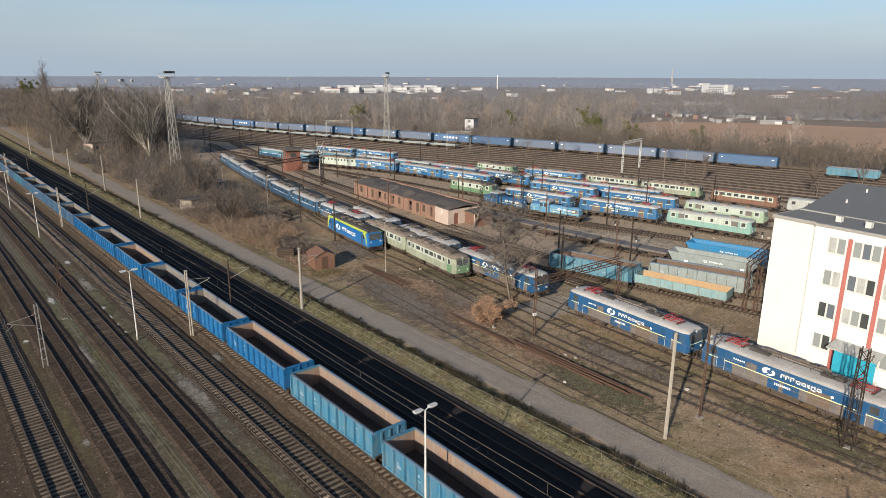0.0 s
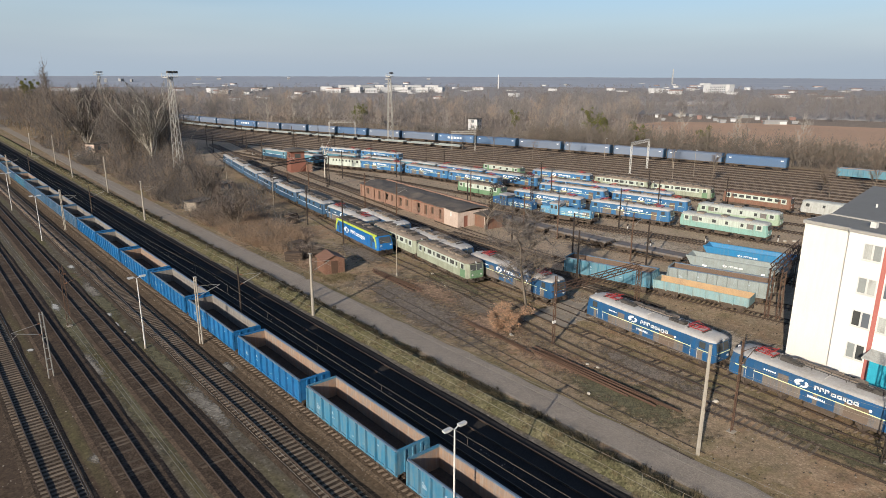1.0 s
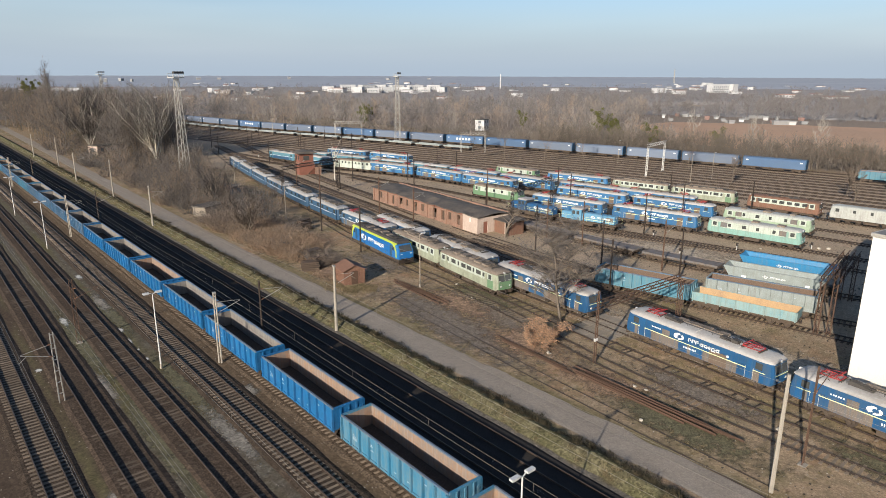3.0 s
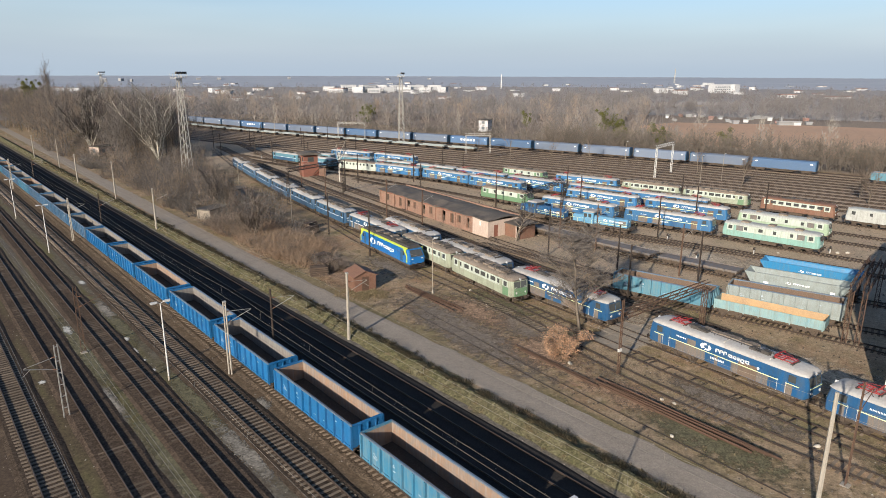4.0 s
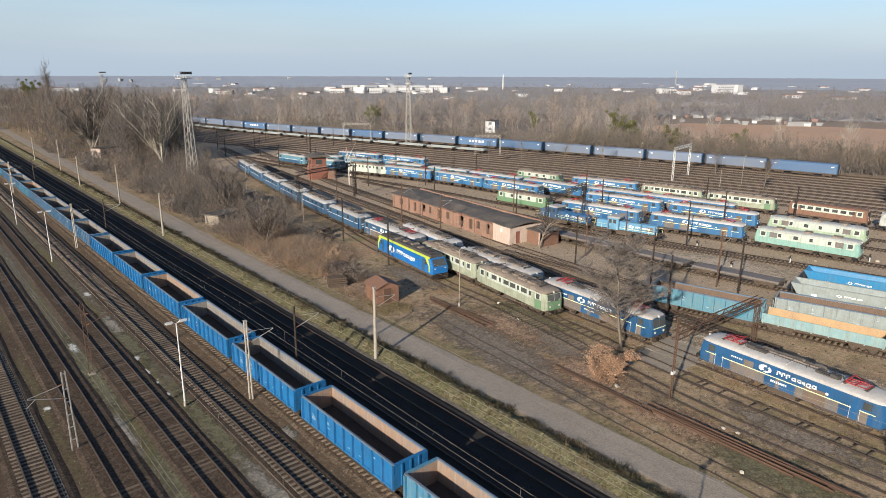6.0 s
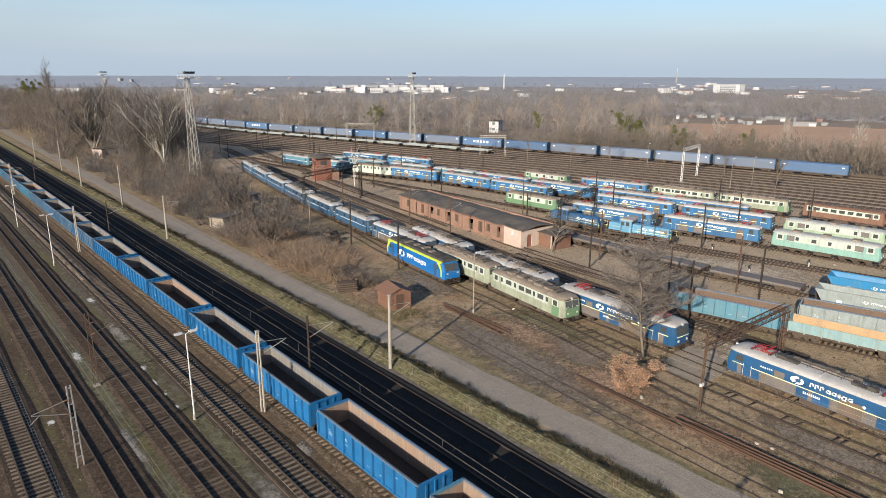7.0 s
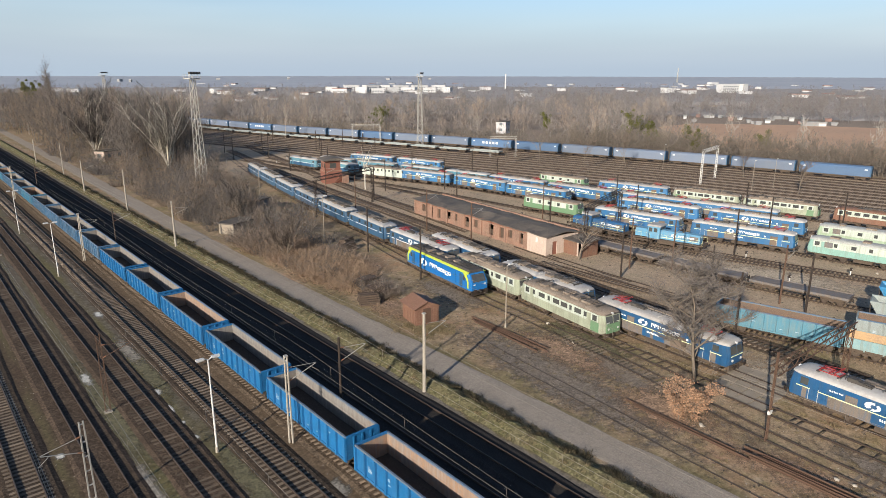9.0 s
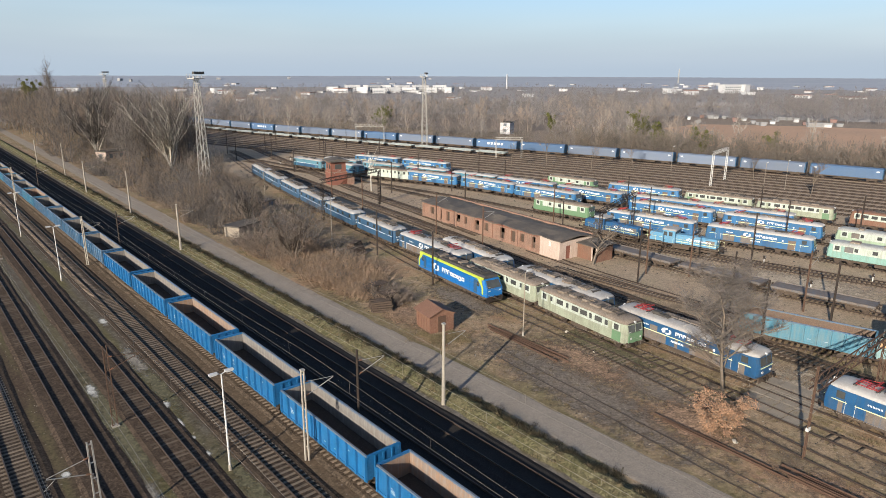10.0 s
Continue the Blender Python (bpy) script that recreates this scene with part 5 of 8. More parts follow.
def hopper(label, group, paint="hopper_blue", length=13.4):
    """A tall sloping-sided hopper wagon."""
    e = empty("hopper_wagon", label, "wagon", group)
    hl = length / 2 - 0.6

    def tub(bm):
        rows = []
        for z, w, l in ((1.0, 0.9, hl - 2.2), (2.0, 1.42, hl - 1.0), (3.6, 1.48, hl), (3.6, 1.36, hl - 0.12), (1.5, 0.8, hl - 2.4)):
            rows.append([bm.verts.new(c) for c in ((-w, -l, z), (w, -l, z), (w, l, z), (-w, l, z))])
        for a, b in zip(rows, rows[1:]):
            for i in range(4):
                bm.faces.new((a[i], a[(i + 1) % 4], b[(i + 1) % 4], b[i]))
        bm.faces.new(rows[0][::-1])
        bm.faces.new(rows[-1])
    t = one("tub", paint, e, tub)
    for s in (-1, 1):
        one("top_rail", paint, t, lambda bm: box(bm, s * 1.42 - 0.1, -hl, 3.56, s * 1.42 + 0.1, hl, 3.7))
        one("lower_panel", "wagon_grey", t, lambda bm: prism(bm, [(s * 1.0, 1.05), (s * 1.45, 1.95), (s * 1.49, 2.1), (s * 1.44, 2.1)], -hl + 1.9, hl - 1.9))
        for i in range(6):
            y = -hl + 1.0 + (2 * hl - 2) * i / 5
            one("rib", paint, t, lambda bm: box(bm, s * 1.46 - 0.05, y - 0.05, 2.05, s * 1.46 + 0.05, y + 0.05, 3.58))
        emblem(t, s * 1.5, -s * 0.8, 2.95, s, 0.52)
        marks(t, s * 1.5, [(s * 4.2, 2.6, 0.5, 0.3), (-s * 3.4, 2.5, 0.6, 0.35)])
    one("underframe", "under", e, lambda bm: [box(bm, -0.5, -hl - 0.1, 0.75, 0.5, hl + 0.1, 1.0), box(bm, -1.3, -hl, 0.85, 1.3, -hl + 0.4, 1.1), box(bm, -1.3, hl - 0.4, 0.85, 1.3, hl, 1.1)])
    for s in (-1, 1):
        one("end_platform", "steel_dark", e, lambda bm: [beam(bm, (x, s * (hl - 0.1), 1.0), (x, s * (hl - 0.1), 3.6), 0.05) for x in (-1.2, -0.4, 0.4, 1.2)])
        bogie(e, s * (hl - 1.4))
    buffers(e, ((hl, 1), (-hl, -1)))
    return e


def low_wagon(label, group, length=13.2, paint="teal", inner="rust_in", wall=0.75, load=None, stakes=8):
    """A flat wagon with low sides, or a bare deck."""
    e = empty("flat_wagon", label, "wagon", group)
    hl, hw = length / 2 - 0.6, 1.38
    one("deck", "coal" if not load else load, e, lambda bm: box(bm, -hw, -hl, 1.0, hw, hl, 1.2))
    if wall:
        for s in (-1, 1):
            w = one("side_board", paint, e, lambda bm: box(bm, min(s * hw, s * (hw + 0.06)), -hl, 1.05, max(s * hw, s * (hw + 0.06)), hl, 1.2 + wall))
            one("inner_lining", inner, w, lambda bm: box(bm, min(s * (hw - 0.015), s * hw), -hl, 1.2, max(s * (hw - 0.015), s * hw), hl, 1.17 + wall))
            for i in range(stakes):
                y = -hl + 0.1 + (2 * hl - 0.2) * i / 7
                one("stake", paint, w, lambda bm: box(bm, s * (hw + 0.1) - 0.06, y - 0.07, 0.95, s * (hw + 0.1) + 0.06, y + 0.07, 1.22 + wall))
            d = one("end_board", paint, e, lambda bm: box(bm, -hw, min(s * hl, s * (hl + 0.06)), 1.05, hw, max(s * hl, s * (hl + 0.06)), 1.2 + wall))
    one("underframe", "under", e, lambda bm: [box(bm, -0.5, -hl, 0.65, 0.5, hl, 1.0)] + [box(bm, s * 1.25 - 0.08, -hl, 0.8, s * 1.25 + 0.08, hl, 1.0) for s in (-1, 1)])
    for s in (-1, 1):
        bogie(e, s * (hl - 1.9))
    buffers(e, ((hl, 1), (-hl, -1)))
    return e


def covered_wagon(paint, label, length=18.8, lettered=False):
    """A far sliding-tarpaulin wagon: rounded blue-grey cover on a dark frame."""
    e = empty("covered_wagon", label, "wagon", "far freight train")
    hl = length / 2 - 0.55
    c = one("cover", paint, e, lambda bm: prism(bm, [(-1.42, 1.1), (-1.42, 3.3), (-1.15, 3.75), (-0.5, 3.95), (0.5, 3.95), (1.15, 3.75), (1.42, 3.3), (1.42, 1.1)], -hl, hl))
    for s in (-1, 1):
        one("end_frame", "loco_dark", c, lambda bm: prism(bm, [(-1.45, 1.1), (-1.45, 3.32), (-1.17, 3.79), (-0.5, 3.99), (0.5, 3.99), (1.17, 3.79), (1.45, 3.32), (1.45, 1.1)], s * hl - 0.14, s * hl + 0.14))
        marks(c, -1.43, [(s * (hl - 1.2), 3.0, 0.7, 0.3)])
    if lettered:
        marks(c, -1.43, [(3.4 - i * 1.5, 2.6, 0.9, 0.8) for i in range(5)], name="lettering")
    one("underframe", "under", e, lambda bm: [box(bm, -1.3, -hl - 0.1, 0.8, 1.3, hl + 0.1, 1.1), box(bm, -0.9, -3, 0.35, 0.9, 3, 0.8)])
    for s in (-1, 1):
        bogie(e, s * (hl - 2.4))
    buffers(e, ((hl, 1), (-hl, -1)))
    return e


def place(proto, line, spots, z=0.21):
    """Stands copies of a built thing on a line; the first spot takes the original."""
    for i, s in enumerate(spots):
        y, flip = s if isinstance(s, tuple) else (s, False)
        m = line.stand(y, z, flip)
        if i == 0:
            proto.matrix_basis = m
        else:
            copy_thing(proto, m)


# the coal train on the main line
T5 = TRACKS["t5"]
TRAIN = "coal train of blue open wagons"
spot = lambda k: 54.15 + 14.04 * k
w1 = open_wagon("blue", "rust_in", "bright blue open wagon, empty, with rust-orange inner walls", TRAIN)
place(w1, T5, [spot(k) for k in (0, 3)], 0.285)
w2 = open_wagon("blue", "grey_in", "bright blue open wagon, empty, with scuffed grey inner walls", TRAIN)
place(w2, T5, [spot(k) for k in (1, 2, 4, 5)], 0.285)
w4 = open_wagon("blue_dull", "grey_in", "dusty slate-blue open wagon, empty, with scuffed grey inner walls", TRAIN)
place(w4, T5, [spot(k) for k in (6, 7, 8, 9, 11, 12, 14, 15, 17, 18)], 0.285)
w3 = open_wagon("blue_light", "rust_in", "faded light-blue open wagon, empty, with rust-orange inner walls", TRAIN)
place(w3, T5, [spot(k) for k in (-1, -2, -3, 10, 13, 16, 19)], 0.285)

# stored locomotives nearest the main line
A, B = TRACKS["a"], TRACKS["b"]
et = loco("blue electric locomotive, grey roof, brown overpainted lower sides, pale stripe", "stored electric locomotives", patches=6, lower="loco_grey", seed=3)
place(et, A, [36.8, (18.4, False), (59.6, False)])
et2 = loco("dark blue electric locomotive with a silver-grey roof", "stored electric locomotives", length=17, patches=3, seed=8, logo=False, panto="roof_dark", roof="roof_silver", boxes=4)
place(et2, A, [78.2, 97.0])
et3 = loco("blue electric locomotive with red pantographs and grey roof", "stored electric locomotives", patches=2, seed=5, stripe="white", paint="loco_dark", lower="loco_grey")
place(et3, B, [103.8])
eu = loco("old dark-blue electric locomotive with a dusty roof", "stored electric locomotives", length=15.4, axles=2, paint="loco_dark", lower=None, stripe="white", seed=6, panto="roof_dark",
          windows=((-2.4, 0.7), (0, 0.7), (2.4, 0.7)), logo=False, boxes=3)
place(eu, B, [120.9, 136.5, 152.1, 167.7, 183.3, 198.9])


def double_green(label, lower="green_mid", group="stored green locomotives"):
    """One of two coupled halves, pale olive with green ends."""
    return loco(label, group, length=15.65, axles=2, paint="green_light", lower=None, stripe=None, roof="roof_dirty", panto="roof_dark", logo=False, seed=9, boxes=5,
                windows=((-4.4, 0.45), (-3.2, 1.1), (-2.0, 0.4), (-0.9, 1.1), (0.5, 1.1), (1.8, 0.4), (3.1, 1.1), (4.6, 0.4)), upper="cream", cab_mat="green_light", name="twin_locomotive_half", louvre="green_mid")


gl = double_green("pale olive-green half of a twin electric locomotive, dirty brown roof")
def green_ends(e, end):
    """Darker green lower nose and cab."""
    body = [c for c in e.children if c.name.startswith("body")][0]
    one("nose_band", "green_mid", body, lambda bm: box(bm, -1.02, end * 7.25, 1.0, 1.02, end * 7.36, 2.1), "darker green nose")
    for s in (-1, 1):
        one("cab_band", "green_mid", body, lambda bm: box(bm, s * 1.46 - 0.014, min(end * 5.1, end * 6.55), 0.97, s * 1.46 + 0.014, max(end * 5.1, end * 6.55), 2.15))


green_ends(gl, -1)
place(gl, B, [71.0])
copy_thing(gl, B.stand(86.0, flip=True))

dr = new_loco()
dr.matrix_basis = TRACKS["d"].stand(92.6)

# middle sidings: wagons near the white building
G = "old wagons on the sidings"
tg = open_wagon("teal", "rust_dark", "faded turquoise open wagon with rusty inside", G)
place(tg, TRACKS["g1"], [(52.4, False)])
fl = low_wagon("light turquoise low-sided wagon with orange rusty deck", G, load="rust_dark", paint="teal_pale", inner="rust_deck", wall=0.95)
place(fl, TRACKS["g1"], [39.9])
gg = open_wagon("wagon_grey", "rust_dark", "grey-green open wagon with brown rusty inside", G)
place(gg, TRACKS["g2"], [40.2])
hp = hopper("sky-blue hopper wagon with sloping grey lower sides", G)
place(hp, TRACKS["g3"], [41.8])
hp2 = hopper("grey hopper wagon with white company mark", G, "wagon_grey")
hp2.matrix_basis = Line((20, 91.0), (47, 84.7), (60, 82.7)).stand(40.8)
lw = low_wagon("dark grey bare flat wagon", G, wall=0.12, paint="loco_grey", inner="loco_grey", load="loco_grey")
place(lw, TRACKS["g3"], [56.5, 69.8, 83.0])

# the stored rows behind
S1 = "stored locomotives in the rear rows"
sw = hood_loco("bright blue diesel shunter with yellow handrails", S1, paint="loco_blue")
place(sw, TRACKS["f1"], [95.5])
ds = hood_loco("light-blue diesel shunter with pale cab roof", S1, paint="sky_blue")
place(ds, TRACKS["f1"], [82.2])
f2et = loco("blue electric locomotive, side paint lightened for haze, with pale roof and brown patches", S1, patches=4, seed=14, paint="loco_bright", boxes=3)
place(f2et, TRACKS["f2"], [74.2, 92.8])
place(copy_thing(f2et, pose(0, 0, 0)), TRACKS["f3"], [142, 124.5, 95.5, 77.0, 160])
place(copy_thing(f2et, pose(0, 0, 0)), TRACKS["f4"], [100, 118, 84, 136])
place(copy_thing(f2et, pose(0, 0, 0)), TRACKS["f5"], [112, 198, 180])
mi = loco("mint and cream diesel locomotive with grilles", S1, length=17.0, paint="mint", upper="cream", stripe=None, roof="pale_grey", panto=None, gear=False, logo=False, seed=21,
          windows=((-3.6, 0.5), (-0.9, 0.5), (1.4, 0.7), (3.9, 0.5)), grilles=((-5.0, 1.2), (4.9, 1.2)), boxes=3, name="diesel_locomotive")
place(mi, TRACKS["f2"], [56.0])
mi2 = loco("pale lime diesel locomotive with cream upper band", S1, length=17.0, paint="lime_pale", upper="cream", stripe=None, roof="pale_grey", panto=None, gear=False, logo=False, seed=22,
           windows=((-3.6, 0.5), (-0.9, 0.5), (1.4, 0.7), (3.9, 0.5)), grilles=((-5.0, 1.2), (4.9, 1.2)), boxes=3, name="diesel_locomotive")
place(mi2, TRACKS["f3"], [58.6])
gs = loco("pale green old electric locomotive", S1, length=15.0, axles=2, paint="green_mid", upper="cream", stripe=None, roof="roof_dirty", panto=None, logo=False, seed=23,
          windows=((-2.4, 0.7), (0, 0.7), (2.4, 0.7)))
place(gs, TRACKS["f2"], [112.0])
place(copy_thing(gs, pose(0, 0, 0)), TRACKS["f5"], [131.0])
place(copy_thing(gl, pose(0, 0, 0)), TRACKS["f5"], [80.2])
place(copy_thing(gl, pose(0, 0, 0)), TRACKS["f5"], [(95.3, True)])
cr = loco("dirty cream-green locomotive with a row of windows", S1, length=15.4, axles=2, paint="cream", stripe=None, roof="roof_dirty", panto=None, logo=False, seed=24, windows=tuple((-4 + 1.3 * i, 0.5) for i in range(7)))
place(cr, TRACKS["f3"], [173.5])
tl = loco("teal and dark blue old locomotive", S1, length=15.4, axles=2, paint="teal", lower="loco_dark", stripe="white", seed=25, panto=None, logo=False, roof="roof_silver")
place(tl, TRACKS["f3"], [206.5, 190.5])
place(copy_thing(tl, pose(0, 0, 0)), TRACKS["f4"], [152, 168, 184, 200])
br = loco("rusty brown stripped locomotive with cream window band", S1, length=15.6, axles=2, paint="rust_brown", upper="cream", stripe=None, roof="rust_brown", panto=None, logo=False, seed=26,
          windows=tuple((-4.5 + 1.5 * i, 1.0) for i in range(7)))
place(br, TRACKS["f5"], [63.0])
wl = loco("pale grey-white diesel locomotive", S1, length=16, paint="pale_grey", upper="pale_grey", stripe=None, roof="pale_grey", panto=None, gear=False, logo=False, seed=27, windows=((-3, 0.5), (0, 0.5), (3, 0.5)),
          grilles=((-4.6, 1.2),), name="diesel_locomotive")
place(wl, TRACKS["f5"], [46.5])

# the long far freight train, and low wagons beside it
cw = covered_wagon("container", "blue-grey covered freight wagon with tarpaulin sides")
cw2 = covered_wagon("container_blue", "deep blue covered freight wagon with tarpaulin sides")
cw3 = covered_wagon("container_blue", "deep blue covered freight wagon with pale marks along it", lettered=True)
ys = [92.2 + 18.9 * i for i in range(18)]
place(cw, FAR, [y for i, y in enumerate(ys) if i not in (0, 5, 6, 9, 13)])
place(cw2, FAR, [ys[0], ys[5], ys[9]])
place(cw3, FAR, [ys[6], ys[13]])
ft = open_wagon("teal", "rust_in", "lone turquoise open wagon far across the yard", "", plain=True)
ft.matrix_basis = TRACKS["far1"].stand(62.0)
pl = low_wagon("low wagon with whitish load, far off", "far flat wagons", wall=0.3, paint="wagon_grey", inner="wagon_grey", load="far_white", stakes=0)
place(pl, TRACKS["far3"], [196 + 13.6 * i for i in range(15)])


# ---- buildings ----
def upright(bm, plan, z0, z1):
    """A block over any convex plan, its corners given anticlockwise."""
    lo = [bm.verts.new((x, y, z0)) for x, y in plan]
    hi = [bm.verts.new((x, y, z1)) for x, y in plan]
    bm.faces.new(lo[::-1])
    bm.faces.new(hi)
    for i in range(len(plan)):
        j = (i + 1) % len(plan)
        bm.faces.new((lo[i], lo[j], hi[j], hi[i]))


def office_block():
    """White five-storey block with a blank cream bay, red panels between the windows and a grey felt roof."""
    e = empty("office_building", "white rendered five-storey office block with red panels and grey flat roof", "building")
    e.matrix_basis = pose(62.75, 20.3, 0, 0, 0, -7.5)      # y runs along the front, x into the house
    H, REAR = 15.5, 27.0
    wall = one("main_wall", "render_white", e, lambda bm: box(bm, 0, -40, 0, 4.9, 0, H))
    one("gable_wall", "render_cream", e, lambda bm: box(bm, 0.55, 0, 0, 4.9, 4.25, H - 0.1), "blank cream rendered end bay")
    one("plinth", "slab", e, lambda bm: box(bm, -0.06, -40, 0, 0, 0, 0.7))
    one("roof", "roof_felt", e, lambda bm: box(bm, 0.2, -39.9, H, 4.9, 0.1, H + 0.12), "grey felt roof")
    one("gable_roof", "roof_felt", e, lambda bm: box(bm, 0.5, 0.1, H - 0.1, 4.9, 4.3, H + 0.08))
    one("roof_edge", "galv", e, lambda bm: [box(bm, -0.12, -40, H - 0.12, 0.2, 0.05, H + 0.14), box(bm, 0.4, 0.1, H - 0.22, 0.6, 4.4, H + 0.1), box(bm, 0.6, 4.25, H - 0.22, 4.9, 4.4, H + 0.1)])
    one("roof_parapet", "galv", e, lambda bm: box(bm, 4.9, -39.9, H - 0.3, 5.15, 4.35, H + 0.2), "pale sheet-metal parapet across the roof")
    plan = [(5.15, -39.9), (REAR, -39.9), (REAR, 4.35 + (REAR - 5.15) * 0.275), (5.15, 4.35)]
    one("rear_wing", "render_white", e, lambda bm: upright(bm, plan, 0, H - 0.1))
    one("rear_roof", "roof_felt", e, lambda bm: upright(bm, plan, H - 0.1, H + 0.05))
    for x, y in ((12.8, 3.6), (21.5, 5.6)):
        one("roof_vent", "white_metal", e, lambda bm: beam(bm, (x, y, H), (x, y, H + 0.42), 0.1, n=8))
    one("downpipe", "loco_grey", e, lambda bm: beam(bm, (0.42, 0.1, 0), (0.42, 0.1, H - 0.2), 0.07, n=8))
    pitch = 3.08
    cols = []
    y, first = -1.35, True
    while y > -38:
        n = 2 if first else 3
        cols.append((y, n))
        y -= n * 0.78 + 0.06
        cols.append((y, 0))
        y -= 0.5
        first = False
    rr = random.Random(5)
    for cy, n in cols:
        if n == 0:
            one("red_panel", "red_panel", wall, lambda bm: box(bm, -0.035, cy - 0.42, 2.2, 0.02, cy - 0.04, H - 0.75))
            continue
        for f in range(5):
            zs = H - 2.35 - pitch * f
            if zs < 0.5:
                continue
            one("window_sill", "white_metal", wall, lambda bm: box(bm, -0.12, cy - n * 0.78 - 0.05, zs - 0.07, 0.02, cy + 0.05, zs))
            for i in range(n):
                y1 = cy - i * 0.78

                def fr(bm):
                    box(bm, -0.03, y1 - 0.78, zs, 0.03, y1 - 0.70, zs + 1.5)
                    box(bm, -0.03, y1 - 0.08, zs, 0.03, y1, zs + 1.5)
                    box(bm, -0.03, y1 - 0.70, zs, 0.03, y1 - 0.08, zs + 0.08)
                    box(bm, -0.03, y1 - 0.70, zs + 1.42, 0.03, y1 - 0.08, zs + 1.5)
                w = one("window", "white_metal", wall, fr)
                one("pane", rr.choice(("glass", "curtain", "curtain", "far_glass", "pale_grey")), w, lambda bm: box(bm, -0.012, y1 - 0.70, zs + 0.08, 0.012, y1 - 0.08, zs + 1.42))
    for x, y in ((2.3, -0.9), (2.0, -3.6), (2.5, -9), (2.5, -16)):
        v = one("roof_vent", "white_metal", e, lambda bm: box(bm, x - 0.24, y - 0.24, H + 0.1, x + 0.24, y + 0.24, H + 0.65))
        one("vent_cap", "galv", v, lambda bm: box(bm, x - 0.28, y - 0.28, H + 0.65, x + 0.28, y + 0.28, H + 0.71))
    one("porch_screen", "blue_sheet", e, lambda bm: box(bm, -1.2, -7.4, 2.6, -1.12, -4.0, 4.9), "turquoise glazed porch screen")
    one("porch_roof", "pale_grey", e, lambda bm: prism(bm, [(-1.7, 4.9), (0, 5.3), (0, 5.4), (-1.7, 5.0)], -7.6, -3.4))
    one("porch_side", "blue_sheet", e, lambda bm: box(bm, -1.2, -4.0, 2.6, 0, -3.92, 4.9))
    one("porch_base", "render_white", e, lambda bm: box(bm, -1.2, -7.4, 0, 0, -3.92, 2.6))


def brick_shed():
    """Long derelict brick shed with a sagging tar-paper roof, piers and a plastered end."""
    e = empty("brick_shed", "long weathered brick shed with sagging tar-paper roof", "shed")
    e.matrix_basis = pose(80.1, 91.8, 0, 0, 0, -5.8)     # front at x = 0, y away to the far end
    L, D, H = 40.5, 7.5, 3.1
    rr = random.Random(3)
    openings = [(y, rr.choice((0.9, 1.1, 1.3)), rr.choice((0.6, 1.1))) for y in (6.4, 9.3, 11.6, 14.6, 19.2, 22.0, 25.5, 28.0, 31.4, 34.0, 37.0)]

    def front(bm):
        y = 4.6
        for oy, w, z in openings:
            box(bm, 0, y, 0, 0.4, oy - w / 2, H)
            box(bm, 0, oy - w / 2, 0, 0.4, oy + w / 2, z)
            box(bm, 0, oy - w / 2, 2.5, 0.4, oy + w / 2, H)
            y = oy + w / 2
        box(bm, 0, y, 0, 0.4, L, H)
        box(bm, D - 0.4, 0, 0, D, L, H + 0.4)
        box(bm, 0.4, L - 0.4, 0, D - 0.4, L, H)
    w = one("wall", "brick", e, front)
    for y in (4.8, 10.6, 17.5, 23, 28.5, 34, L - 0.3):
        one("pier", "brick", w, lambda bm: box(bm, -0.18, y - 0.25, 0, 0, y + 0.25, H))
    one("cornice", "brick_dark", w, lambda bm: box(bm, -0.12, 4.6, H - 0.3, 0, L, H))
    for oy, ow, oz in openings:
        one("shutter", "old_timber", w, lambda bm: box(bm, 0.3, oy - ow / 2, oz, 0.35, oy + ow / 2, 2.5 if int(oy) % 2 else 1.6))

    def roof(bm):
        n, k = 26, 5
        g = [[bm.verts.new((-0.35 + (D + 0.7) * j / k, -0.3 + (L + 0.6) * i / n,
                            H + 0.05 + 0.6 * (1 - abs(2 * j / k - 1)) + 0.28 * noise.noise((i * 0.5, j * 0.8, 4.2)))) for j in range(k + 1)] for i in range(n + 1)]
        for i in range(n):
            for j in range(k):
                bm.faces.new((g[i][j], g[i][j + 1], g[i + 1][j + 1], g[i + 1][j]))
        r = bmesh.ops.extrude_face_region(bm, geom=bm.faces[:])
        for v in r["geom"]:
            if isinstance(v, bmesh.types.BMVert):
                v.co.z -= 0.14
    one("roof", "tar_roof", e, roof, "sagging patched tar-paper roof")
    an = one("plastered_end", "plaster_pink", e, lambda bm: [box(bm, -0.25, 0, 0, 0.15, 4.6, 3.0), box(bm, 0.15, 0, 0, 1.2, 0.35, 3.0), box(bm, 2.2, 0, 0, D, 0.35, 3.0), box(bm, 1.2, 0, 2.2, 2.2, 0.35, 3.0),
                                                           box(bm, -0.2, 4.3, 3.0, 0.1, 4.6, 3.2)], "pinkish plastered end bay")
    one("door", "brick_dark", an, lambda bm: box(bm, 1.2, 0.1, 0, 2.2, 0.16, 2.2))
    one("window", "white_metal", an, lambda bm: box(bm, -0.28, 2.0, 1.9, -0.24, 2.5, 2.7))
    s = empty("lean_to", "collapsed red lean-to beside the brick shed", "shed")
    s.matrix_basis = pose(83.5, 87.2, 0, 0, 0, -5.8)
    one("wall", "rust_brown", s, lambda bm: [box(bm, 0, 1.2, 0, 0.15, 4.4, 2.4), box(bm, 0, 0, 0, 3.6, 0.15, 2.3), box(bm, 3.5, 0, 0, 3.6, 4.4, 2.6)])
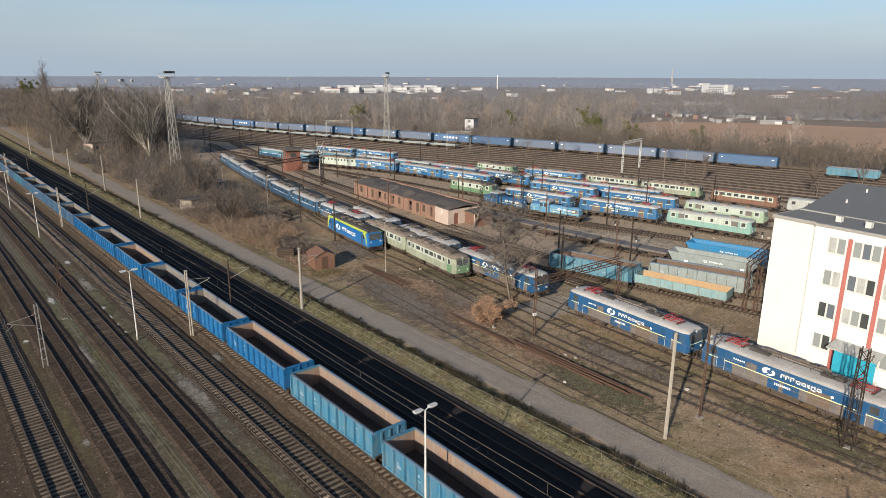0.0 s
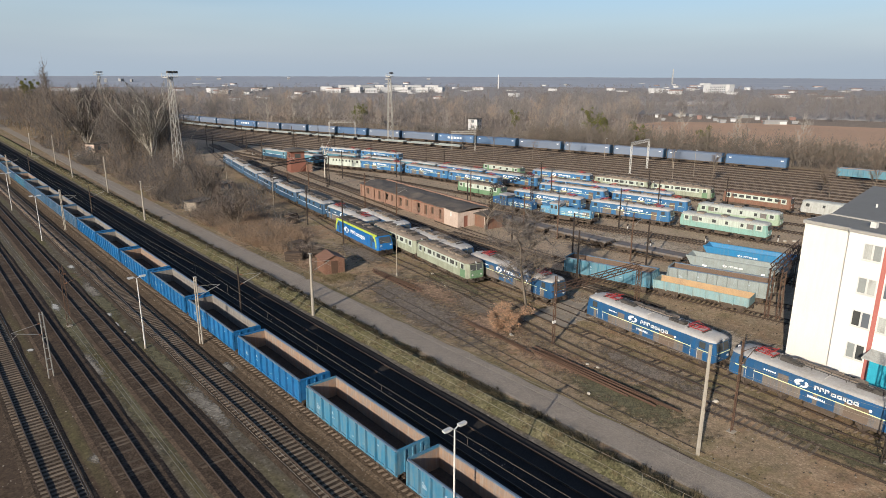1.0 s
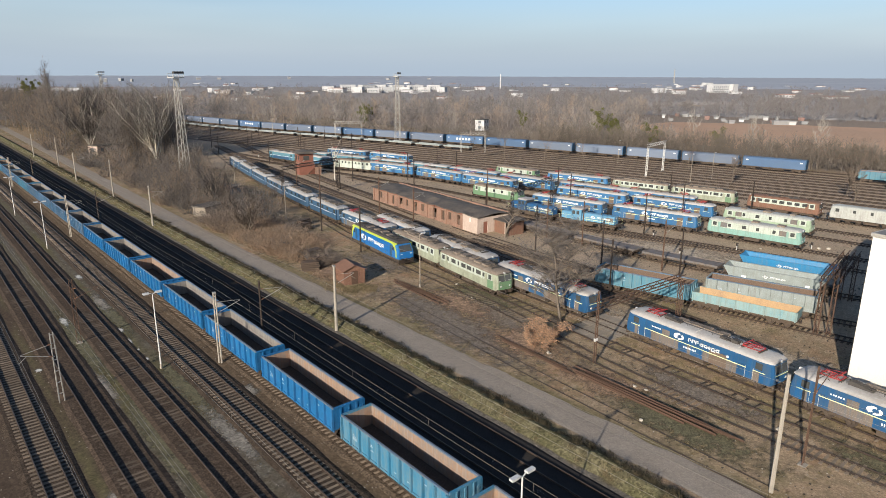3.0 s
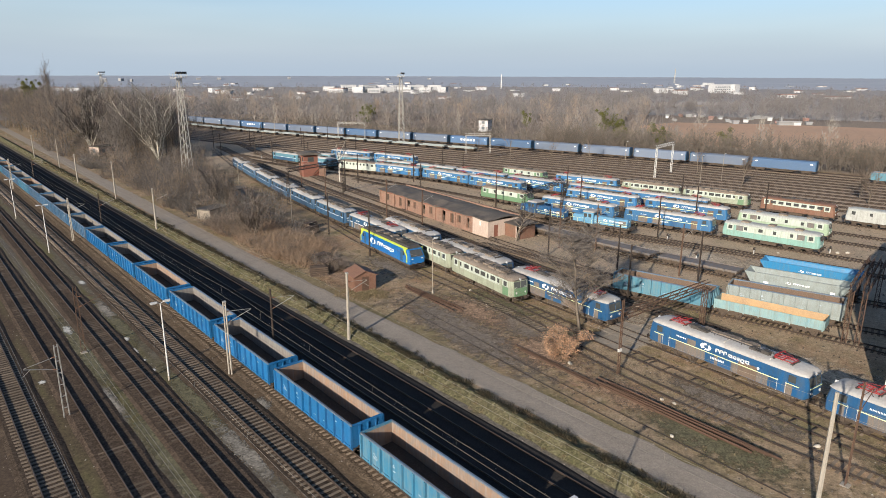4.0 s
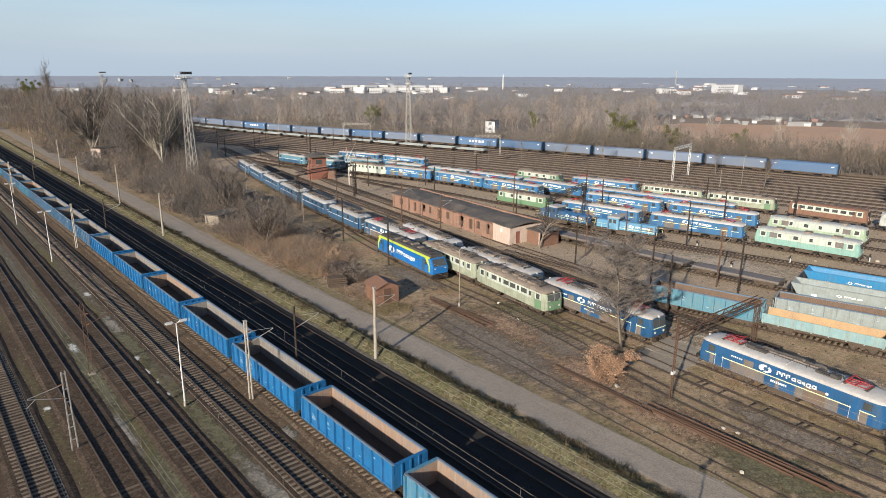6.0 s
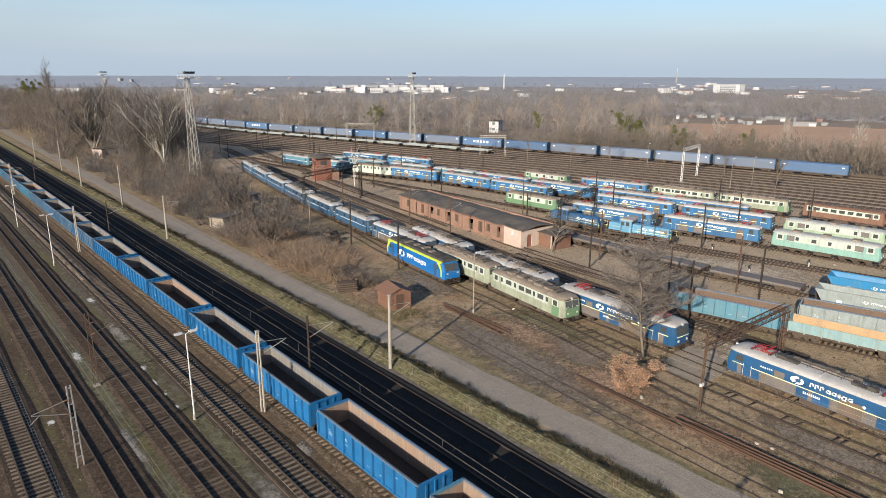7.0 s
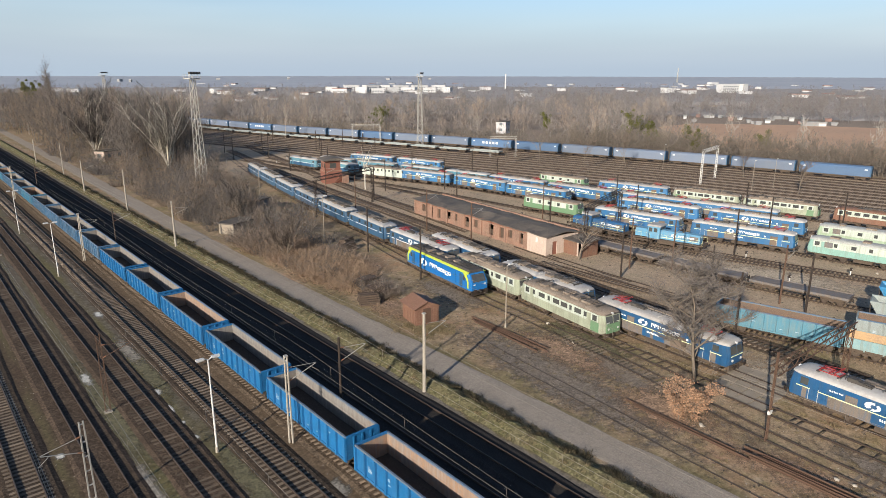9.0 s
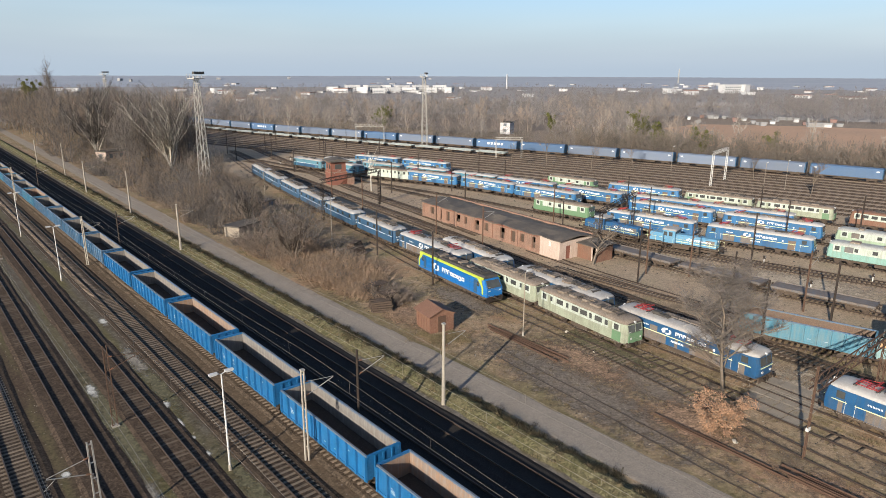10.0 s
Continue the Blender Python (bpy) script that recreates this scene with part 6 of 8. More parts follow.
    one("roof", "tar_roof", s, lambda bm: prism(bm, [(-0.4, 2.4), (3.9, 2.7), (3.9, 2.82), (-0.4, 2.52)], -0.4, 4.5))
    for y in (0.2, 1.1):
        one("post", "plaster_pink", s, lambda bm: box(bm, -0.05, y - 0.1, 0, 0.12, y + 0.1, 2.4))


def brick_tower():
    e = empty("signal_tower", "small two-storey red brick tower with overhanging dark roof", "tower")
    e.matrix_basis = pose(91.6, 178.6, 0, 0, 0, -12)
    w = one("wall", "brick_dark", e, lambda bm: [box(bm, -2.3, -2.1, 0, 2.3, 2.1, 3.4), box(bm, -2.1, -1.9, 3.4, 2.1, 1.9, 6.2)])
    one("cornice", "brick", w, lambda bm: box(bm, -2.4, -2.2, 3.3, 2.4, 2.2, 3.5))
    one("roof", "tar_roof", e, lambda bm: prism(bm, [(-3.0, 6.2), (3.0, 6.2), (2.9, 6.5), (0, 7.0), (-2.9, 6.5)], -2.8, 2.8))
    for y in (-1.0, 0.9):
        one("window", "glass", w, lambda bm: box(bm, -2.14, y - 0.4, 4.3, -2.08, y + 0.4, 5.5))
    one("window", "glass", w, lambda bm: box(bm, -0.9, -1.94, 4.2, 0.9, -1.88, 5.5))
    one("stair", "steel_rust", e, lambda bm: [box(bm, 0.2 + 0.3 * i, -3.0, 0.4 + 0.3 * i, 0.6 + 0.3 * i, -2.1, 0.45 + 0.3 * i) for i in range(9)])
    one("side_store", "brick", e, lambda bm: box(bm, 2.3, -3.0, 0, 4.0, -1.0, 2.2))


def rusty_hut():
    e = empty("garden_hut", "small rust-red sheet-metal hut with a gable roof", "hut")
    e.matrix_basis = pose(46.6, 83.2, 0, 0, 0, -12)
    w = one("wall", "rusty_sheet", e, lambda bm: prism(bm, [(-1.55, 0), (1.55, 0), (1.55, 2.1), (0, 2.75), (-1.55, 2.1)], -1.75, 1.75))
    for s in (-1, 1):
        one("roof_sheet", "rusty_sheet", e, lambda bm: prism(bm, [(s * 1.85, 2.0), (0, 2.8), (0, 2.87), (s * 1.85, 2.07)], -2.0, 2.0), "rust-brown roof sheet")
        for i in range(9):
            y = -1.7 + 0.42 * i
            one("rib", "rusty_sheet", w, lambda bm: box(bm, s * 1.57 - 0.025, y - 0.03, 0, s * 1.57 + 0.025, y + 0.03, 2.05))
    one("door", "steel_rust", w, lambda bm: box(bm, -0.5, -1.79, 0, 0.5, -1.74, 1.95))
    for i in range(7):
        one("rib", "rusty_sheet", w, lambda bm: box(bm, -1.4 + i * 0.46, -1.78, 0, -1.35 + i * 0.46, -1.74, 2.1))


def white_ruin(x, y, name, label, w=7, d=5, h=6.5, mat="far_white"):
    e = empty(name, label, "house")
    e.matrix_basis = pose(x, y, 0, 0, 0, 25)
    wl = one("wall", mat, e, lambda bm: box(bm, -w / 2, -d / 2, 0, w / 2, d / 2, h))
    one("roof", "tar_roof", e, lambda bm: box(bm, -w / 2 - 0.2, -d / 2 - 0.2, h, w / 2 + 0.2, d / 2 + 0.2, h + 0.25))
    for xx in (-w / 4, w / 4):
        for z in (1.2, 4.0):
            if z + 1.3 < h:
                one("window", "far_glass", wl, lambda bm: box(bm, xx - 0.6, -d / 2 - 0.03, z, xx + 0.6, -d / 2 + 0.03, z + 1.3))
    for z in (1.2, 4.0):
        if z + 1.3 < h:
            one("window", "far_glass", wl, lambda bm: box(bm, -w / 2 - 0.03, -0.8, z, -w / 2 + 0.03, 0.8, z + 1.3))


office_block()
brick_shed()
brick_tower()
rusty_hut()
white_ruin(236, 254, "white_house", "small white two-storey house at the edge of the yard", 6.5, 5, 5.6)
white_ruin(58, 268, "grey_outbuilding", "pale low outbuilding among bare trees", 8, 5, 3.2, "plaster_pink")
white_ruin(48.3, 141, "low_brick_store", "low ruined pale-walled store under bushes", 5.5, 3.5, 1.9, "slab")
white_ruin(58.5, 157, "low_concrete_store", "low dark concrete store behind bushes", 5, 6, 2.6, "slab")


# ---- masts, poles and lamps ----
def lattice(bm, w0, w1, h, r=0.05, step=None, cx=0.0, cy=0.0, two=False):
    """A tapering lattice: legs and zigzag braces."""
    step = step or max(0.6, w0 * 1.2)
    n = max(2, round(h / step))
    corners = ((-1, -1), (1, -1), (1, 1), (-1, 1)) if not two else ((-1, 0), (1, 0))
    at = lambda i, c: Vector((cx + c[0] * (w0 + (w1 - w0) * i / n) / 2, cy + c[1] * (w0 + (w1 - w0) * i / n) / 2, h * i / n))
    for c in corners:
        beam(bm, at(0, c), at(n, c), r)
    for i in range(n):
        for k in range(len(corners) if not two else 1):
            a, b = corners[k], corners[(k + 1) % len(corners)]
            if i % 2:
                a, b = b, a
            beam(bm, at(i, a), at(i + 1, b), r * 0.6)


def cantilever(parent, side, z, reach=2.6, mat="galv"):
    """A hinged arm that holds the contact wire."""
    def fill(bm):
        beam(bm, (0, 0, z), (side * reach, 0, z + 0.9), 0.035)
        beam(bm, (0, 0, z + 1.25), (side * reach, 0, z + 0.95), 0.025)
        beam(bm, (side * reach * 0.8, 0, z + 0.75), (side * reach * 1.08, 0, z + 0.2), 0.02)
    a = one("cantilever", mat, parent, fill)
    for zz, d in ((z + 0.06, 0.1), (z + 1.24, -0.03)):
        one("insulator", "insulator", a, lambda bm: beam(bm, (side * 0.15, 0, zz), (side * 0.45, 0, zz + d), 0.06, n=6))


def concrete_mast(label, h=8.3, side=1, twin=True):
    e = empty("catenary_mast", label, "catenary mast", "catenary masts")
    if twin:
        for s in (-0.16, 0.16):
            one("post", "concrete", e, lambda bm: beam(bm, (s * 0.62, -s * 0.6, 0), (s * 0.5, -s * 0.4, h), 0.09, 0.07, 6))
        for z in (1.2, 2.8, 4.4, 6.0, h - 0.3):
            one("tie", "concrete", e, lambda bm: beam(bm, (-0.08, 0.08, z), (0.08, -0.08, z), 0.05))
    else:
        one("post", "concrete", e, lambda bm: beam(bm, (0, 0, 0), (0, 0, h), 0.19, 0.13, 8))
    one("cap", "galv", e, lambda bm: cbox(bm, (0, 0, h + 0.06), (0.3, 0.3, 0.12)))
    cantilever(e, side, h - 2.2)
    return e


def steel_mast(label, h=8.2, side=1, mat="steel_rust", width=0.42):
    e = empty("lattice_mast", label, "catenary mast", "catenary masts")
    one("lattice", mat, e, lambda bm: lattice(bm, width, width * 0.7, h, 0.05, 0.6, two=width < 0.5))
    one("foot", "concrete", e, lambda bm: cbox(bm, (0, 0, 0.03), (0.6, 0.6, 0.12)))
    cantilever(e, side, h - 2.3, mat="steel_rust" if mat != "galv" else "galv")
    return e


def frame_mast(label, h=8.0):
    """Two leaning channels joined by rungs."""
    e = empty("a_frame_mast", label, "catenary mast", "catenary masts")
    one("post", "galv", e, lambda bm: [beam(bm, (s * 0.22, 0, 0), (s * 0.13, 0, h), 0.06) for s in (-1, 1)])
    one("rung", "galv", e, lambda bm: [cbox(bm, (0, 0, z), (0.42 - z * 0.022, 0.05, 0.08)) for z in (0.9, 2.0, 3.1, 4.2, 5.3, h - 0.2)])
    cantilever(e, -1, h - 2.3)
    return e


def lamp_post(label, h=8.0, arms=2, mat="white_metal"):
    e = empty("street_lamp", label, "lamp post", "yard lamps")
    one("post", mat, e, lambda bm: beam(bm, (0, 0, 0), (0, 0, h), 0.085, 0.05, 8))
    one("base", "concrete", e, lambda bm: beam(bm, (0, 0, -0.05), (0, 0, 0.5), 0.13, 0.11, 8))
    for s in ((-1, 1) if arms == 2 else (1,)):
        one("lamp_head", "lamp_head", e, lambda bm: [beam(bm, (0, 0, h - 0.05), (s * 0.3, 0, h + 0.1), 0.04), cbox(bm, (s * 0.6, 0, h + 0.13), (0.62, 0.26, 0.13)), cbox(bm, (s * 0.62, 0, h + 0.04), (0.48, 0.2, 0.07))])
    return e


def wood_pole(label, h=8.5, mat="steel_dark", r=0.15, arm=None):
    e = empty("yard_pole", label, "pole", "yard poles")
    one("post", mat, e, lambda bm: beam(bm, (0, 0, 0), (0, 0, h), r, r * 0.75, 6))
    if arm:
        cantilever(e, arm, h - 2.2, mat="galv")
    return e


def floodlight_tower(label, h=29.0):
    e = empty("floodlight_tower", label, "light tower", "floodlight towers")
    one("lattice", "galv", e, lambda bm: lattice(bm, 2.3, 1.0, h - 1.5, 0.11, 1.9))
    one("platform", "galv", e, lambda bm: [box(bm, -2.6, -0.9, h - 1.6, 2.6, 0.9, h - 1.4)] + [beam(bm, (x, y, h - 1.5), (x, y, h - 0.4), 0.05) for x in (-2.6, -1.3, 0, 1.3, 2.6) for y in (-0.9, 0.9)]
        + [beam(bm, (-2.6, y, h - 0.4), (2.6, y, h - 0.4), 0.05) for y in (-0.9, 0.9)])
    for x in (-2.1, -0.7, 0.7, 2.1):
        one("floodlight", "roof_dark", e, lambda bm: cbox(bm, (x, -0.8, h - 0.1), (0.9, 0.5, 0.6)))
    return e


def gantry(label, span, h=8.6, mat="galv", slim=False):
    e = empty("track_gantry", label, "gantry", "track gantries")
    for s in (0, 1):
        if s == 0 and slim:
            leg = one("leg", "steel_rust", e, lambda bm: [beam(bm, (d, 0, 0), (d * 0.7, 0, h + 1.9), 0.06) for d in (-0.17, 0.17)] + [cbox(bm, (0, 0, z), (0.3, 0.04, 0.09)) for z in (0.8, 2.0, 3.3, 4.6, 5.9, 7.2)])
            one("white_band", "white_metal", leg, lambda bm: cbox(bm, (0, 0, 2.6), (0.46, 0.2, 0.3)))
        else:
            one("leg", mat, e, lambda bm: lattice(bm, 0.42, 0.42, h, 0.045, 0.7, cx=s * span))

    def top(bm):
        n = round(span / 0.9)
        for y in (-0.3, 0.3):
            for z in (h, h + 0.7):
                beam(bm, (-0.3, y, z), (span + 0.3, y, z), 0.06)
            for i in range(n):
                a, b = (h, h + 0.7) if i % 2 else (h + 0.7, h)
                beam(bm, (span * i / n, y, a), (span * (i + 1) / n, y, b), 0.04)
    one("truss", mat, e, top)
    return e


def stand(e, spots):
    for i, (x, y, *r) in enumerate(spots):
        m = pose(x, y, 0, 0, 0, r[0] if r else 0)
        if i == 0:
            e.matrix_basis = m
        else:
            copy_thing(e, m)


stand(concrete_mast("pale concrete twin-post catenary mast with galvanised arm", 7.6), [(21.5, 68.6), (21.5, 137.6), (21.6, 206), (21.6, 272), (21.6, 0)])
stand(frame_mast("galvanised frame mast with wire arm", 6.8), [(7.25, 69.8, 8), (6.7, 139), (6.7, 206)])
stand(steel_mast("rust-brown lattice catenary mast", 7.4, 1), [(11.55, 83.6), (11.6, 150), (11.6, 215)])
stand(lamp_post("tall white post with two lamp heads"), [(16.4, 71.2), (16.6, 131), (16.6, 165), (16.6, 205), (22.3, 27.4)])
stand(concrete_mast("single pale concrete pole beside the service road", 7.8, 1, False), [(35.25, 68.4), (35.6, 137), (36.3, 205), (36.8, 272)])
stand(wood_pole("plain pale concrete line pole", 9.3, "concrete", 0.17), [(43.3, 22.3), (37.4, 172), (38.5, 240)])
stand(wood_pole("dark steel pole with contact-wire arm", 8.0, "steel_dark", 0.13, 1), [(26.2, 68.4), (26.3, 137), (26.4, 205), (26.2, 1.5)])
stand(steel_mast("rusty twin-channel mast with white band", 8.3, 1, width=0.34), [(48.6, 22.2)])
stand(steel_mast("dark lattice mast beside the tracks", 8.6, 1, mat="steel_dark", width=0.8), [(53.3, 12.2)])
stand(lamp_post("slim grey lamp post with one head", 7.6, 1, "slab"), [(52.6, 74.6), (58.4, 126), (63.5, 163), (183, 133), (167, 98), (175, 96)])
stand(wood_pole("dark weathered pole in the yard", 7.8), [(58.9, 112.6), (56.4, 95.4), (79.6, 77.2), (78.8, 63.2), (84.2, 53.3), (70.2, 55.5), (88, 98), (104, 72), (112, 96), (121, 107), (119, 73), (131, 83), (134, 66),
                                                         (86, 150), (95, 158), (101, 196), (93, 205), (108, 150), (97, 133), (120, 143), (113, 170), (127, 160), (110, 215), (118, 230), (125, 245), (103, 240), (96, 262), (133, 225), (140, 250),
                                                         (128, 210), (90, 240), (111, 262), (122, 275)])
stand(wood_pole("brown rusted pole with bracket", 8.0, "steel_rust", 0.13, 1), [(85.6, 57.0), (84.4, 78.9), (87.8, 73.8), (76, 118), (73.5, 103), (100, 110), (75, 141), (79, 160)])
stand(floodlight_tower("tall grey lattice floodlight tower with platform"), [(63.5, 198.5, 40), (163.3, 229.3, 40), (96, 420, 40), (20, 590, 40)])
g = gantry("white lattice gantry over the far tracks", 13.8, 8.6, "white_metal")
stand(g, [(166.0, 111.4, 12)])
stand(gantry("slim grey lattice gantry over the far tracks", 9.0, 6.6, "galv"), [(163.5, 189.5, -40.4)])
stand(gantry("wide grey lattice gantry over the far tracks", 12.0, 6.8, "galv"), [(155.0, 266.0, -40.6)])
stand(gantry("rust-brown truss gantry between a slim mast and a lattice column", 15.1, 6.0, "steel_rust", True), [(51.2, 43.7, -2)])
stand(gantry("dark truss beam across the shed tracks", 19, 7.6, "steel_dark"), [(85.0, 88.0, 18), (66, 142, 18)])
stand(gantry("rusty lattice gantry beside the white office building", 15, 6.2, "steel_rust"), [(77.2, 32.0, 10), (77.9, 30.9, 10)])


def wires():
    """Contact and carrier wires over the main tracks, with droppers."""
    def run(name, label, x, y0, y1, spans, z, sag):
        e = empty("overhead_wire", label, "overhead wire", "overhead wires")
        for kind, zz, sg in (("carrier_wire", z + 1.2, sag), ("contact_wire", z, 0.05)):
            bm = bmesh.new()
            ys = np.arange(y0, y1, 4.0)
            pts = [Vector((x, y, zz - sg * math.sin(math.pi * (((y - 5) / spans) % 1)))) for y in ys]
            tube(bm, pts, 0.013, 3)
            part(kind, bm, "wire", e)
        for y in np.arange(y0, 140, 9.5):
            one("dropper", "wire", e, lambda bm: beam(bm, (x, y, z), (x, y, z + 1.2 - sag * math.sin(math.pi * (((y - 5) / spans) % 1))), 0.012, n=3))
    for x in (4.25, 9.05, 14.1, 23.95, 28.9, 32.85):
        run("w", "thin copper overhead contact wire with droppers", x, -10, 330, 67, 5.9, 0.7)
    for k in ("e",):
        run("w", "thin copper overhead contact wire with droppers", 47.5, -10, 130, 60, 5.9, 0.6)


wires()


# ---- trees and scrub ----
def grow(seed, height, trunk=0.22, spread=0.55, levels=4, kids=4, first=0.25, up=0.35, lean=0.1, twig=0.035):
    """Limbs of a bare tree as (a, b, ra, rb, level)."""
    r = random.Random(seed)
    out = []

    def limb(a, d, length, rad, lev):
        n = 3 if lev < 2 else 2
        p, dd = a, d.copy()
        pts = [p]
        for i in range(n):
            dd = (dd + Vector((r.uniform(-1, 1), r.uniform(-1, 1), r.uniform(-0.3, 0.6) * up)) * 0.22).normalized()
            q = p + dd * length / n
            ra, rb = rad * (1 - 0.75 * i / n), rad * (1 - 0.75 * (i + 1) / n)
            out.append((p, q, ra, max(rb, 0.006), lev))
            p = q
            pts.append(p)
        if lev + 1 >= levels:
            return
        k = kids + (1 if lev == 0 else 0) + (r.random() < 0.5)
        for j in range(k):
            t = first + (1 - first) * (j + r.uniform(0.2, 0.9)) / k if lev == 0 else r.uniform(0.25, 1.0)
            i = min(n - 1, int(t * n))
            base = pts[i].lerp(pts[i + 1], t * n - i)
            az = r.uniform(0, 2 * math.pi) + j * 2.4
            side = Vector((math.cos(az), math.sin(az), 0))
            nd = (dd * (1 - spread) + side * spread + Vector((0, 0, up * 0.6))).normalized()
            limb(base, nd, length * r.uniform(0.45, 0.72) * (1.0 if lev else 0.85), max(rad * 0.5, twig), lev + 1)
    limb(Vector((0, 0, -0.1)), Vector((lean * r.uniform(-1, 1), lean * r.uniform(-1, 1), 1)).normalized(), height * 0.62, trunk, 0)
    return out


def limb_arrays(limbs, levels=(0, 99), thick=1.0, sides=3, minr=0.0):
    vs, fs = [], []
    for a, b, ra, rb, lev in limbs:
        if not levels[0] <= lev <= levels[1]:
            continue
        ra, rb = max(ra * thick, minr), max(rb * thick, minr * 0.6)
        d = (b - a).normalized()
        u = d.orthogonal().normalized()
        w = d.cross(u)
        k = len(vs)
        if lev >= 2:
            vs += [a + u * ra, a - u * ra, b]
            fs.append((k, k + 1, k + 2))
        else:
            n = 5 if lev == 0 else sides
            for p, rr in ((a, ra), (b, rb)):
                vs += [p + u * rr * math.cos(2 * math.pi * i / n) + w * rr * math.sin(2 * math.pi * i / n) for i in range(n)]
            for i in range(n):
                j = (i + 1) % n
                fs += [(k + i, k + j, k + n + j), (k + i, k + n + j, k + n + i)]
    return np.array([tuple(v) for v in vs]), np.array(fs)


def bare_tree(label, seed, height, bark="bark", twigs="twigs", clumps=0, minr=0.02, **kw):
    e = empty("bare_tree", label, "tree", "bare trees")
    limbs = grow(seed, height, **kw)
    v, f = limb_arrays(limbs, (0, 1), sides=4)
    from_arrays("trunk", v, f, [bark], e)
    v, f = limb_arrays(limbs, (2, 9), minr=minr)
    from_arrays("crown", v, f, [twigs], e)
    if clumps:
        ends = [l[1] for l in limbs if l[4] in (1, 2)]
        r = random.Random(seed)
        cv, cf = [], []
        for _ in range(clumps):
            c = r.choice(ends)
            rad = r.uniform(0.5, 1.1)
            for _ in range(90):
                p = c + Vector((r.gauss(0, 1), r.gauss(0, 1), r.gauss(0, 1))).normalized() * rad * r.uniform(0.3, 1) ** 0.5
                k = len(cv)
                cv += [p + Vector((r.uniform(-1, 1), r.uniform(-1, 1), r.uniform(-1, 1))) * 0.22 for _ in range(3)]
                cf.append((k, k + 1, k + 2))
        from_arrays("evergreen_clump", np.array([tuple(x) for x in cv]), np.array(cf), ["mistletoe"], e)
    return e


def at(e, x, y, rot=0, s=1.0):
    e.matrix_basis = pose(x, y, 0, 0, 0, rot) @ Matrix.Scale(s, 4)
    return e


at(bare_tree("bare tree overgrown with olive-green ivy clumps", 15, 27, "bark", "twigs", 300, trunk=0.35, spread=0.55, levels=4, kids=6, first=0.4, minr=0.06), 61.2, 423.7, 0, 0.95)
at(bare_tree("pale birch standing bare in the yard", 21, 13, "bark_pale", "twigs", trunk=0.2, spread=0.4, levels=4, kids=5, first=0.35), 92.6, 163.5)


def vase_tree(label, seed, h, wide, bark, twigs, stems, n, w, r0):
    """A bare tree whose stems rise in a fan from the foot and break up into fine twigs."""
    r = random.Random(seed)
    e = empty("bare_tree", label, "tree", "bare trees")
    limbs, lines = [], []

    def rise(a, d, length, rad, lev):
        p, n_seg = a, 4
        pts = [p]
        for i in range(n_seg):
            d = (d + Vector((r.uniform(-1, 1), r.uniform(-1, 1), 0.35)) * 0.16).normalized()
            q = p + d * length / n_seg
            limbs.append((p, q, rad * (1 - 0.2 * i), rad * (0.8 - 0.2 * i) + 0.004, 1))
            lines.append((p, q))
            p = q
            pts.append(p)
        if lev < 2:
            for k in range(5):
                b = pts[1 + k % 4]
                az = r.uniform(0, 6.3)
                rise(b, (d + Vector((math.cos(az), math.sin(az), 0.1)) * 0.6).normalized(), length * r.uniform(0.3, 0.55), rad * 0.45, lev + 1)
    for i in range(stems):
        az = i * 2.4 + r.uniform(-0.4, 0.4)
        k = wide / h * (0.25 + 0.85 * r.random())
        rise(Vector((0, 0, -0.1 + h * 0.06 * (i % 3))), Vector((math.cos(az) * k, math.sin(az) * k, 1)).normalized(), h * r.uniform(0.6, 0.85), r0 * r.uniform(0.7, 1.1), 0)
    v, f = limb_arrays(limbs, sides=4)
    from_arrays("trunk", v, f, [bark], e)
    vs, fs = [], []
    for _ in range(n):
        a, b = lines[r.randrange(len(lines))]
        p = a.lerp(b, r.random())
        if p.z < h * 0.2:
            continue
        d = ((b - a).normalized() + Vector((r.gauss(0, 0.5), r.gauss(0, 0.5), r.uniform(-0.1, 0.6)))).normalized()
        o = d.orthogonal().normalized() * w
        k = len(vs)
        vs += [tuple(p - o), tuple(p + o), tuple(p + d * h * r.uniform(0.04, 0.12))]
        fs.append((k, k + 1, k + 2))
    from_arrays("crown", np.array(vs), np.array(fs), [twigs], e)
    return e


